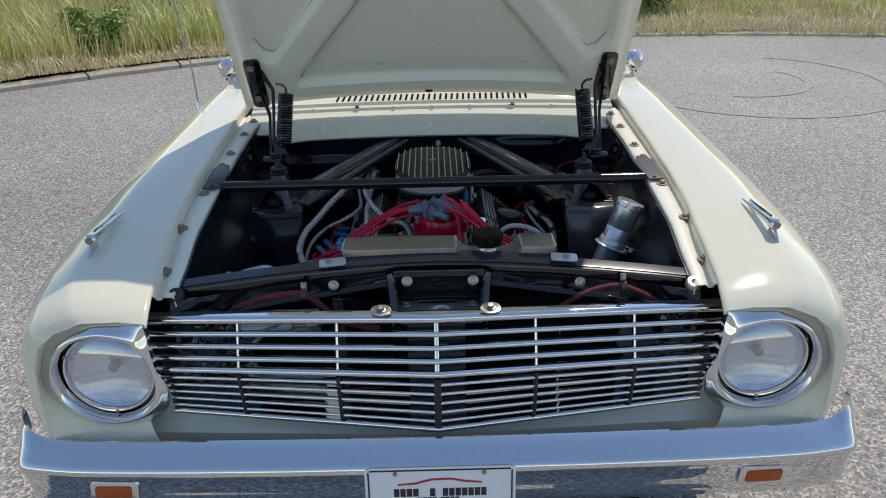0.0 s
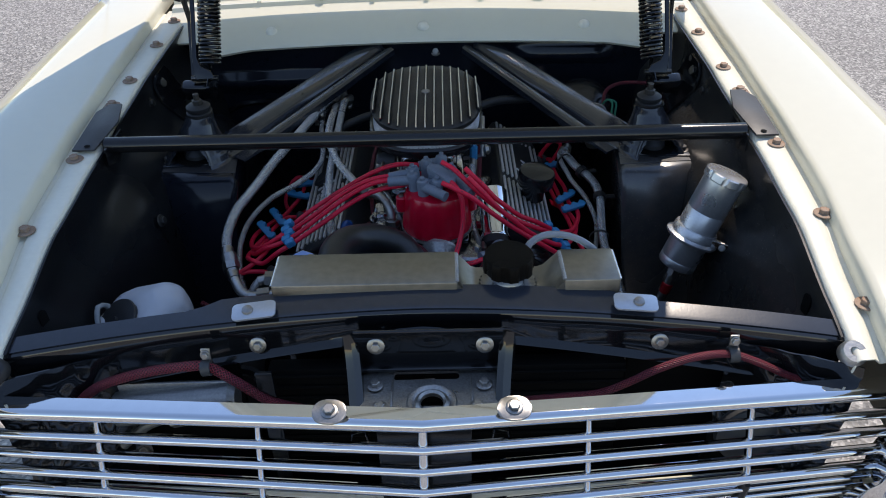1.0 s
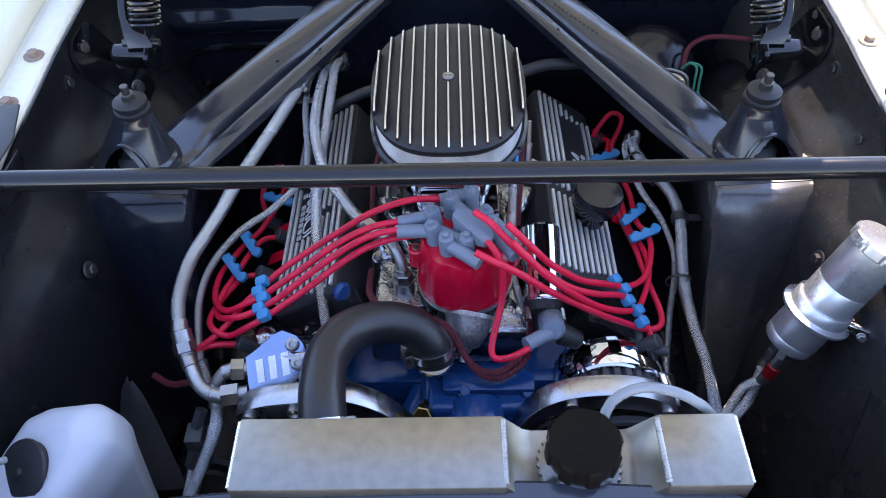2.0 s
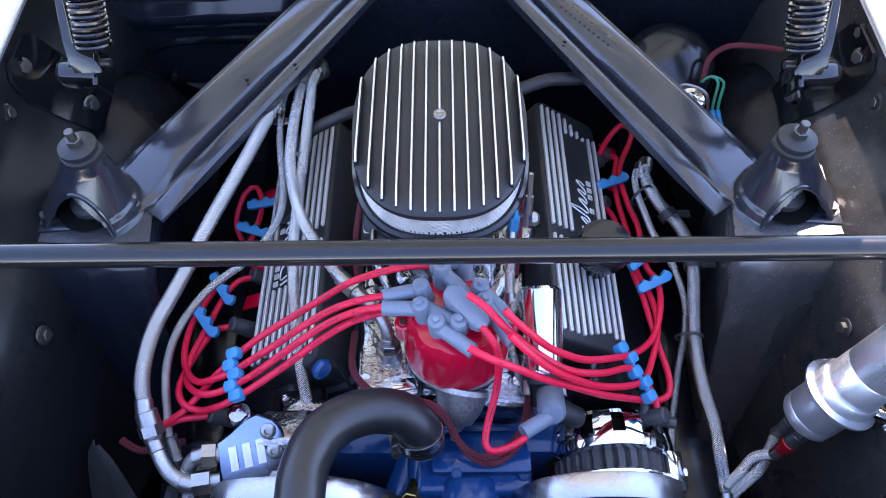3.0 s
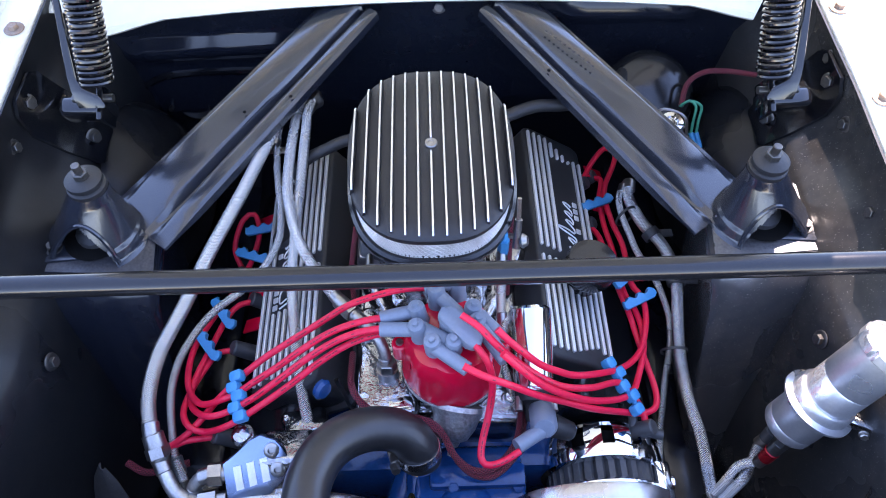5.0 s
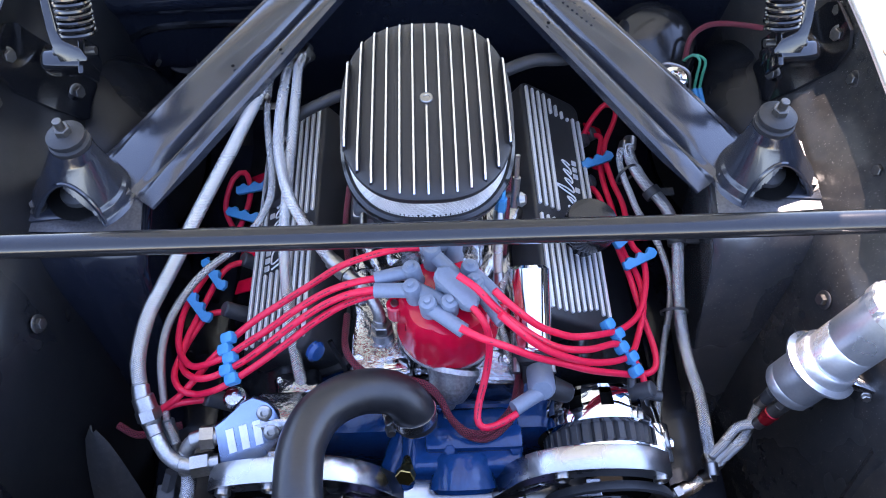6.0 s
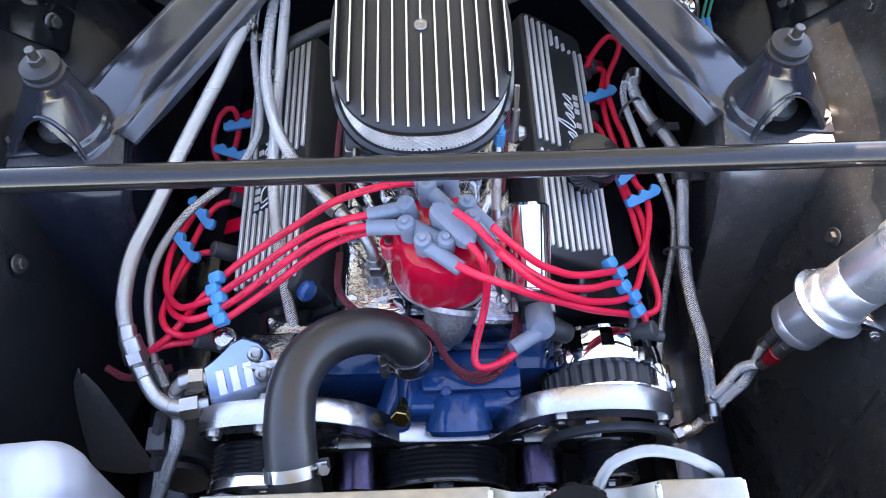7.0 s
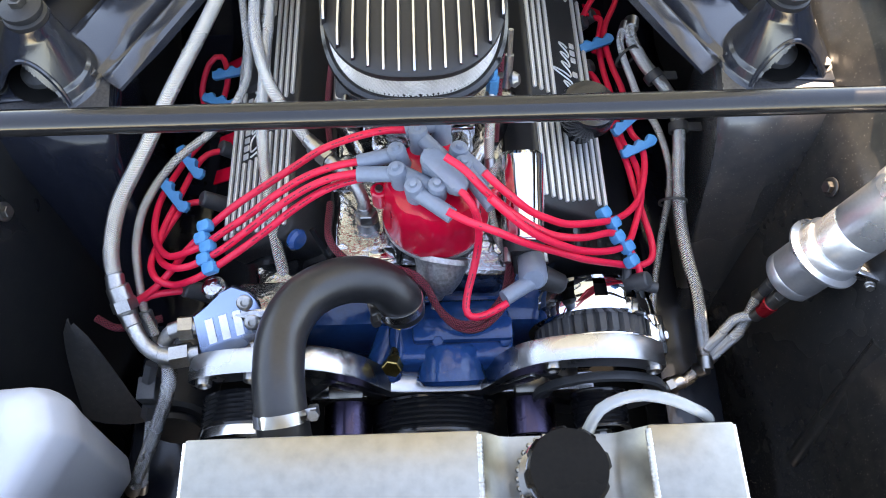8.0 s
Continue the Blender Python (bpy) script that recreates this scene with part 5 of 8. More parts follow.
# washer bottle
wb = thing("washer_bottle", (-0.41, 1.48, 0.52), "white translucent plastic washer bottle with a black cap", "washer bottle")
rows = []
for z, k in ((0.52, 0.70), (0.60, 0.80), (0.70, 0.94), (0.73, 1.0), (0.748, 0.985), (0.770, 0.90), (0.782, 0.72), (0.785, 0.4)):
    o = [(-0.505, 1.42), (-0.495, 1.405), (-0.410, 1.405), (-0.393, 1.418), (-0.352, 1.50), (-0.365, 1.54), (-0.385, 1.552), (-0.45, 1.552), (-0.48, 1.54), (-0.505, 1.48)]
    rows.append([(-0.432 + (x + 0.425) * k, 1.462 + (y - 1.478) * k, z - 0.012 - (0.20 * max(0, -0.40 - x) + 0.14 * max(0, 1.52 - y)) * (z > 0.7) + 0.006 * (z > 0.76)) for x, y in o])
bm = loft(rows, closed=True, caps=True)
bmesh.ops.bevel(bm, geom=bm.edges[:], offset=0.005, segments=2, affect="EDGES", profile=0.5)
part("bottle", bm, M_WHITE, wb)
part("bottle_cap", lathe([(0.033, -0.012), (0.0345, 0.001), (0.0365, 0.003), (0.0355, 0.006), (0.030, 0.007), (0.006, 0.008), (0.005, 0.013), (0, 0.013)], (-0.458, 1.452, 0.750), (-0.45, -0.42, 0.85), 32), M_RUBBER, wb)
part("bottle_tube", tube([(-0.465, 1.452, 0.782), (-0.472, 1.436, 0.793), (-0.467, 1.41, 0.765), (-0.455, 1.39, 0.70)], 0.004, 10), M_CLEAR, wb)
part("bottle_nipple", rod((-0.505, 1.425, 0.70), (-0.52, 1.415, 0.705), 0.006), M_BRASS, wb)

# catch can, on the inner fender
A, B = Vector((0.435, 1.656, 0.678)), Vector((0.498, 1.676, 0.846))
can = thing("catch_can", A, "machined aluminium breather can leaning on the inner fender", "catch can")
L = (B - A).length
part("can_body", lathe([(0.012, 0), (0.031, 0.002), (0.033, 0.005), (0.033, 0.016), (0.0325, 0.017), (0.033, 0.018), (0.033, 0.112), (0.0322, 0.1135), (0.033, 0.115), (0.033, L - 0.006), (0.030, L - 0.004), (0, L - 0.004)], A, B - A, 48), M_CAN, can)
lid = []
for r0, h in ((0.034, L - 0.010), (0.036, L - 0.008), (0.036, L + 0.003), (0.034, L + 0.005), (0.0, L + 0.005)):
    lid.append([aim(A, B - A) @ Vector(((r0 - (0.0022 if r0 > 0.035 and (i % 12) in (0, 1, 2) else 0)) * math.cos(2 * math.pi * i / 96), (r0 - (0.0022 if r0 > 0.035 and (i % 12) in (0, 1, 2) else 0)) * math.sin(2 * math.pi * i / 96), h)) for i in range(96)])
bm = loft(lid, closed=True)
bmesh.ops.remove_doubles(bm, verts=bm.verts[:], dist=1e-5)
part("can_lid", bm, M_CAN, can, "notched screw lid")
part("can_clamp", lathe([(0.0332, 0.056), (0.044, 0.057), (0.0455, 0.059), (0.0455, 0.062), (0.0385, 0.065), (0.0375, 0.078), (0.036, 0.080), (0.0332, 0.080)], A, B - A, 48, cap=False), M_CAN, can)
F = aim(A, B - A)
part("can_bracket", join(box((0, 0, 0), (0.05, 0.012, 0.014), bev=0.002)), M_MACH, can).matrix_basis = Matrix.Translation((0.500, 1.632, 0.735)) @ pose(0, 0, 0, 0, 10, -20)
part("bracket_screw", bolt((0.494, 1.620, 0.739), (-0.4, -1, 0.5), 0.005, 0.005, 1.2), M_STEEL, can)
for k, (dx, dy, m2) in enumerate(((-0.014, 0.012, M_FITRED), (0.010, -0.010, M_GREYPL))):
    p = F @ Vector((dx, dy, 0.004))
    q = F @ Vector((dx - 0.003, dy, -0.028))
    part("can_fitting", join(rod(p, p.lerp(q, 0.45), 0.0105, seg=6), rod(p.lerp(q, 0.45), q, 0.010, 0.009)), M_GREYPL if k else M_STEEL, can)
    part("fitting_collar", rod(q, q + (q - p) * 0.6, 0.0102, 0.0088, bev=0.001), m2, can)

# ---- engine ----
eng = thing("engine", (0, 1.85, 0.30), "V8 engine with black finned valve covers and blue block", "engine")
part("block", box((0, 1.88, 0.50), (0.34, 0.50, 0.26), bev=0.02), M_BLUE, eng, "blue enamelled engine block")
part("cylinder_head", box((-0.20, 1.90, 0.58), (0.14, 0.46, 0.13), (0, -40, 0), bev=0.015), M_SATIN, eng)
part("cylinder_head", box((0.20, 1.93, 0.58), (0.14, 0.46, 0.13), (0, 40, 0), bev=0.015), M_SATIN, eng)
part("water_pump", join(rod((0.03, 1.60, 0.64), (0.03, 1.555, 0.625), 0.035, 0.042, 24, 0.006)), M_BLUE, eng, "blue water pump nose")
part("timing_cover", box((0.03, 1.615, 0.55), (0.15, 0.09, 0.20), bev=0.02, seg=3), M_BLUE, eng, "blue timing cover")
part("pump_flange", box((0.035, 1.600, 0.635), (0.14, 0.055, 0.035), (-8, 0, 0), bev=0.010, seg=3), M_BLUE, eng, "blue water pump flange")
part("pump_ridge", box((0.045, 1.612, 0.655), (0.12, 0.03, 0.02), bev=0.006), M_BLUE, eng)
part("pump_inlet", rod((-0.03, 1.63, 0.60), (-0.055, 1.565, 0.60), 0.032, 0.028, 24, 0.005), M_BLUE, eng)
part("pump_web", box((0.085, 1.605, 0.58), (0.03, 0.05, 0.12), bev=0.01), M_BLUE, eng)
for x, a in ((0.005, 14), (0.035, 0), (0.065, -14)):
    part("pump_rib", box((x, 1.571, 0.612), (0.007, 0.012, 0.060), (-20, a, 0), bev=0.003), M_BLUE, eng)
for x, y, z in ((0.015, 1.600, 0.657), (0.095, 1.600, 0.650), (0.03, 1.588, 0.648), (0.10, 1.57, 0.60), (-0.04, 1.57, 0.62)):
    part("cover_bolt", bolt((x, y, z), (0, -0.5, 1), 0.007, 0.008, 1.4), M_BLUE, eng)
part("temperature_plug", join(prism(hexa(0.012), 0.012, aim((-0.038, 1.576, 0.650), (-0.2, -1, 0.7)), 0.001, 1), rod((-0.038, 1.576, 0.650), (-0.032, 1.600, 0.634), 0.009)), M_BRASS, eng, "brass hex plug")


def crumpled(bm, amp, freq):
    bmesh.ops.subdivide_edges(bm, edges=bm.edges[:], cuts=3, use_grid_fill=True)
    for v in bm.verts:
        v.co += amp * noise.noise_vector(v.co * freq)
    return bm


part("intake_manifold", join(crumpled(box((0.0, 1.885, 0.655), (0.215, 0.44, 0.07), bev=0.01), 0.006, 30)), M_POLISH, eng, "polished aluminium intake manifold", 60)
part("carburettor_pad", crumpled(box((0.0, 1.93, 0.70), (0.13, 0.22, 0.05), bev=0.012), 0.004, 40), M_POLISH, eng, "", 60)
for at, size, turn in (((-0.065, 1.735, 0.685), (0.085, 0.12, 0.05), 0), ((-0.055, 1.85, 0.70), (0.07, 0.14, 0.05), 25), ((0.065, 1.86, 0.69), (0.07, 0.16, 0.05), -25), ((0.055, 1.77, 0.675), (0.06, 0.09, 0.05), -12), ((-0.088, 1.80, 0.695), (0.035, 0.05, 0.045), 10), ((-0.075, 1.69, 0.682), (0.05, 0.035, 0.035), -8)):
    part("intake_runner", crumpled(box(at, size, (0, 0, turn), bev=0.012, seg=3), 0.006, 38), M_POLISH, eng, "", 60)
for x, y, z in ((-0.095, 1.700, 0.700), (-0.10, 1.79, 0.702), (0.105, 1.80, 0.70), (-0.10, 1.90, 0.70), (0.10, 1.90, 0.70), (0.09, 1.70, 0.69)):
    part("manifold_bolt", bolt((x, y, z), (0.1, -0.2, 1), 0.008, 0.009, 1.4), M_POLISH, eng)
part("manifold_pad", box((-0.048, 1.692, 0.704), (0.032, 0.024, 0.012), (-15, 0, 5), bev=0.003), M_CHROME_OLD, eng)
part("thermostat_housing", join(rod((-0.028, 1.655, 0.665), (-0.024, 1.622, 0.705), 0.030, 0.026, 24, 0.003), box((-0.03, 1.665, 0.675), (0.08, 0.02, 0.05), (-40, 0, 0), bev=0.006)), M_CHROME_OLD, eng)


def valve_cover(s, yc, dx=0.0):
    """A tilted cast cover with polished ribs, a sunk panel with raised marks, and bolts."""
    fr = Matrix.Translation((s * 0.186 + dx, yc, 0.672)) @ pose(0, 0, 0, 0, s * 34, 0) @ Matrix.Diagonal((s, 1, 1, 1))
    L, W, H = 0.405, 0.118, 0.075
    bm = prism(rounded(W, L, 0.018, 4), H, fr @ Matrix.Translation((0, 0, -H + 0.028)), 0.006, 3)
    vc = part("valve_cover", bm, M_FINBLACK, eng, "black finned valve cover with raised polished ribs")
    part("cover_rail", prism(rounded(W + 0.022, L + 0.016, 0.016, 4), 0.008, fr @ Matrix.Translation((0, 0, -0.047)), 0.002), M_FINBLACK, vc)
    us = [-0.050 + 0.0112 * i for i in range(10)]
    for i, u in enumerate(us):
        spans = [(-0.19, -0.045), (-0.030, 0.19)]
        if i > 3:
            spans = [(-0.19 + 0.004 * (i - 3), -0.075), (0.155, 0.185 - 0.008 * (i - 4))]
        if i in (8, 9):
            spans = [(-0.18, 0.165)]
        if i in (0, 1) and s < 0:
            spans = [(-0.19, -0.02), (0.0, 0.19)]
        for a, b in spans:
            part("rib", prism(rounded(0.0048, b - a, 0.0022, 2), 0.0045, fr @ Matrix.Translation((u, (a + b) / 2, 0.0275)), 0.0007, 1), M_RIB, vc)
    # raised script and line of lettering, as plain strokes and bars
    tall = (1.0, 0.45, 0.4, 0.4, 0.95, 0.4, 0.4, 0.42)
    pts = []
    for i, h in enumerate(tall):
        v = -0.066 + 0.0165 * i + (0.010 if i else 0)
        for u, dv in ((0.0185, -0.004), (0.0185 - 0.030 * h, 0.006), (0.0170 - 0.030 * h, 0.0095), (0.0185 - 0.014 * h, 0.0085), (0.0185, 0.0045)):
            pts.append(fr @ Vector((u, v + dv, 0.0296)))
    part("raised_script", tube(pts, 0.0012, 6, 0.0025), M_RIB, vc)
    for i in range(12):
        if i not in (6, 8):
            part("raised_bar", prism(rounded(0.0085, 0.0085, 0.001, 2), 0.0022, fr @ Matrix.Translation((0.0285, -0.065 + 0.0125 * i, 0.0275)), 0.0005, 1), M_RIB, vc)
    for v in (-0.19, 0.19, 0.0):
        p = fr @ Vector((0.066, v, -0.038))
        part("cover_bolt", bolt(p, fr.to_3x3() @ Vector((0, 0, 1)), 0.006, 0.006, 1.5), M_STEEL, vc)
    return vc, fr


vcl, FL = valve_cover(-1, 1.915)
vcr, FR = valve_cover(1, 1.945, -0.011)
part("breather_cap", join(lathe([(0.022, -0.03), (0.022, 0.0), (0.034, 0.002), (0.0355, 0.006), (0.0355, 0.026), (0.033, 0.031), (0.02, 0.033), (0, 0.033)], (0.208, 1.868, 0.722), (0.12, -0.05, 1), 36)), M_SATIN, eng, "black push-in breather cap")
part("filler_grommet", lathe([(0.024, 0), (0.027, 0.004), (0.020, 0.008), (0.012, 0.004), (0, 0.004)], FL @ Vector((0.02, 0.06, 0.028)), FL.to_3x3() @ Vector((0, 0, 1)), 24), M_RUBBER, eng)

# carburettor and air cleaner
carb = thing("carburettor", (0, 1.95, 0.72), "polished four-barrel carburettor under the air cleaner", "carburettor")
part("carb_body", join(box((0, 1.96, 0.755), (0.115, 0.15, 0.055), bev=0.008), box((0, 1.96, 0.79), (0.13, 0.12, 0.03), bev=0.006), box((0, 1.875, 0.755), (0.10, 0.035, 0.05), bev=0.008, seg=3), box((0, 1.95, 0.725), (0.14, 0.20, 0.012), bev=0.003)), M_CHROME_OLD, carb)
part("carb_bowl", join(box((0, 1.853, 0.752), (0.085, 0.012, 0.036), bev=0.004), *[bolt((x, 1.847, z), (0, -1, 0), 0.004, 0.004, 1.3) for x in (-0.036, 0.036) for z in (0.738, 0.766)]), M_MACH, carb)
part("bowl_mark", box((0.0, 1.846, 0.753), (0.045, 0.002, 0.010), bev=0), M_CHROME, carb)
part("carb_linkage", join(rod((0.07, 1.90, 0.765), (0.112, 1.895, 0.775), 0.004, seg=8), rod((0.105, 1.865, 0.79), (0.107, 1.88, 0.83), 0.005, seg=10), rod((0.107, 1.88, 0.83), (0.107, 1.89, 0.86), 0.003, seg=8), box((0.092, 1.885, 0.765), (0.006, 0.05, 0.03), bev=0.002), lathe([(0.0, 0), (0.008, 0.002), (0.010, 0.006), (0.006, 0.012), (0, 0.012)], (0.108, 1.868, 0.80), (1, -0.2, 0.3), 16)), M_STEEL, carb)
part("carb_lever", join(box((-0.088, 1.89, 0.76), (0.03, 0.05, 0.03), (0, 10, 0), bev=0.006), rod((-0.085, 1.88, 0.775), (-0.085, 1.83, 0.775), 0.005, seg=10)), M_STEEL, carb)
part("carb_fitting", join(rod((0.088, 1.862, 0.785), (0.088, 1.862, 0.812), 0.0075, seg=6), rod((0.088, 1.862, 0.812), (0.088, 1.866, 0.822), 0.005, seg=10)), M_CLIP, carb, "blue anodised hose fitting")
part("choke_box", join(rod((-0.06, 1.885, 0.77), (-0.098, 1.885, 0.77), 0.020, 0.018, 20, 0.003)), M_GREYPL, carb)

ac = thing("air_cleaner", (0, 1.97, 0.80), "black finned oval air cleaner with a silver mesh element", "air cleaner")
AW, AL = 0.107, 0.1465


def oval(k=0.0, n=72, e=2.7):
    out = []
    for i in range(n):
        a = 2 * math.pi * i / n
        c, s_ = math.cos(a), math.sin(a)
        out.append(((AW + k) * math.copysign(abs(c) ** (2 / e), c), (AL + k) * math.copysign(abs(s_) ** (2 / 2.4), s_)))
    return out


def oval_ring(k, z):
    return [(x - 0.001, y + 1.970, z) for x, y in oval(k)]


bm = loft([oval_ring(-0.006, 0.856), oval_ring(-0.001, 0.857), oval_ring(0.0008, 0.861), oval_ring(0.0005, 0.866), oval_ring(-0.004, 0.870), oval_ring(-0.03, 0.873), oval_ring(-0.07, 0.875)], closed=True, caps=True)
part("lid", bm, M_FINBLACK, ac, "black cast lid")
part("base", loft([oval_ring(-0.06, 0.806), oval_ring(-0.008, 0.808), oval_ring(0.003, 0.811), oval_ring(0.0055, 0.818), oval_ring(0.005, 0.825), oval_ring(0.001, 0.828), oval_ring(-0.008, 0.8275)], closed=True, caps=True), M_SATIN, ac)
rows = []
n = 220
for j in range(11):
    z = 0.812 + 0.0045 * j
    row = []
    for i in range(n):
        a = 2 * math.pi * i / n
        c, s_ = math.cos(a), math.sin(a)
        k = -0.0055 + (0.0016 if (i + j) % 2 else -0.0016)
        row.append(((AW + k) * math.copysign(abs(c) ** (2 / 2.7), c) - 0.001, (AL + k) * math.copysign(abs(s_) ** (2 / 2.4), s_) + 1.970, z))
    rows.append(row)
part("filter_element", loft(rows, closed=True), M_MESH, ac, "pleated filter behind silver mesh", 20)
def band_point(a, z):
    c, s_ = math.cos(a), math.sin(a)
    return Vector(((AW - 0.0032) * math.copysign(abs(c) ** (2 / 2.7), c) - 0.001, (AL - 0.0032) * math.copysign(abs(s_) ** (2 / 2.4), s_) + 1.970, z))


wires = []
for i in range(150):
    for sg in (1, -1):
        a = 2 * math.pi * i / 150
        wires.append(tube([band_point(a + sg * 0.055 * k, 0.826 + 0.0105 * k) for k in range(4)], 0.00075, 4, 1.0))
tagged(part("mesh_band", join(*wires), M_MESH, ac, "silver expanded-metal mesh"), "silver expanded-metal mesh", kind="stuff")
for i in range(13):
    u = -0.099 + 0.0165 * i
    half = (AL) * (1 - (abs(u) / (AW + 0.0005)) ** 2.7) ** (1 / 2.4) - 0.004
    if half < 0.03:
        half = 0.03
    spans = [(-half, half)] if i != 6 else [(-half, -0.008), (0.012, half)]
    for a, b in spans:
        rows = []
        m = 14
        for j in range(m + 1):
            v = lerp(a, b, j / m)
            en = min(1, min(v - a, b - v) / 0.012 + 0.05)
            top = 0.8745 + 0.0065 * en - 0.004 * (abs(v) / AL) ** 4
            w = 0.0023
            lowz = 0.864
            rows.append([(u - 0.001 - w * 1.3, 1.97 + v, lowz), (u - 0.001 - w * 0.75, 1.97 + v, top - 0.0012), (u - 0.001 + w * 0.75, 1.97 + v, top - 0.0012), (u - 0.001 + w * 1.3, 1.97 + v, lowz)])
        fin = part("fin", loft(rows, closed=True, caps=True), M_FINBLACK, ac)
        crest = []
        for r in rows:
            (x1, y1, z1), (x2, _, z2) = r[1], r[2]
            crest.append([(x1, y1, z1 - 0.0002), (x1 + 0.0006, y1, z1 + 0.0012), (x2 - 0.0006, y1, z1 + 0.0012), (x2, y1, z2 - 0.0002)])
        part("fin_crest", loft(crest, closed=True, caps=True), M_MACH, fin)
part("centre_nut", join(lathe([(0.0085, 0.874), (0.0085, 0.8765), (0.0075, 0.8775), (0.0045, 0.8772), (0.004, 0.8762), (0.002, 0.8762), (0, 0.877)], (-0.001, 1.972, 0), (0, 0, 1), 24)), M_STEEL, ac, "flush steel centre nut")

# distributor
DX, DY = 0.017, 1.737
dist = thing("distributor", (DX, DY, 0.68), "distributor with a bright red cap and grey boots", "distributor")
part("distributor_body", lathe([(0.022, 0.62), (0.026, 0.69), (0.034, 0.708), (0.050, 0.716), (0.0635, 0.719), (0.064, 0.725)], (DX, DY, 0), (0, 0, 1), 32), M_PITTED, dist)
rows = []
n = 64
for r, z in ((0.0625, 0.726), (0.063, 0.733), (0.0595, 0.742), (0.057, 0.768), (0.055, 0.788), (0.050, 0.798), (0.030, 0.802)):
    row = []
    for i in range(n):
        a = 2 * math.pi * i / n
        rr = r * (1 + (0.075 * abs(math.cos(4 * a)) - 0.035 if z < 0.799 and z > 0.738 else 0))
        row.append((DX + rr * math.cos(a), DY + rr * math.sin(a), z))
    rows.append(row)
part("cap", loft(rows, closed=True, caps=True), M_RED, dist, "bright red cap", 30)
for a in (200, 340):
    e = Vector((DX + 0.066 * math.cos(radians(a)), DY + 0.066 * math.sin(radians(a)) + 0.02, 0.775))
    part("cap_ear", join(rod(e - Vector((0, 0, 0.02)), e + Vector((0, 0, 0.010)), 0.010, seg=16, bev=0.002), box(e + Vector((-0.008 * math.cos(radians(a)), 0, -0.003)), (0.022, 0.014, 0.02), bev=0.003)), M_RED, dist)
    part("ear_screw", lathe([(0.005, 0), (0.004, 0.003), (0, 0.003)], e + Vector((0, 0, 0.010)), (0, 0, 1), 12), M_STEEL, dist)
part("vacuum_canister", lathe([(0.0, -0.01), (0.031, -0.008), (0.033, -0.002), (0.030, 0.005), (0.026, 0.020), (0.018, 0.034), (0.010, 0.038), (0.0075, 0.044), (0.004, 0.046), (0.004, 0.056), (0, 0.056)], (0.022, 1.680, 0.704), (-0.16, -0.75, -0.45), 32), M_PITTED, dist, "pitted grey vacuum canister")
BOOTS = [((-0.006, 1.712), (0.026, 1.688)), ((0.019, 1.712), (-0.012, 1.733)), ((-0.024, 1.733), (-0.056, 1.736)), ((-0.024, 1.758), (-0.056, 1.753)), ((0.000, 1.783), (0.028, 1.752)), ((0.027, 1.798), (-0.004, 1.792)), ((0.044, 1.757), (0.068, 1.730)), ((0.048, 1.738), (0.072, 1.700))]
for (x, y), (x2, y2) in BOOTS:
    d = Vector((x2 - x, y2 - y, -0.006))
    base = Vector((lerp(DX, x, 0.86), lerp(DY, y, 0.86), 0.792))
    top = Vector((x, y, 0.825))
    n_ = d.normalized()
    boot = part("boot", join(lathe([(0.0125, 0), (0.0125, 0.006), (0.0108, 0.010), (0.0105, 0.034), (0.009, 0.038), (0.0045, 0.039), (0.004, 0.044), (0.0, 0.045)], base, top - base + Vector((0, 0, 0.004)), 18), tube([top + Vector((0, 0, -0.008)), top + n_ * 0.016 + Vector((0, 0, -0.006)), top + d + n_ * 0.010 + Vector((0, 0, -0.004))], 0.0088, 14, 0.004)), M_GREY, dist, "grey silicone boot")
part("coil_boot", join(prism(rounded(0.062, 0.022, 0.0105), 0.016, Matrix.Translation((0.026, 1.727, 0.822)) @ pose(0, 0, 0, 0, 8, -46), 0.004, 3), lathe([(0.011, 0), (0.011, 0.03), (0.0, 0.03)], (0.014, 1.738, 0.80), (0, 0, 1), 16)), M_GREY, dist)

# ignition leads
def lead(pts, label="red silicone spark plug lead", boot=True):
    """A lead with its rubber boot at the plug."""
    ob = thing("spark_plug_lead", pts[0], label, "spark plug lead", "spark plug leads")
    part("wire", tube(pts, 0.0043, 10, 0.008), M_WIRE, ob)
    line = smooth_line(pts, 0.004)
    for i in range(8, min(46, len(line) - 3)):
        if i % 13 not in (4, 9, 10, 11, 12):
            off = Vector((0, -0.55, 0.83)) * 0.00425
            part("printed_bar", rod(line[i] + off + (line[i + 1] - line[i]) * 0.2, line[i + 1] + off - (line[i + 1] - line[i]) * 0.1, 0.0007, seg=5), M_PRINTW, ob)
    if boot:
        e = Vector(pts[-1])
        d = Vector((-0.75 if e.x > 0 else 0.75, 0.06, -0.7))
        part("plug_boot", rod(e - d * 0.012, e + d * 0.045, 0.0105, 0.012, 14, 0.002), M_GREYPL, ob, "dark grey plug boot")


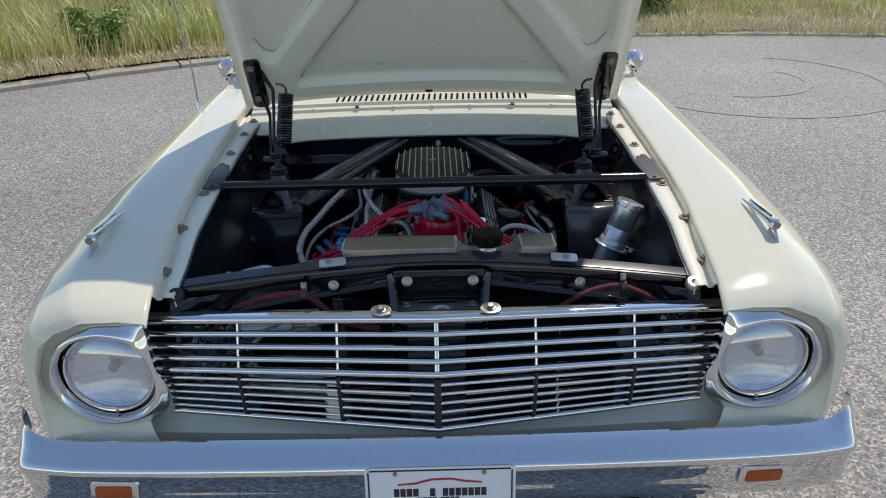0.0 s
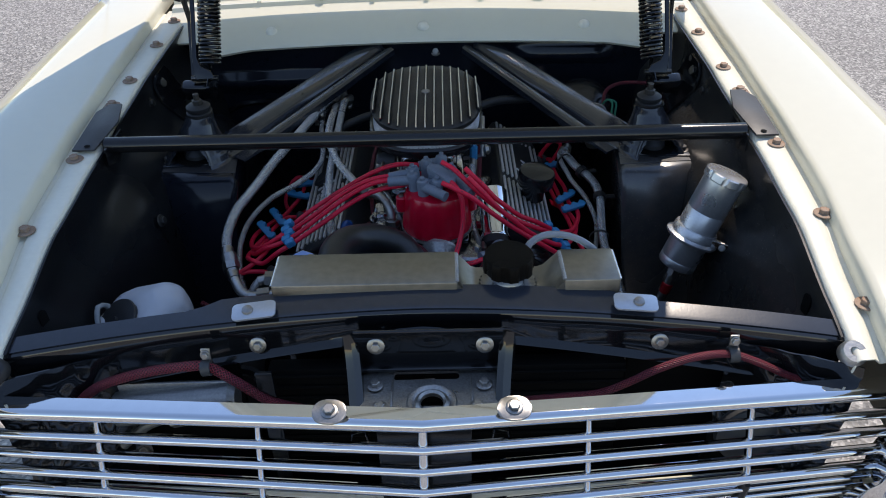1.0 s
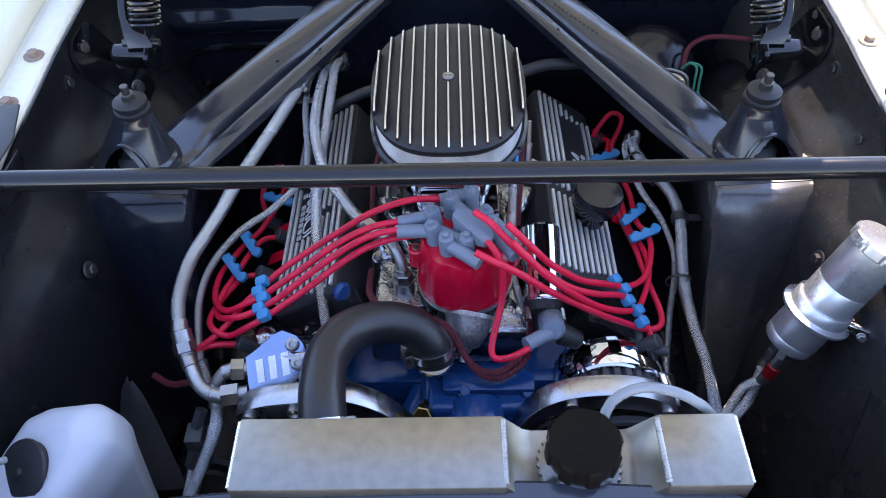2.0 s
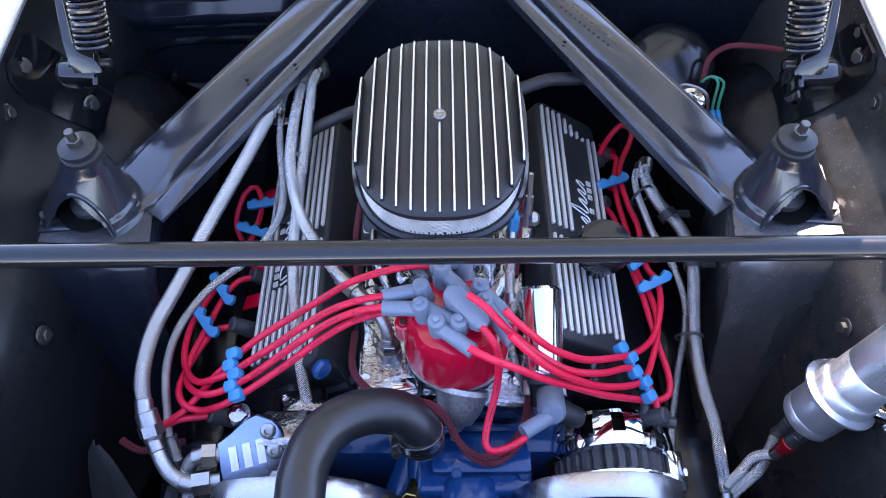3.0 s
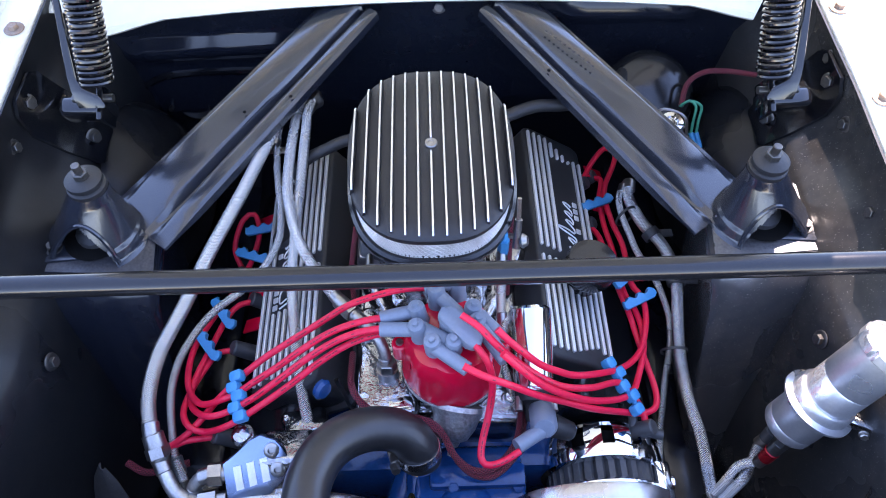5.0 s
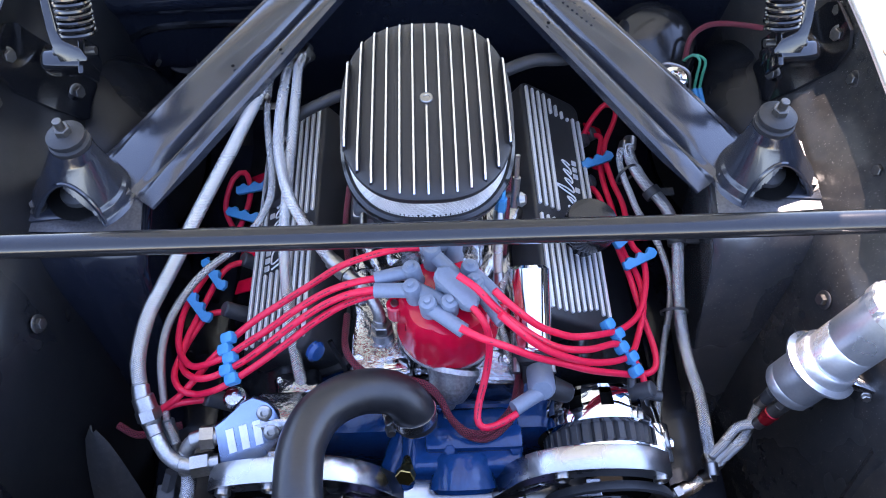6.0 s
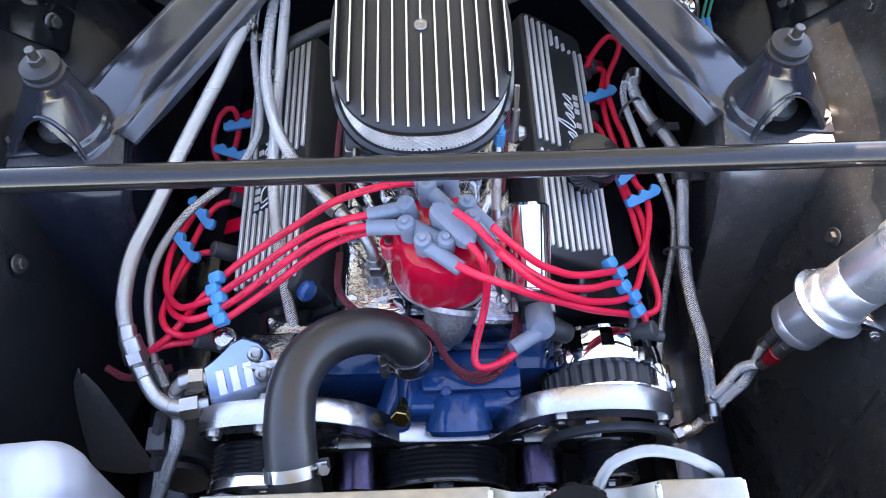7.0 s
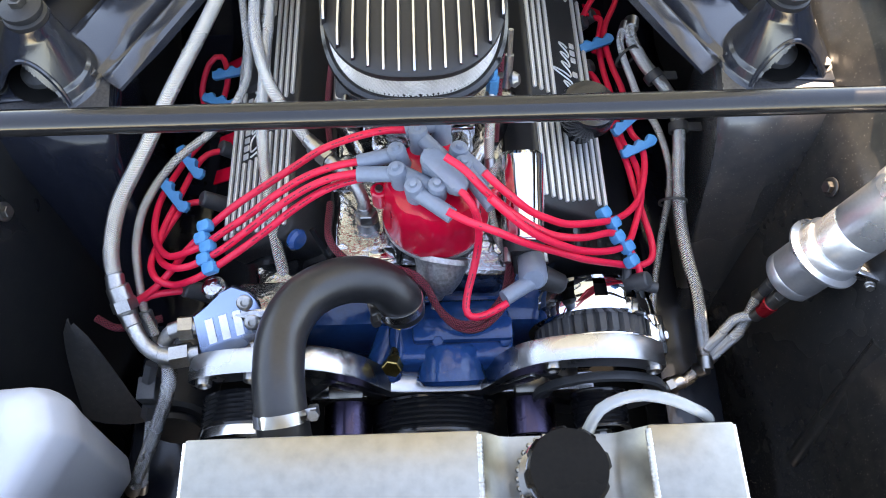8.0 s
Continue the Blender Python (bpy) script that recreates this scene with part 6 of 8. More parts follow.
lead([(-0.005, 1.793, 0.812), (-0.028, 1.791, 0.816), (-0.047, 1.786, 0.820), (-0.073, 1.781, 0.817), (-0.107, 1.776, 0.804), (-0.140, 1.762, 0.791), (-0.175, 1.748, 0.775), (-0.211, 1.735, 0.756), (-0.239, 1.722, 0.739), (-0.251, 1.713, 0.732), (-0.273, 1.699, 0.718), (-0.295, 1.684, 0.698), (-0.313, 1.667, 0.690), (-0.331, 1.656, 0.683), (-0.341, 1.650, 0.680), (-0.322, 1.659, 0.681), (-0.300, 1.664, 0.678), (-0.277, 1.669, 0.670)], "red silicone spark plug lead that doubles back beside the steering pump")
lead([(-0.061, 1.751, 0.817), (-0.092, 1.747, 0.814), (-0.125, 1.741, 0.803), (-0.158, 1.729, 0.788), (-0.194, 1.716, 0.765), (-0.226, 1.705, 0.747), (-0.244, 1.698, 0.737), (-0.266, 1.693, 0.728), (-0.296, 1.697, 0.707), (-0.319, 1.720, 0.689), (-0.330, 1.748, 0.680), (-0.334, 1.786, 0.669), (-0.330, 1.815, 0.662), (-0.321, 1.848, 0.653), (-0.311, 1.876, 0.647), (-0.299, 1.903, 0.640), (-0.286, 1.935, 0.642), (-0.277, 1.968, 0.641), (-0.273, 2.012, 0.642), (-0.283, 2.043, 0.648), (-0.302, 2.036, 0.642), (-0.316, 2.000, 0.615), (-0.300, 1.965, 0.595)])
lead([(-0.061, 1.736, 0.818), (-0.092, 1.734, 0.813), (-0.124, 1.728, 0.800), (-0.158, 1.715, 0.783), (-0.193, 1.698, 0.764), (-0.221, 1.687, 0.746), (-0.241, 1.681, 0.736), (-0.264, 1.674, 0.728), (-0.287, 1.677, 0.718), (-0.313, 1.700, 0.690), (-0.321, 1.722, 0.683), (-0.320, 1.754, 0.675), (-0.313, 1.791, 0.666), (-0.306, 1.821, 0.661), (-0.297, 1.852, 0.657), (-0.284, 1.872, 0.655), (-0.260, 1.885, 0.645)])
lead([(-0.013, 1.732, 0.817), (-0.042, 1.738, 0.805), (-0.074, 1.737, 0.800), (-0.106, 1.729, 0.793), (-0.140, 1.714, 0.780), (-0.173, 1.696, 0.764), (-0.207, 1.679, 0.748), (-0.239, 1.666, 0.732), (-0.261, 1.660, 0.721), (-0.292, 1.666, 0.694), (-0.311, 1.672, 0.697), (-0.325, 1.694, 0.687), (-0.325, 1.716, 0.682), (-0.319, 1.750, 0.671), (-0.308, 1.782, 0.663), (-0.300, 1.794, 0.660), (-0.272, 1.798, 0.660)])
lead([(0.067, 1.711, 0.852), (0.080, 1.702, 0.842), (0.099, 1.693, 0.826), (0.119, 1.690, 0.803), (0.141, 1.691, 0.783), (0.163, 1.695, 0.763), (0.194, 1.706, 0.742), (0.232, 1.729, 0.706), (0.256, 1.748, 0.691), (0.272, 1.769, 0.683), (0.283, 1.796, 0.679), (0.291, 1.829, 0.674), (0.290, 1.857, 0.673), (0.280, 1.882, 0.670), (0.281, 1.950, 0.664), (0.272, 2.000, 0.662), (0.270, 2.060, 0.660), (0.292, 2.112, 0.664), (0.297, 2.134, 0.668), (0.281, 2.142, 0.670), (0.257, 2.118, 0.660), (0.238, 2.085, 0.648)])
lead([(0.071, 1.681, 0.852), (0.093, 1.670, 0.832), (0.116, 1.664, 0.807), (0.145, 1.665, 0.777), (0.184, 1.673, 0.738), (0.226, 1.688, 0.706), (0.248, 1.704, 0.694), (0.261, 1.729, 0.684), (0.275, 1.764, 0.677), (0.281, 1.791, 0.673), (0.282, 1.820, 0.668), (0.277, 1.848, 0.665), (0.269, 1.875, 0.662), (0.268, 1.950, 0.652), (0.262, 2.000, 0.652), (0.262, 2.050, 0.652), (0.270, 2.090, 0.652), (0.254, 2.105, 0.640)])
lead([(0.028, 1.730, 0.854), (0.048, 1.717, 0.847), (0.068, 1.699, 0.835), (0.093, 1.688, 0.813), (0.119, 1.679, 0.793), (0.147, 1.677, 0.771), (0.184, 1.686, 0.746), (0.220, 1.705, 0.718), (0.238, 1.710, 0.696), (0.252, 1.700, 0.680), (0.262, 1.682, 0.672), (0.262, 1.663, 0.668)])
lead([(0.028, 1.669, 0.849), (0.048, 1.660, 0.843), (0.078, 1.656, 0.826), (0.111, 1.657, 0.795), (0.146, 1.662, 0.763), (0.184, 1.665, 0.733), (0.225, 1.674, 0.699), (0.259, 1.682, 0.673), (0.276, 1.688, 0.669), (0.284, 1.701, 0.666), (0.285, 1.725, 0.664), (0.281, 1.755, 0.663), (0.275, 1.796, 0.664), (0.270, 1.835, 0.665), (0.264, 1.864, 0.665), (0.259, 1.930, 0.650), (0.252, 1.980, 0.648), (0.240, 2.010, 0.640)])
lead([(0.042, 1.705, 0.830), (0.053, 1.692, 0.824), (0.061, 1.681, 0.804), (0.062, 1.669, 0.772), (0.057, 1.650, 0.751), (0.050, 1.629, 0.737), (0.047, 1.611, 0.732), (0.052, 1.601, 0.731), (0.064, 1.601, 0.731), (0.078, 1.607, 0.730), (0.093, 1.616, 0.730)], "red coil lead that loops down to the coil", False)


def separator(p, q, n, label, way):
    """A chain of small saddles that holds leads side by side."""
    p, q = Vector(p), Vector(q)
    ob = thing("lead_separator", p, label, "lead separator", "lead separators")
    w = Vector(way).normalized()
    c = (q - p).normalized()
    w = (w - c * w.dot(c)).normalized()
    m = Matrix((w, c, w.cross(c))).transposed().to_4x4()
    outline = [(-0.0065, -0.0068), (0.0065, -0.0068), (0.0085, -0.003), (0.0085, 0.003), (0.0065, 0.0068), (-0.0065, 0.0068), (-0.0085, 0.003), (-0.0085, -0.003)]
    for i in range(n):
        at = p.lerp(q, i / (n - 1)) + w * (0.003 if i % 2 else -0.003)
        part("saddle", prism(outline, 0.0125, Matrix.Translation(at) @ m @ Matrix.Translation((0, 0, -0.0062)), 0.002, 2), M_CLIP, ob)
    part("link", rod(p, q, 0.0035, seg=8), M_CLIP, ob)


separator((-0.249, 1.716, 0.742), (-0.240, 1.666, 0.736), 5, "blue plastic separator on the red leads", (-0.85, -0.42, -0.45))
separator((0.219, 1.733, 0.717), (0.250, 1.680, 0.694), 5, "blue plastic separator on the red leads", (0.80, 0.35, -0.48))


def comb(p, d):
    """A flat toothed strip by the plugs."""
    back = [(-0.026, -0.004), (-0.022, -0.0075), (0.022, -0.0075), (0.028, -0.003)]
    teeth = [(0.027, 0.004), (0.021, 0.009), (0.017, 0.007), (0.0135, 0.001), (0.009, 0.001), (0.0055, 0.008), (0.0005, 0.008), (-0.003, 0.001), (-0.0075, 0.001), (-0.011, 0.008), (-0.016, 0.008), (-0.019, 0.002), (-0.024, 0.006)]
    m = Matrix.Translation(p) @ pose(0, 0, 0, 18, d[1], d[0])
    solo("plug_clip", prism(back + teeth, 0.009, m, 0.0016, 2), M_CLIP, "toothed blue plastic clip on the red leads", "clip", "lead clips")


for p, d in (((-0.312, 1.800, 0.672), (-52, 10)), ((-0.299, 1.852, 0.667), (-55, 10)), ((-0.276, 1.962, 0.649), (-20, 0)), ((-0.268, 2.014, 0.646), (12, 0)), ((0.252, 2.033, 0.664), (20, 0)), ((0.272, 1.888, 0.676), (42, 0)), ((0.282, 1.848, 0.678), (26, 0))):
    comb(p, d)
for s, ys in ((-1, (1.835, 1.89, 2.02)), (1, (1.90, 2.03, 2.10))):
    for y in ys:
        part("gasket_tab", box((s * 0.262, y + 0.01, 0.645), (0.036, 0.022, 0.003), (0, s * 34, 8 * s), bev=0.001), M_RED, eng, "red gasket tab")

# coil
coil = thing("ignition_coil", (0.13, 1.75, 0.71), "chrome ignition coil with a black tower and grey boot", "ignition coil")
ca, cb = Vector((0.121, 1.800, 0.752)), Vector((0.121, 1.706, 0.706))
part("coil_can", lathe([(0.0, 0), (0.022, 0.001), (0.026, 0.005), (0.026, 0.098), (0.0275, 0.100), (0.0275, 0.106), (0.02, 0.108)], ca, cb - ca, 40), M_CHROME, coil)
part("coil_tower", lathe([(0.026, 0.104), (0.024, 0.118), (0.015, 0.124), (0.013, 0.145), (0.0, 0.145)], ca, cb - ca, 28), M_RUBBER, coil)
part("coil_terminal", rod((0.100, 1.694, 0.708), (0.099, 1.676, 0.706), 0.005, seg=8), M_STEEL, coil)
part("coil_terminal", rod((0.142, 1.692, 0.706), (0.143, 1.674, 0.706), 0.005, seg=8), M_STEEL, coil)
part("coil_bracket", join(box((0.121, 1.76, 0.703), (0.07, 0.02, 0.012), (-20, 0, 0), bev=0.003)), M_RED, coil)
part("coil_boot", join(lathe([(0.014, 0), (0.0165, 0.004), (0.0165, 0.046), (0.012, 0.053), (0, 0.054)], (0.128, 1.682, 0.700), (-0.06, -0.62, 0.5), 20), tube([(0.124, 1.644, 0.722), (0.112, 1.636, 0.727), (0.090, 1.622, 0.729)], 0.0092, 14, 0.005)), M_GREY, coil)
part("rubber_cap", join(rod((0.136, 1.660, 0.70), (0.166, 1.652, 0.69), 0.015, 0.012, 18, 0.004)), M_RUBBER, coil)

# radiator hose and clamps
rh = thing("radiator_hose", (-0.13, 1.52, 0.76), "black moulded rubber radiator hose with steel clamps", "hose")
part("hose", tube([(-0.134, 1.462, 0.775), (-0.138, 1.49, 0.790), (-0.142, 1.530, 0.793), (-0.140, 1.572, 0.788), (-0.122, 1.610, 0.778), (-0.088, 1.634, 0.764), (-0.050, 1.640, 0.745), (-0.028, 1.630, 0.722), (-0.024, 1.620, 0.700)], 0.0255, 28, 0.006, 0.010), M_HOSE, rh)


def hose_clamp(p, d, r, parent, side=1):
    part("clamp", lathe([(r, -0.006), (r + 0.0015, -0.006), (r + 0.0015, 0.006), (r, 0.006)], p, d, 36, cap=False), M_MACH, parent, "steel worm clamp")
    fr = aim(p, d)
    part("clamp_screw", join(moved(box((side * (r + 0.004), 0, 0), (0.010, 0.020, 0.013), bev=0.002), fr), moved(rod((side * (r + 0.006), 0.008, 0), (side * (r + 0.006), 0.020, 0), 0.0055, seg=6), fr)), M_STEEL, parent)


hose_clamp((-0.1372, 1.484, 0.787), (-0.1, 0.9, 0.42), 0.0262, rh, -1)
hose_clamp((-0.027, 1.627, 0.714), (-0.1, 0.3, 0.9), 0.0262, rh)
part("outlet_neck", rod((-0.132, 1.446, 0.762), (-0.1355, 1.470, 0.780), 0.023, seg=28), M_ALU, rh)

# power steering pump
ps = thing("steering_pump", (-0.21, 1.62, 0.60), "polished power steering pump with a machined cover plate", "steering pump")
part("pump_body", join(rod((-0.205, 1.66, 0.64), (-0.205, 1.575, 0.62), 0.058, 0.055, 32, 0.006), box((-0.185, 1.63, 0.69), (0.07, 0.06, 0.05), (-30, 0, 0), bev=0.01, seg=3)), M_POLISH, ps, "", 60)
pfr = Matrix.Translation((-0.217, 1.6165, 0.7135)) @ Matrix((Vector((0.980, 0.18, 0.09)).normalized(), Vector((-0.19, 0.77, 0.61)).normalized(), Vector((0.04, -0.62, 0.785)).normalized())).transposed().to_4x4()
cover = part("cover_plate", prism([(-0.043, -0.044), (-0.038, 0.012), (-0.022, 0.016), (-0.004, 0.030), (0.012, 0.034), (0.028, 0.024), (0.034, 0.014), (0.040, -0.004), (0.036, -0.018), (0.008, -0.038), (-0.006, -0.036)], 0.012, pfr @ Matrix.Translation((0, 0, -0.006)), 0.0015), M_BLUISH, ps, "brushed cover plate with an engraved mark")
for u in (-0.026, -0.010, 0.006):
    part("engraved_bar", prism([(u, -0.022), (u + 0.009, -0.022), (u + 0.013, 0.006), (u + 0.004, 0.006)], 0.0012, pfr @ Matrix.Translation((-0.004, 0, 0.0062)) @ pose(0, 0, 0, 0, 0, 4), 0), M_RIB, ps)
for u, v in ((0.022, 0.014), (0.024, -0.010)):
    part("cover_screw", lathe([(0.009, 0.006), (0.009, 0.010), (0.007, 0.0115), (0.004, 0.0115), (0.0035, 0.008), (0, 0.008)], pfr @ Vector((u, v, 0)), pfr.to_3x3() @ Vector((0, 0, 1)), 20), M_STEEL, ps)
part("filler_cap", lathe([(0.012, 0), (0.014, 0.004), (0.014, 0.016), (0.010, 0.020), (0, 0.020)], (-0.238, 1.655, 0.696), (-0.1, -0.1, 1), 24), M_POLISH, ps)
part("pump_casting", crumpled(box((-0.170, 1.672, 0.655), (0.06, 0.05, 0.06), (-25, 0, 10), bev=0.012, seg=3), 0.004, 50), M_POLISH, ps, "", 60)
for p, q in (((-0.253, 1.584, 0.69), (-0.285, 1.58, 0.688)), ((-0.252, 1.611, 0.7), (-0.276, 1.609, 0.702))):
    p, q = Vector(p), Vector(q)
    part("hex_fitting", join(rod(p, p.lerp(q, 0.4), 0.010, seg=16), rod(p.lerp(q, 0.35), q, 0.0145, seg=6)), M_STEEL, ps)

# front bracket and pulleys
fb = thing("pulley_bracket", (0, 1.57, 0.60), "machined aluminium accessory bracket with cut-outs", "bracket")
TOP = [(-0.264, 0.690), (-0.247, 0.706), (-0.22, 0.716), (-0.189, 0.721), (-0.155, 0.727), (-0.125, 0.722), (-0.094, 0.702), (-0.072, 0.676), (-0.048, 0.632), (-0.030, 0.618), (0.053, 0.614), (0.070, 0.628), (0.096, 0.688), (0.123, 0.716), (0.152, 0.727), (0.188, 0.730), (0.226, 0.724), (0.250, 0.710), (0.270, 0.690)]
TOP = [(p.x, p.z) for p in smooth_line([(x, 0, z) for x, z in TOP], 0.008)]
rows = []
for i, (x, z) in enumerate(TOP):
    w = 0.032
    rows.append([(x, 1.550, z - w), (x, 1.550, z - 0.001), (x, 1.552, z), (x, 1.576, z), (x, 1.578, z - 0.001), (x, 1.578, z - w)])
part("bracket_plate", loft(rows, closed=True, caps=True), M_BRKT, fb, "", 35)
for x, z, w, a in ((-0.125, 0.640, 0.10, 30), (-0.085, 0.620, 0.09, -38), (0.10, 0.620, 0.09, 38), (0.15, 0.650, 0.10, -34)):
    part("bracket_web", box((x, 1.564, z), (0.018, 0.024, w), (0, a, 0), bev=0.002), M_BRKT, fb)
for x, w, z in ((-0.1, 0.10, 0.565), (0.14, 0.14, 0.57)):
    part("bracket_foot", box((x, 1.569, z), (w, 0.024, 0.016), bev=0.002), M_BRKT, fb)
for x, z in ((-0.246, 0.690), (0.256, 0.690), (-0.19, 0.704), (0.14, 0.708)):
    part("bracket_bolt", lathe([(0.009, 0), (0.009, 0.006), (0.006, 0.008), (0.004, 0.004), (0, 0.004)], (x, 1.5505, z), (0, -1, 0), 20), M_STEEL, fb)
for x in (-0.098, 0.128):
    part("spacer", box((x, 1.556, 0.600), (0.042, 0.020, 0.022), bev=0.003), M_ALU, fb)


def pulley(name, x, z, r, y0, y1, material, label, groove=True):
    prof = [(r * 0.25, 0), (r, 0), (r, 0.003)]
    m = 6 if groove else 1
    step = (y1 - y0 - 0.006) / (2 * m)
    for i in range(m):
        prof += [(r - 0.0025 * groove, 0.003 + step * (2 * i + 1)), (r, 0.003 + step * (2 * i + 2))]
    prof += [(r, y1 - y0), (r - 0.008, y1 - y0), (r - 0.010, y1 - y0 - 0.008), (r * 0.3, y1 - y0 - 0.010), (r * 0.28, y1 - y0), (0, y1 - y0)]
    ob = thing(name, (x, y1, z), label, "pulley", "accessory pulleys")
    part("sheave", lathe(prof, (x, y1, z), (0, -1, 0), 56), material, ob)
    part("hub_bolt", bolt((x, y0 - 0.0005, z), (0, -1, 0), 0.008, 0.006, 1.5), M_STEEL, ob)
    part("front_rim", lathe([(r - 0.007, 0), (r - 0.002, 0.0015), (r, 0.0015), (r + 0.0008, 0)], (x, y0, z), (0, -1, 0), 56, cap=False), M_STEEL if groove else material, ob)
    return ob



pulley("pulley", 0.008, 0.530, 0.085, 1.505, 1.548, M_SATIN, "large black water pump pulley")
pulley("pulley", -0.205, 0.600, 0.065, 1.508, 1.548, M_SATIN, "black steering pump pulley")
solo("pulley", lathe([(0.066, 0), (0.0665, 0.001), (0.0665, 0.012), (0.060, 0.014), (0.058, 0.002)], (-0.205, 1.508, 0.600), (0, -1, 0), 48, cap=False), M_MACH, "bright rim of the steering pump pulley", "pulley", "accessory pulleys")
pulley("pulley", 0.208, 0.600, 0.034, 1.500, 1.545, M_SATIN, "small black alternator pulley")
solo("pulley", lathe([(0.055, 0), (0.078, 0.0), (0.080, 0.004), (0.080, 0.010), (0.076, 0.012), (0.060, 0.006)], (0.208, 1.549, 0.605), (0, -1, 0), 48, cap=False), M_GREYPL, "dark open pulley ring on the bracket", "pulley", "accessory pulleys")
for x in (-0.098, 0.128):
    pulley("idler_pulley", x, 0.575, 0.030, 1.500, 1.545, M_PURPLE, "dark anodised idler roller", False)

# alternator
alt = thing("alternator", (0.210, 1.64, 0.53), "polished chrome alternator with slotted case", "alternator")
AC = Vector((0.210, 1.583, 0.602))
part("front_case", lathe([(0.03, 0), (0.074, 0.002), (0.077, 0.006), (0.077, 0.014), (0.073, 0.018)], AC, (0, 1, 0), 48), M_CHROME, alt)
rows = []
n = 120
for h in (0.016, 0.042):
    rows.append([(AC.x + (0.0715 - (0.005 if i % 4 == 0 else 0)) * math.cos(2 * math.pi * i / n), AC.y + h, AC.z + (0.0715 - (0.005 if i % 4 == 0 else 0)) * math.sin(2 * math.pi * i / n)) for i in range(n)])
part("stator", loft(rows, closed=True, caps=True), M_GREYPL, alt, "black laminated ring", 20)
case = lathe([(0.073, 0.040), (0.079, 0.043), (0.080, 0.050), (0.080, 0.058), (0.0795, 0.066), (0.078, 0.074), (0.075, 0.082), (0.069, 0.090), (0.058, 0.096), (0.045, 0.099), (0.02, 0.100)], AC, (0, 1, 0), 64, cap=False)
cut = [f for f in case.faces if (lambda m: 0.057 < m.y - AC.y < 0.092 and math.degrees(math.atan2(m.z - AC.z, m.x - AC.x)) % 28.125 < 11.3)(f.calc_center_median())]
bmesh.ops.delete(case, geom=cut, context="FACES")
part("rear_case", thick(case, 0.004), M_CHROME, alt, "chrome slotted rear case")
part("winding", lathe([(0.0, 0.05), (0.062, 0.05), (0.060, 0.082), (0.0, 0.085)], AC, (0, 1, 0), 32), M_DARKVOID, alt)
part("terminal", join(rod((0.262, 1.665, 0.655), (0.286, 1.66, 0.652), 0.007, seg=12), rod((0.248, 1.668, 0.662), (0.250, 1.690, 0.668), 0.006, seg=12)), M_GREYPL, alt)
part("mount_lug", join(box((0.272, 1.60, 0.645), (0.022, 0.05, 0.03), (0, 20, 0), bev=0.004), rod((0.276, 1.60, 0.648), (0.288, 1.60, 0.646), 0.009)), M_CHROME_OLD, alt)

# ---- hoses ----
def hose(name, pts, r, material, label, seg=16):
    ob = thing(name, pts[0], label, "hose", "engine bay hoses")
    part("sleeve" if "braid" in name else "wall", tube(pts, r, seg, 0.006), material, ob)
    for e, q in ((0, 1), (-1, -2)):
        p, d = Vector(pts[e]), (Vector(pts[q]) - Vector(pts[e])).normalized()
        part("ferrule", rod(p - d * 0.002, p + d * 0.016, r * 1.16, seg=18, bev=0.001), M_STEEL if "braid" in name or "elbow" in name else M_RUBBER, ob)
    return ob


def fitting(parent, p, q, r, material, label):
    """A swivel end: sleeve, hexagon, collar."""
    p, q = Vector(p), Vector(q)
    f = part("swivel_end", rod(p, p.lerp(q, 0.45), r * 1.22, r * 1.25, 20, 0.001), material, parent, label)
    part("hexagon", rod(p.lerp(q, 0.42), p.lerp(q, 0.74), r * 1.42, seg=6), material, f)
    part("collar", rod(p.lerp(q, 0.74), q, r * 1.15, r * 1.0, 18, 0.001), material, f)


BIG = [(-0.345, 1.651, 0.724), (-0.352, 1.686, 0.735), (-0.350, 1.717, 0.746), (-0.341, 1.747, 0.759), (-0.328, 1.781, 0.765), (-0.314, 1.816, 0.772), (-0.302, 1.855, 0.778), (-0.290, 1.891, 0.782), (-0.275, 1.933, 0.786), (-0.260, 1.977, 0.789), (-0.247, 2.024, 0.790), (-0.233, 2.075, 0.790), (-0.224, 2.122, 0.785), (-0.213, 2.180, 0.765)]
h = hose("braided_hose", BIG, 0.0090, M_BRAID, "thick braided steel hose sweeping past the tower")
fitting(h, (-0.344, 1.653, 0.726), (-0.333, 1.622, 0.704), 0.0105, M_STEEL, "bare steel swivel hose end")
h = hose("elbow_pipe", [(-0.335, 1.626, 0.708), (-0.325, 1.606, 0.700), (-0.315, 1.592, 0.692), (-0.301, 1.583, 0.688), (-0.284, 1.579, 0.688)], 0.0088, M_CAST, "bent steel pipe elbow into the pump")
h = hose("elbow_pipe", [(-0.301, 1.596, 0.672), (-0.294, 1.602, 0.690), (-0.284, 1.607, 0.700), (-0.272, 1.610, 0.702)], 0.0085, M_CAST, "short bent pipe elbow into the pump")
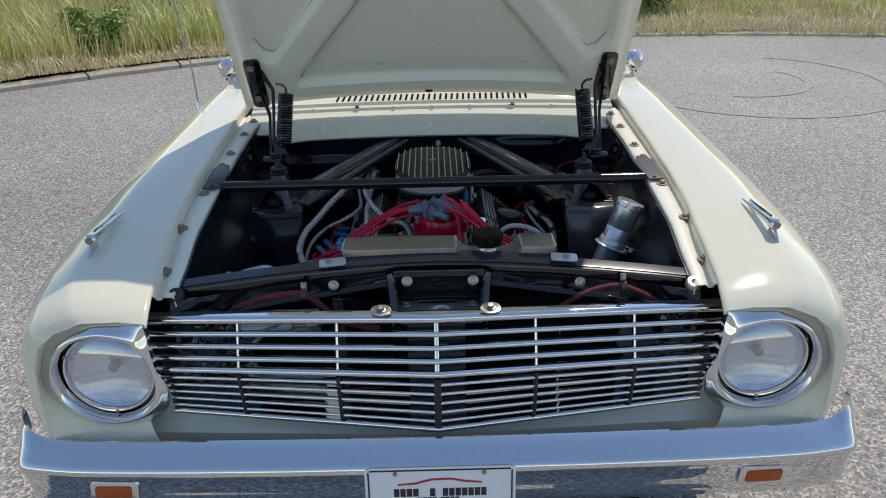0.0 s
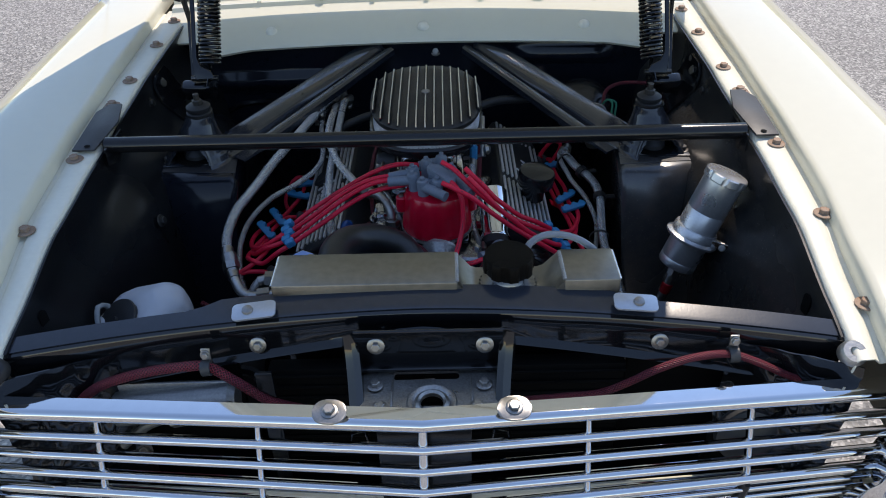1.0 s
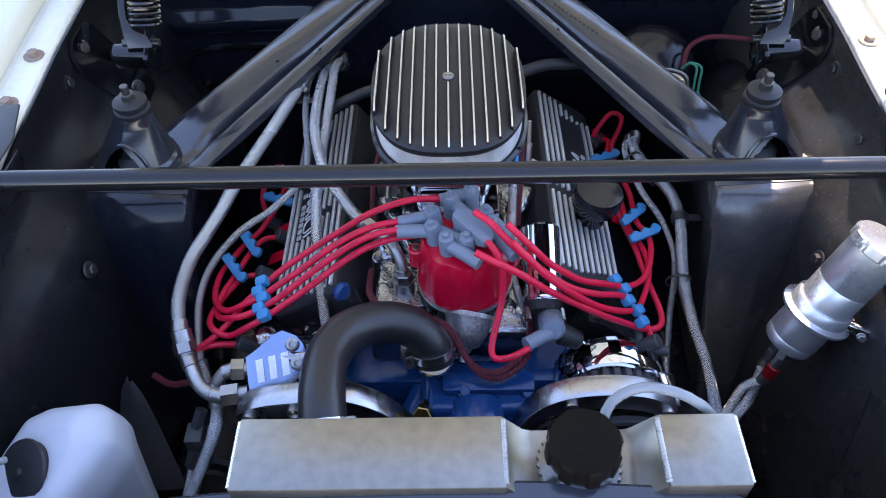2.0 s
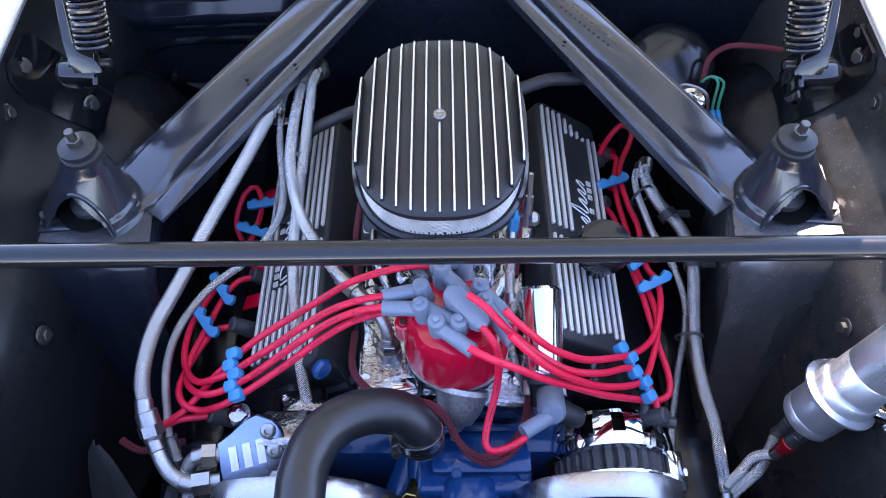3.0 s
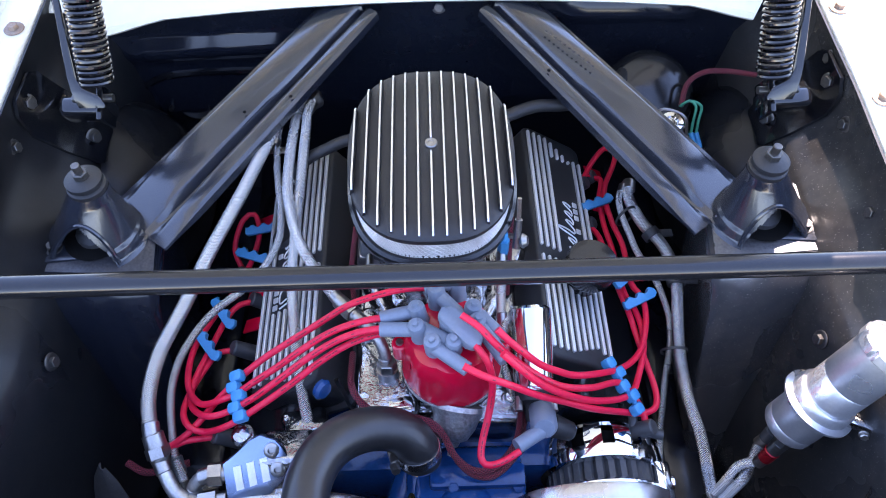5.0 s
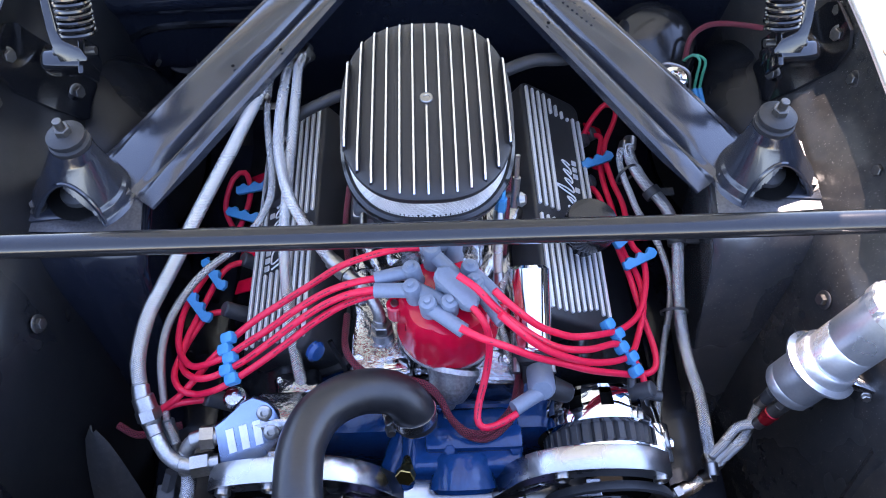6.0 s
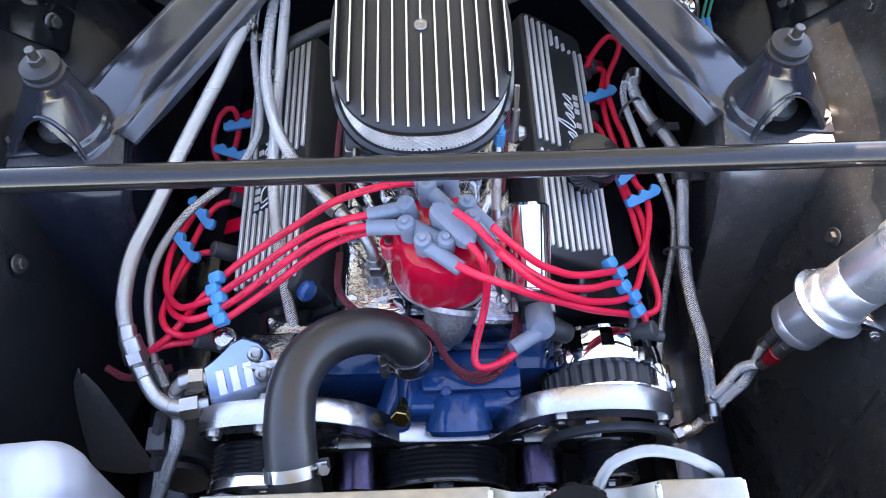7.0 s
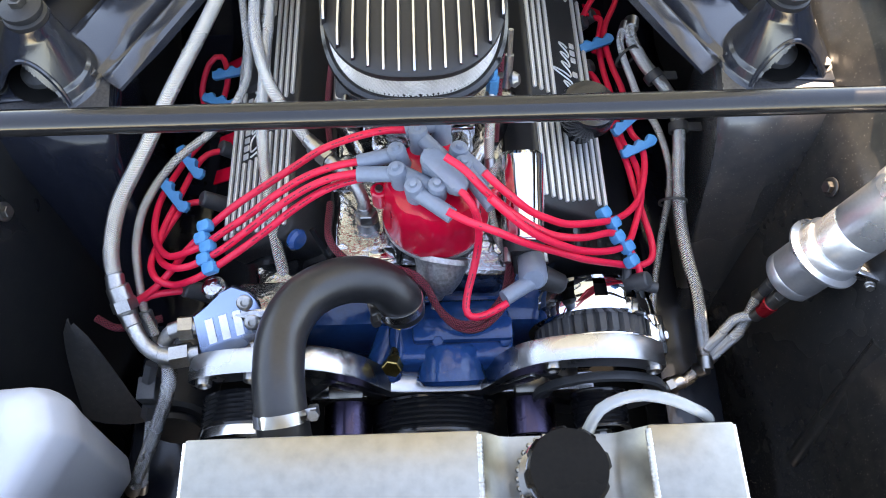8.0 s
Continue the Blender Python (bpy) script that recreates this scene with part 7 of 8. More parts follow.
h = hose("braided_hose", [(-0.317, 1.610, 0.648), (-0.322, 1.628, 0.672), (-0.329, 1.641, 0.674), (-0.334, 1.664, 0.682), (-0.338, 1.689, 0.692), (-0.339, 1.711, 0.703), (-0.336, 1.732, 0.713), (-0.330, 1.751, 0.722), (-0.319, 1.769, 0.732), (-0.306, 1.789, 0.738), (-0.290, 1.807, 0.744), (-0.273, 1.822, 0.747), (-0.255, 1.836, 0.750), (-0.240, 1.853, 0.753), (-0.227, 1.870, 0.755), (-0.218, 1.891, 0.756), (-0.211, 1.916, 0.758), (-0.212, 1.952, 0.760), (-0.219, 1.998, 0.763), (-0.226, 2.046, 0.766), (-0.228, 2.087, 0.767), (-0.228, 2.128, 0.763), (-0.222, 2.190, 0.745)], 0.0052, M_BRAIDF, "thin braided hose beside the thick one")
fitting(h, (-0.329, 1.643, 0.674), (-0.323, 1.619, 0.655), 0.0062, M_GREYPL, "dark swivel hose end")
h = hose("braided_hose", [(-0.153, 1.638, 0.655), (-0.158, 1.651, 0.660), (-0.165, 1.675, 0.676), (-0.171, 1.703, 0.699), (-0.177, 1.738, 0.722), (-0.180, 1.767, 0.739), (-0.184, 1.801, 0.750), (-0.186, 1.829, 0.758), (-0.188, 1.863, 0.763), (-0.187, 1.899, 0.768), (-0.187, 1.941, 0.773), (-0.186, 1.985, 0.776), (-0.185, 2.040, 0.781), (-0.184, 2.094, 0.785), (-0.184, 2.132, 0.785), (-0.180, 2.190, 0.760)], 0.0074, M_BRAID, "braided steel hose running over the valve cover")
h = hose("braided_hose", [(-0.122, 1.810, 0.756), (-0.135, 1.824, 0.760), (-0.149, 1.844, 0.764), (-0.162, 1.862, 0.770), (-0.179, 1.892, 0.778), (-0.192, 1.932, 0.784), (-0.201, 1.978, 0.785), (-0.203, 2.027, 0.785), (-0.203, 2.083, 0.781), (-0.199, 2.139, 0.774), (-0.178, 2.190, 0.745)], 0.0076, M_BRAID, "braided steel hose arching to the manifold")
fitting(h, (-0.126, 1.813, 0.757), (-0.097, 1.782, 0.76), 0.0085, M_STEEL, "bare steel swivel hose end")
h = hose("manifold_elbow", [(-0.101, 1.786, 0.760), (-0.085, 1.770, 0.763), (-0.073, 1.755, 0.757), (-0.066, 1.742, 0.742), (-0.066, 1.735, 0.722)], 0.0075, M_CAST, "bent steel pipe into the manifold")
solo("pipe_nut", join(prism(hexa(0.013), 0.012, aim((-0.0640, 1.7320, 0.722), (0, 0.3, 1)), 0.001, 1), rod((-0.0640, 1.7300, 0.700), (-0.0640, 1.7320, 0.724), 0.014, seg=20)), M_STEEL, "steel pipe nut on the manifold", "hose fitting", "hose fittings")
for k, (p, q) in enumerate((((-0.205, 2.145, 0.790), (-0.190, 2.185, 0.782)), ((-0.188, 2.14, 0.776), (-0.176, 2.18, 0.772)))):
    fitting(h, p, q, 0.0088, M_STEEL, "steel hose end by the bulkhead")
solo("line_clip", join(lathe([(0.010, -0.005), (0.0125, -0.005), (0.0125, 0.005), (0.010, 0.005)], (-0.235, 2.075, 0.775), (0.3, 1, 0), 20, cap=False), box((-0.228, 2.072, 0.762), (0.03, 0.012, 0.003), bev=0.001)), M_STEEL, "steel clip round a braided hose", "clip")
RIGHT = [(0.367, 1.589, 0.545), (0.367, 1.617, 0.552), (0.355, 1.643, 0.592), (0.349, 1.675, 0.612), (0.338, 1.706, 0.632), (0.331, 1.739, 0.650), (0.330, 1.775, 0.661), (0.333, 1.812, 0.671), (0.338, 1.851, 0.680), (0.339, 1.882, 0.688), (0.333, 1.911, 0.697), (0.319, 1.938, 0.703), (0.305, 1.954, 0.708), (0.295, 1.976, 0.712), (0.289, 2.007, 0.712), (0.295, 2.033, 0.712)]
h = hose("braided_hose", RIGHT, 0.0084, M_BRAID, "braided steel hose along the inner fender")
h = hose("braided_hose", [(0.296, 1.628, 0.575), (0.299, 1.651, 0.575), (0.300, 1.683, 0.595), (0.306, 1.716, 0.612), (0.312, 1.749, 0.630), (0.320, 1.777, 0.642), (0.324, 1.797, 0.652), (0.325, 1.825, 0.664), (0.319, 1.855, 0.675), (0.309, 1.879, 0.687), (0.289, 1.912, 0.701), (0.281, 1.941, 0.707), (0.274, 1.972, 0.712), (0.274, 2.001, 0.714), (0.284, 2.027, 0.713)], 0.0047, M_BRAIDF, "thin braided hose beside the inner fender")
h = hose("braided_hose", [(0.367, 1.589, 0.545), (0.359, 1.589, 0.536), (0.344, 1.578, 0.531), (0.324, 1.571, 0.528)], 0.0085, M_BRAID, "short braided hose to the compressor port")
HOSE_A, HOSE_B = [F @ Vector((dx - 0.0045, dy, -0.045)) for dx, dy in ((-0.014, 0.012), (0.010, -0.010))]
DOWN = (F.to_3x3() @ Vector((0, 0, -1))) * 0.020
h = hose("braided_hose", [HOSE_A, HOSE_A + DOWN * 0.6, (0.394, 1.634, 0.602), (0.378, 1.619, 0.570), (0.364, 1.610, 0.542)], 0.0066, M_BRAIDF, "braided hose below the breather can")
h = hose("braided_hose", [HOSE_B, HOSE_B + DOWN * 0.6, (0.402, 1.623, 0.597), (0.386, 1.610, 0.565), (0.373, 1.600, 0.535)], 0.0072, M_BRAID, "braided hose below the breather can")
fitting(h, (0.336, 1.576, 0.531), (0.31, 1.566, 0.528), 0.0085, M_STEEL, "steel hose end by the alternator")
for p, d, r in (((0.339, 1.872, 0.686), (0.05, 1, 0.2), 0.0098), ((0.313, 1.942, 0.704), (-0.6, 1, 0.2), 0.0098)):
    cl = solo("hose_clip", join(lathe([(r, -0.006), (r + 0.003, -0.006), (r + 0.003, 0.006), (r, 0.006)], p, d, 24, cap=False), box((p[0] + 0.020, p[1], p[2] + 0.002), (0.020, 0.012, 0.004), bev=0.001)), M_RUBBER, "rubber-lined steel clip round a hose", "clip", "hose clips")
for p, d in (((0.324, 1.777, 0.657), (0.05, 1, 0.2)), ((0.28, 1.971, 0.711), (-0.6, 1, 0))):
    solo("cable_tie", join(lathe([(0.017, -0.0018), (0.0185, -0.0018), (0.0185, 0.0018), (0.017, 0.0018)], p, d, 24, cap=False)), M_RUBBER, "black cable tie round two hoses", "cable tie", "cable ties")
h = hose("heater_hose", [(0.05, 2.09, 0.765), (0.10, 2.112, 0.772), (0.155, 2.130, 0.780), (0.21, 2.134, 0.780), (0.28, 2.17, 0.775), (0.32, 2.25, 0.75)], 0.0095, M_RUBBER, "black rubber hose behind the air cleaner")
h = hose("breather_hose", [(-0.205, 2.035, 0.745), (-0.186, 2.052, 0.760), (-0.152, 2.064, 0.772), (-0.115, 2.075, 0.778), (-0.06, 2.07, 0.775)], 0.0085, M_RUBBER, "black breather hose into the carburettor")
LOOM = [(-0.110, 1.76, 0.71), (-0.106, 1.70, 0.735), (-0.08, 1.668, 0.738), (-0.043, 1.659, 0.742), (-0.012, 1.656, 0.728), (0.004, 1.646, 0.712), (0.016, 1.626, 0.698), (0.036, 1.610, 0.690), (0.060, 1.608, 0.692), (0.085, 1.628, 0.694), (0.098, 1.655, 0.690), (0.105, 1.70, 0.69)]
solo("wiring_loom", tube(LOOM, 0.0044, 10, 0.006, 0.05), M_LOOM, "red and black sleeved wiring loom round the distributor", "wiring loom", "wiring looms")
solo("wiring_loom", tube([(Vector(p) + Vector((0.004, -0.006, -0.004))) for p in LOOM[3:]], 0.0038, 10, 0.006, 0.05), M_LOOM, "thin red and black sleeved wiring loom", "wiring loom", "wiring looms")
solo("wiring_loom", tube([(0.095, 1.85, 0.70), (0.10, 1.90, 0.755), (0.102, 1.93, 0.79), (0.10, 1.98, 0.79)], 0.006, 10, 0.006, 0.05), M_LOOM, "red and black sleeved loom beside the carburettor", "wiring loom", "wiring looms")
solo("wiring_loom", tube([(-0.105, 1.80, 0.70), (-0.112, 1.86, 0.74), (-0.108, 1.91, 0.76), (-0.10, 1.97, 0.77)], 0.004, 10, 0.006, 0.05), M_LOOM, "thin red and black sleeved loom beside the carburettor", "wiring loom", "wiring looms")
solo("wiring_loom", tube([(-0.415, 1.66, 0.612), (-0.39, 1.648, 0.606), (-0.365, 1.655, 0.60), (-0.34, 1.665, 0.59)], 0.005, 10, 0.006, 0.05), M_LOOM, "red and black sleeved loom low beside the pump", "wiring loom", "wiring looms")
h = hose("braided_hose", [(0.100, 1.80, 0.735), (0.086, 1.775, 0.745), (0.082, 1.74, 0.725), (0.092, 1.705, 0.700), (0.105, 1.67, 0.68)], 0.0052, M_BRAIDF, "thin braided fuel line beside the distributor")
h = hose("braided_hose", [(0.086, 1.86, 0.785), (0.085, 1.835, 0.775), (0.083, 1.805, 0.755), (0.084, 1.78, 0.74)], 0.006, M_BRAID, "braided fuel line below the carburettor")
solo("vacuum_cap", join(lathe([(0.005, -0.01), (0.012, -0.005), (0.013, 0.0), (0.010, 0.004), (0, 0.005)], (-0.139, 1.692, 0.750), (0.75, -0.6, 0.2), 24)), M_BLUE, "blue round cap on the valve cover front", "cap")
solo("dipstick_tube", tube([(-0.125, 1.71, 0.74), (-0.11, 1.69, 0.70), (-0.106, 1.68, 0.66), (-0.108, 1.67, 0.60)], 0.0035, 8), M_SATIN, "thin black tube beside the manifold", "tube")

# low hose, block and drier beside the pump
h = hose("braided_hose", [(-0.300, 1.592, 0.670), (-0.299, 1.572, 0.652), (-0.310, 1.555, 0.622), (-0.328, 1.540, 0.585), (-0.355, 1.513, 0.535), (-0.396, 1.470, 0.465)], 0.0088, M_BRAID, "braided hose dropping beside the radiator")
h = hose("braided_hose", [(-0.333, 1.560, 0.605), (-0.342, 1.545, 0.580), (-0.360, 1.516, 0.530), (-0.385, 1.47, 0.46)], 0.0060, M_BRAIDF, "thin braided hose dropping beside the radiator")
solo("valve_block", join(box((-0.334, 1.563, 0.612), (0.022, 0.028, 0.032), bev=0.002), rod((-0.333, 1.572, 0.625), (-0.325, 1.588, 0.642), 0.0085, seg=6), rod((-0.336, 1.553, 0.600), (-0.345, 1.542, 0.578), 0.010, seg=6)), M_GREYPL, "small black valve block on a hose", "valve block")
solo("steering_box", join(rod((-0.335, 1.63, 0.47), (-0.335, 1.55, 0.50), 0.045, seg=28, bev=0.005), lathe([(0.03, 0), (0.034, 0.004), (0.034, 0.012), (0, 0.016)], (-0.335, 1.55, 0.50), (0, -1, 0.3), 28)), M_RUBBER, "round black housing low beside the pump", "housing")

rows = []
for i in range(9):
    t = i / 8
    rows.append([(-0.452 + 0.030 * t - w * (0.006 + 0.050 * t ** 0.6), lerp(1.655, 1.560, t) + 0.010 * w * w, lerp(0.60, 0.46, t)) for w in (1.0, 0.5, 0.0, -0.35, -0.6)])
solo("splash_plate", thick(loft(rows), 0.002), M_SPLASH, "dusty grey splash plate low on the inner fender", "splash plate")

# brake parts by the bulkhead
bb = thing("brake_booster", (0.35, 2.20, 0.68), "black brake servo and master cylinder by the bulkhead", "brake servo")
part("booster", lathe([(0.0, -0.05), (0.050, -0.05), (0.066, -0.03), (0.0715, 0.0), (0.073, 0.004), (0.069, 0.008), (0.067, 0.016), (0.061, 0.024), (0.058, 0.025), (0.044, 0.034), (0.02, 0.038), (0, 0.038)], (0.352, 2.205, 0.725), (0, -0.55, 0.80), 44), M_SATIN, bb, "black pressed servo drum")
part("master_cylinder", join(rod((0.362, 2.15, 0.715), (0.366, 2.085, 0.69), 0.024, 0.020, 24, 0.004), box((0.368, 2.115, 0.725), (0.034, 0.05, 0.03), bev=0.008)), M_CAST, bb)
part("reservoir_lid", lathe([(0.019, 0), (0.021, 0.003), (0.021, 0.010), (0.017, 0.014), (0.010, 0.0145), (0.008, 0.011), (0, 0.011)], (0.366, 2.118, 0.742), (0.1, -0.15, 1), 26), M_CHROME_OLD, bb, "bright metal reservoir lid")
part("bail_wire", tube([(0.345, 2.13, 0.735), (0.347, 2.13, 0.764), (0.362, 2.127, 0.769), (0.384, 2.115, 0.764), (0.392, 2.105, 0.735)], 0.0022, 8, 0.004), M_STEEL, bb)
for dx in (0, 0.008):
    solo("brake_light_wire", tube([(0.386, 2.148, 0.755), (0.396, 2.146, 0.768), (0.406 + dx, 2.138, 0.764), (0.404 + dx, 2.126, 0.745), (0.402 + dx, 2.113, 0.722)], 0.0022, 8, 0.006), M_GREEN, "green insulated wire by the brake servo", "wire", "green wires")
    solo("crimp_connector", rod((0.4025 + dx, 2.117, 0.728), (0.409 + dx, 2.100, 0.712), 0.004, seg=10), M_CLIP, "blue crimp connector on a green wire", "connector", "crimp connectors")
solo("wiring_loom", tube([(0.388, 2.150, 0.752), (0.398, 2.176, 0.775), (0.425, 2.190, 0.785), (0.46, 2.185, 0.79), (0.50, 2.175, 0.79)], 0.0042, 10, 0.006, 0.05), M_LOOM, "red and black sleeved loom along the bulkhead", "wiring loom", "wiring looms")

# looms in front of the radiator support, and what shows through the grille
for s, pts in ((-1, [(-0.470, 1.283, 0.735), (-0.457, 1.284, 0.752), (-0.430, 1.285, 0.778), (-0.397, 1.285, 0.796), (-0.349, 1.286, 0.810), (-0.298, 1.288, 0.816), (-0.272, 1.290, 0.812), (-0.239, 1.287, 0.786), (-0.201, 1.285, 0.753), (-0.159, 1.284, 0.737), (-0.12, 1.284, 0.73)]), (1, [(0.13, 1.285, 0.745), (0.184, 1.285, 0.750), (0.228, 1.285, 0.755), (0.263, 1.285, 0.773), (0.296, 1.285, 0.795), (0.336, 1.286, 0.813), (0.384, 1.288, 0.818), (0.423, 1.286, 0.805), (0.473, 1.285, 0.778), (0.508, 1.285, 0.769)])):
    solo("wiring_loom", tube(pts, 0.0066 if s < 0 else 0.0050, 12, 0.008, 0.03), M_LOOM, "red braided wiring loom clipped to the radiator support", "wiring loom", "wiring looms")
for x, z in ((-0.274, 0.812), (0.392, 0.816)):
    lc = thing("loom_clip", (x, 1.289, z), "steel and rubber P-clip holding the red loom", "clip", "loom clips")
    part("band", lathe([(0.0075, -0.006), (0.0105, -0.006), (0.0105, 0.006), (0.0075, 0.006)], (x, 1.289, z), (1, 0, 0.1), 24, cap=False), M_GREYPL, lc)
    part("tongue", box((x, 1.296, z + 0.014), (0.012, 0.003, 0.022), (-10, 0, 0), bev=0.001), M_STEEL, lc)
    part("screw", bolt((x, 1.294, z + 0.018), (0, -1, 0.2), 0.005, 0.004, 1.3), M_STEEL, lc)
dr = thing("receiver_drier", (-0.34, 1.27, 0.62), "silver condenser bottle and pipe behind the grille", "drier bottle")
part("bottle", join(rod((-0.42, 1.300, 0.728), (-0.25, 1.303, 0.742), 0.024, seg=28, bev=0.008), box((-0.33, 1.312, 0.735), (0.16, 0.006, 0.06), bev=0.002)), M_CAST, dr)
part("pipe", tube([(-0.40, 1.262, 0.70), (-0.355, 1.262, 0.740), (-0.31, 1.262, 0.752), (-0.22, 1.262, 0.764)], 0.0065, 12), M_ALU, dr)
part("hex_fitting", rod((-0.325, 1.262, 0.749), (-0.298, 1.262, 0.755), 0.0125, seg=6), M_STEEL, dr)
part("hex_fitting", rod((-0.268, 1.262, 0.758), (-0.245, 1.262, 0.762), 0.0125, seg=6), M_STEEL, dr)
solo("support_strut", join(box((-0.205, 1.29, 0.66), (0.022, 0.006, 0.28), bev=0.001), *[lathe([(0.004, 0), (0, 0.0008)], (-0.205, 1.2865, 0.56 + 0.03 * i), (0, -1, 0), 10) for i in range(8)]), M_SATIN, "black perforated steel strut behind the grille", "strut")
solo("horn", join(lathe([(0.0, 0), (0.035, 0.002), (0.04, 0.008), (0.04, 0.02), (0.02, 0.03), (0.0, 0.032)], (0.42, 1.27, 0.70), (0, -1, 0.2), 28)), M_GREYPL, "round black horn behind the grille", "horn")
cond = thing("condenser", (0.02, 1.33, 0.45), "black finned condenser behind the grille", "condenser")
part("core", box((0.03, 1.335, 0.62), (0.48, 0.022, 0.30), bev=0.002), M_CORE, cond)
for i in range(15):
    part("tube", rod((-0.21, 1.322, 0.48 + 0.02 * i), (0.27, 1.322, 0.48 + 0.02 * i), 0.003, seg=6), M_CORE, cond)

# ---- ground, kerb and verge ----
KC, KR = Vector((2.5, -1.0, 0)), 10.2


def asphalt():
    m = bpy.data.materials.new("weathered_asphalt")
    m.use_nodes = True
    n, l = m.node_tree.nodes, m.node_tree.links
    b = n["Principled BSDF"]
    tc = n.new("ShaderNodeTexCoord")
    vo, ns, big = n.new("ShaderNodeTexVoronoi"), n.new("ShaderNodeTexNoise"), n.new("ShaderNodeTexNoise")
    vo.inputs["Scale"].default_value, ns.inputs["Scale"].default_value, big.inputs["Scale"].default_value = 115, 260, 0.5
    big.inputs["Detail"].default_value = 6
    for t in (vo, ns, big):
        l.new(tc.outputs["Object"], t.inputs["Vector"])
    r1 = n.new("ShaderNodeValToRGB")
    r1.color_ramp.elements[0].color, r1.color_ramp.elements[1].color = (0.095, 0.089, 0.082, 1), (0.62, 0.58, 0.53, 1)
    r1.color_ramp.elements.new(0.55).color = (0.272, 0.255, 0.235, 1)
    l.new(vo.outputs["Color"], r1.inputs[0])
    mix = n.new("ShaderNodeMix")
    mix.data_type, mix.blend_type = "RGBA", "MULTIPLY"
    mix.inputs["Factor"].default_value = 1.0
    r2 = n.new("ShaderNodeMapRange")
    r2.inputs["From Min"].default_value, r2.inputs["From Max"].default_value, r2.inputs["To Min"].default_value, r2.inputs["To Max"].default_value = 0.3, 0.7, 0.82, 1.12
    l.new(big.outputs["Fac"], r2.inputs[0])
    l.new(r1.outputs[0], mix.inputs["A"])
    l.new(r2.outputs[0], mix.inputs["B"])
    l.new(mix.outputs["Result"], b.inputs["Base Color"])
    b.inputs["Roughness"].default_value = 0.66
    bp = n.new("ShaderNodeBump")
    bp.inputs["Strength"].default_value, bp.inputs["Distance"].default_value = 0.6, 0.004
    l.new(vo.outputs["Distance"], bp.inputs["Height"])
    l.new(bp.outputs[0], b.inputs["Normal"])
    return m


M_ASPHALT = asphalt()
M_TYRE = mat("tyre_mark", (0.235, 0.22, 0.205), 0.66, var=0.4, scale=60, col2=(0.34, 0.32, 0.295))
M_KERB = mat("kerb_concrete", (0.50, 0.44, 0.35), 0.9, var=0.35, scale=30, bump=0.4, bscale=120)
M_DIRT = mat("dry_verge_soil", (0.42, 0.34, 0.22), 0.95, var=0.4, scale=10, bump=0.6, bscale=60, col2=(0.13, 0.12, 0.05))
M_GRASSG = mat("green_grass", (0.42, 0.52, 0.10), 0.6, var=0.5, scale=3, col2=(0.66, 0.62, 0.22))
M_GRASSD = mat("dry_grass", (0.82, 0.71, 0.46), 0.7, var=0.4, scale=5, col2=(0.62, 0.52, 0.28))
M_LEAF = mat("shrub_leaf", (0.14, 0.26, 0.05), 0.5, var=0.5, scale=8, col2=(0.28, 0.36, 0.09))

bm = bmesh.new()
rings = []
for r in (0.5, 2, 5, 9, 15, 30, 80, 300, 2500):
    rings.append([(r * math.cos(2 * math.pi * i / 64), r * math.sin(2 * math.pi * i / 64) + 1, 0) for i in range(64)])
bm = loft(rings, closed=True)
bm.faces.new([v for v in bm.verts if (v.co - Vector((0, 1, 0))).length < 0.6])
solo("ground", bm, M_ASPHALT, "sunlit weathered grey asphalt turning circle", "asphalt", kind="structure")


def on_kerb(a, r, z):
    return (KC.x + (KR + r) * math.sin(radians(a)), KC.y + (KR + r) * math.cos(radians(a)), z)


A0, A1 = -80, 75
kerb = thing("kerb", on_kerb(0, 0.1, 0), "low crumbling concrete kerb round the asphalt", "kerb", kind="structure")
for i in range(31):
    a, b = A0 + 5 * i + 0.06, A0 + 5 * i + 4.94
    rows = []
    for k in range(5):
        t = lerp(a, b, k / 4)
        h = (0.050 if t < -8 else 0.022) + 0.012 * noise.noise(Vector((t * 0.7, 3, 1)))
        rows.append([on_kerb(t, 0.0, -0.02), on_kerb(t, 0.01, h * 0.7), on_kerb(t, 0.03, h), on_kerb(t, 0.16, h * 1.08), on_kerb(t, 0.18, h * 0.9), on_kerb(t, 0.18, -0.02)])
    part("kerb_stone", loft(rows, closed=True, caps=True), M_KERB, kerb)


def verge_z(r, a):
    return (0.075 if a < -8 else 0.02) + 0.035 * max(0, r - 0.6) * (1 if a < 0 else 0.5) + 0.04 * noise.noise(Vector((r, a * 0.2, 0)))


rows = []
for r in (0.17, 0.5, 1, 2, 3.5, 5, 7, 10, 20, 60, 400):
    rows.append([on_kerb(lerp(A0, A1, i / 80), r, verge_z(min(r, 8), lerp(A0, A1, i / 80))) for i in range(81)])
solo("verge", loft(rows), M_DIRT, "dry soil verge behind the kerb", "verge", kind="structure")


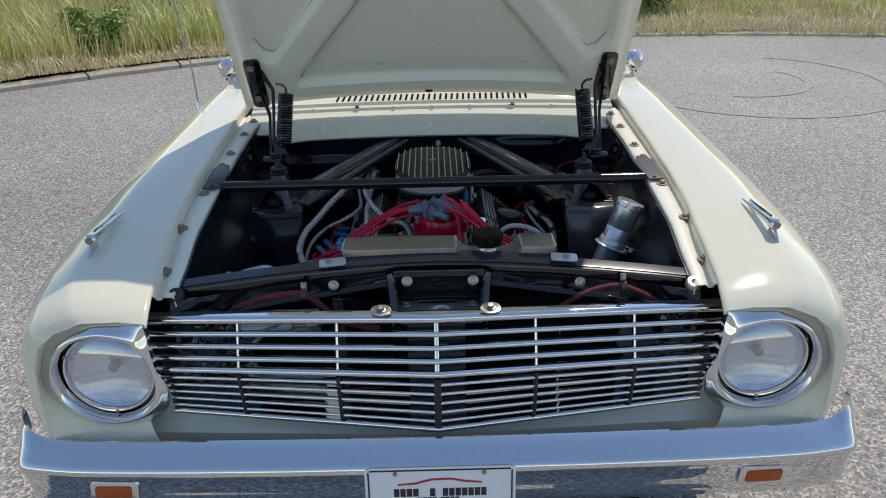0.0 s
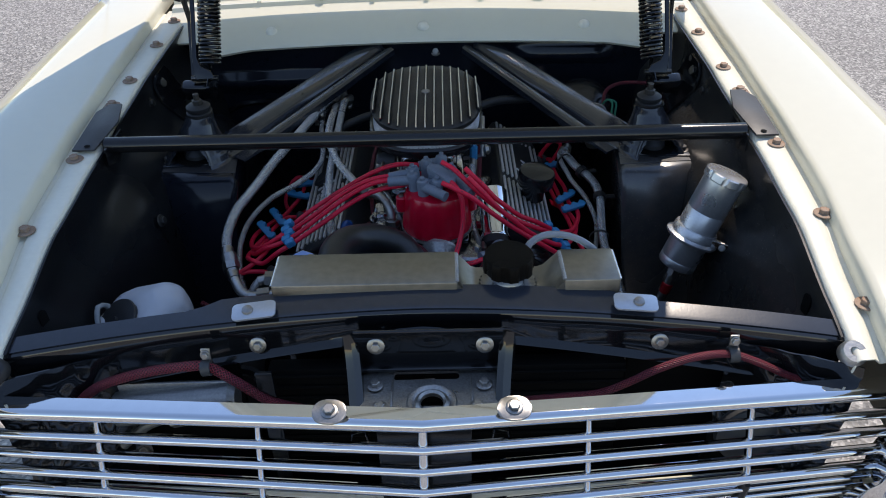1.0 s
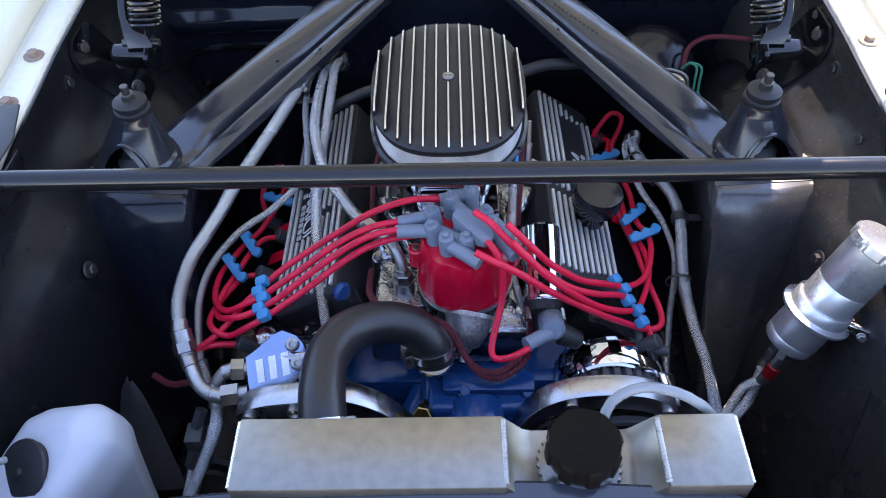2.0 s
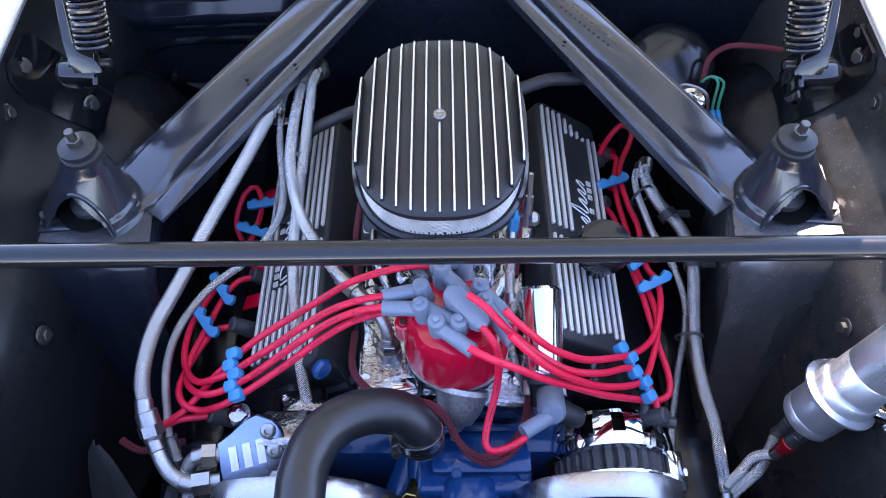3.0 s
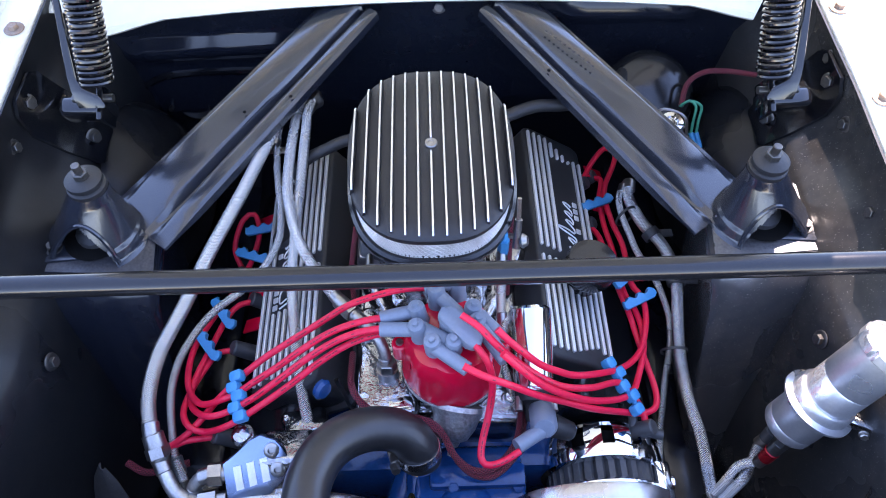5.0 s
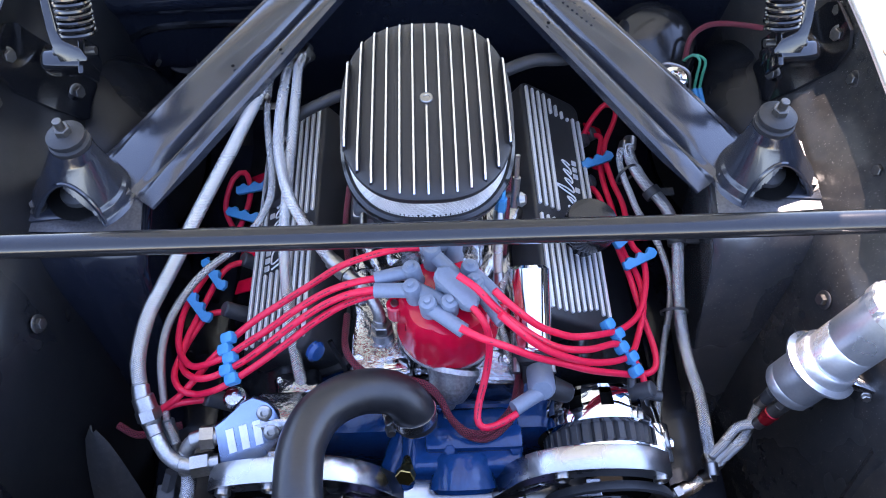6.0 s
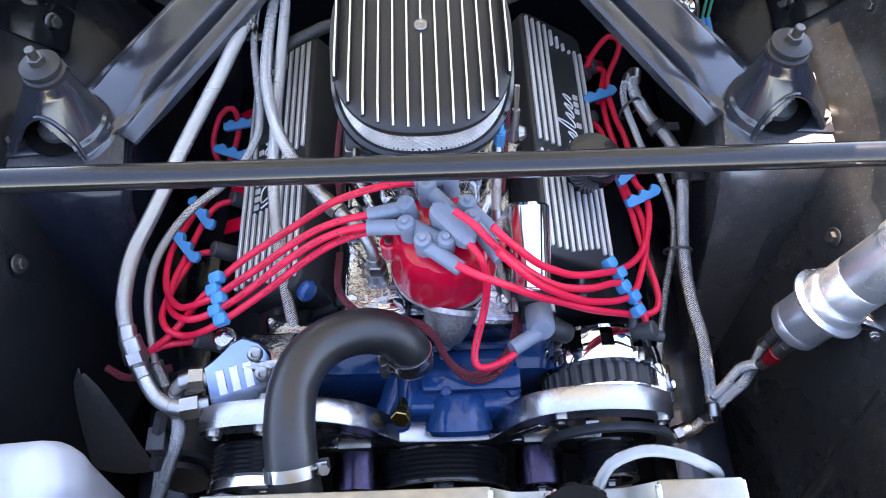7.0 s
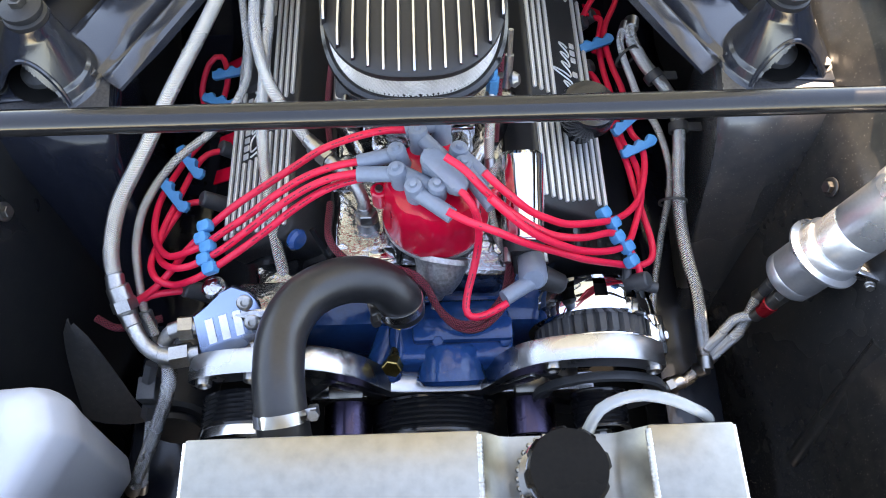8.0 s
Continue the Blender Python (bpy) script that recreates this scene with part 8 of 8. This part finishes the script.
def blades(n, pick, h0, h1, w, material, label, name="grass", lean=0.75):
    vs, fs = [], []
    for _ in range(n):
        a, r = pick()
        p = Vector(on_kerb(a, r, verge_z(min(r, 8), a)))
        h = random.uniform(h0, h1) * (0.7 + 0.6 * noise.noise(Vector((a * 0.4, r * 1.3, 2))) )
        az = random.uniform(0, 6.28)
        ln = random.uniform(0, lean) * h
        d = Vector((math.cos(az), math.sin(az), 0))
        sd_ = Vector((-d.y, d.x, 0)) * w * random.uniform(0.6, 1.3)
        m = p + d * ln * 0.35 + Vector((0, 0, h * 0.6))
        t = p + d * ln + Vector((0, 0, h))
        k = len(vs)
        vs += [p - sd_, p + sd_, m + sd_ * 0.7, m - sd_ * 0.7, t]
        fs += [(k, k + 1, k + 2, k + 3), (k + 3, k + 2, k + 4)]
    me = bpy.data.meshes.new(name)
    me.from_pydata(vs, [], fs)
    me.materials.append(material)
    tagged(new(name, me), label, "grass", kind="stuff")


U = random.uniform
blades(26000, lambda: (U(-62, -8), 0.5 + 7 * random.random() ** 1.3), 0.20, 0.70, 0.009, M_GRASSG, "tall green weeds and grass on the verge")
blades(22000, lambda: (U(-62, -8), 0.3 + 6 * random.random()), 0.25, 0.85, 0.005, M_GRASSD, "dry straw among the tall weeds")
blades(9000, lambda: (U(-62, -10), 0.10 + 0.5 * random.random()), 0.04, 0.18, 0.006, M_GRASSD, "short dry grass along the kerb", lean=1.4)
blades(15000, lambda: (U(-6, 40), -0.05 + 2.6 * random.random() ** 1.2), 0.05, 0.24, 0.006, M_GRASSD, "dry brown grass behind the kerb", lean=1.0)
blades(16000, lambda: (U(-6, 40), 1.2 + 6 * random.random()), 0.08, 0.30, 0.006, M_GRASSG, "short green grass further back")


def shrub(a, r, h, w, label):
    p = Vector(on_kerb(a, r, verge_z(min(r, 8), a)))
    b = thing("shrub", p, label, "shrub", "verge shrubs")
    stems = []
    tips = []
    for k in range(9):
        az = 2 * math.pi * k / 9 + U(-0.3, 0.3)
        q = p + Vector((math.cos(az) * w * U(0.3, 0.9), math.sin(az) * w * U(0.3, 0.9), h * U(0.55, 1.0)))
        stems.append(tube([p + Vector((0, 0, -0.03)), p.lerp(q, 0.5) + Vector((0, 0, 0.1 * h)), q], 0.008, 5, 0.1))
        tips += [p.lerp(q, t) for t in (0.4, 0.6, 0.8, 0.95, 1.05)]
    part("stems", join(*stems), M_RUST, b)
    vs, fs = [], []
    for c in tips:
        for _ in range(60):
            o = c + Vector((random.gauss(0, 1), random.gauss(0, 1), random.gauss(0, 0.8))) * 0.13 * h
            d1 = Vector((U(-1, 1), U(-1, 1), U(-0.6, 0.9))).normalized() * 0.045 * (0.6 + h * 0.4)
            d2 = d1.cross(Vector((U(-1, 1), U(-1, 1), U(-1, 1)))).normalized() * 0.016
            k = len(vs)
            vs += [o - d1, o + d2, o + d1, o - d2]
            fs.append((k, k + 1, k + 2, k + 3))
    me = bpy.data.meshes.new("leaves")
    me.from_pydata(vs, [], fs)
    me.materials.append(M_LEAF)
    o = new("leaves", me)
    o.parent = b
    o.matrix_parent_inverse = Matrix.Translation(-WORLD_AT[b])


for a, r, h, w in ((-47, 1.0, 0.35, 0.4), (-33, 0.8, 0.40, 0.4), (-40, 2.5, 0.6, 0.6), (-28, 3, 0.7, 0.7), (-20, 3, 0.8, 0.8), (1, 1.6, 0.9, 0.7), (3, 1.9, 0.8, 0.7), (8, 3.6, 0.9, 0.8)):
    shrub(a, r, h, w, "leafy green shrub in the tall grass")
for a, r, h, w in ((12, 6.2, 0.9, 0.9), (16, 5.8, 0.8, 0.8), (21, 5.4, 0.9, 0.9), (26, 5.6, 1.0, 1.0), (31, 5.2, 1.0, 1.0), (10, 9, 1.6, 1.3), (18, 9, 1.8, 1.4), (28, 9, 1.8, 1.4)):
    shrub(a, r, h, w, "dark leafy shrub at the back of the verge")

# curved tyre marks on the asphalt
for cx, cy, r, a0, a1, w in ((2.75, 6.75, 0.62, 250, 395, 0.034), (3.05, 6.80, 1.02, -40, 70, 0.045), (2.90, 6.75, 1.30, 190, 320, 0.030)):
    rows = []
    for i in range(61):
        a = radians(lerp(a0, a1, i / 60))
        k = w * (0.25 + 0.75 * math.sin(math.pi * i / 60)) * (1 + 0.4 * noise.noise(Vector((i * 0.3, cx, r))))
        q = r * (1 + 0.04 * noise.noise(Vector((i * 0.05, cy, r * 9))))
        rows.append([(cx + (q - k) * math.cos(a), cy + (q - k) * math.sin(a), 0.004), (cx + (q + k) * math.cos(a), cy + (q + k) * math.sin(a), 0.004)])
    solo("tyre_mark", loft(rows), M_TYRE, "faint curved tyre mark on the asphalt", "tyre mark", "tyre marks", kind="structure")
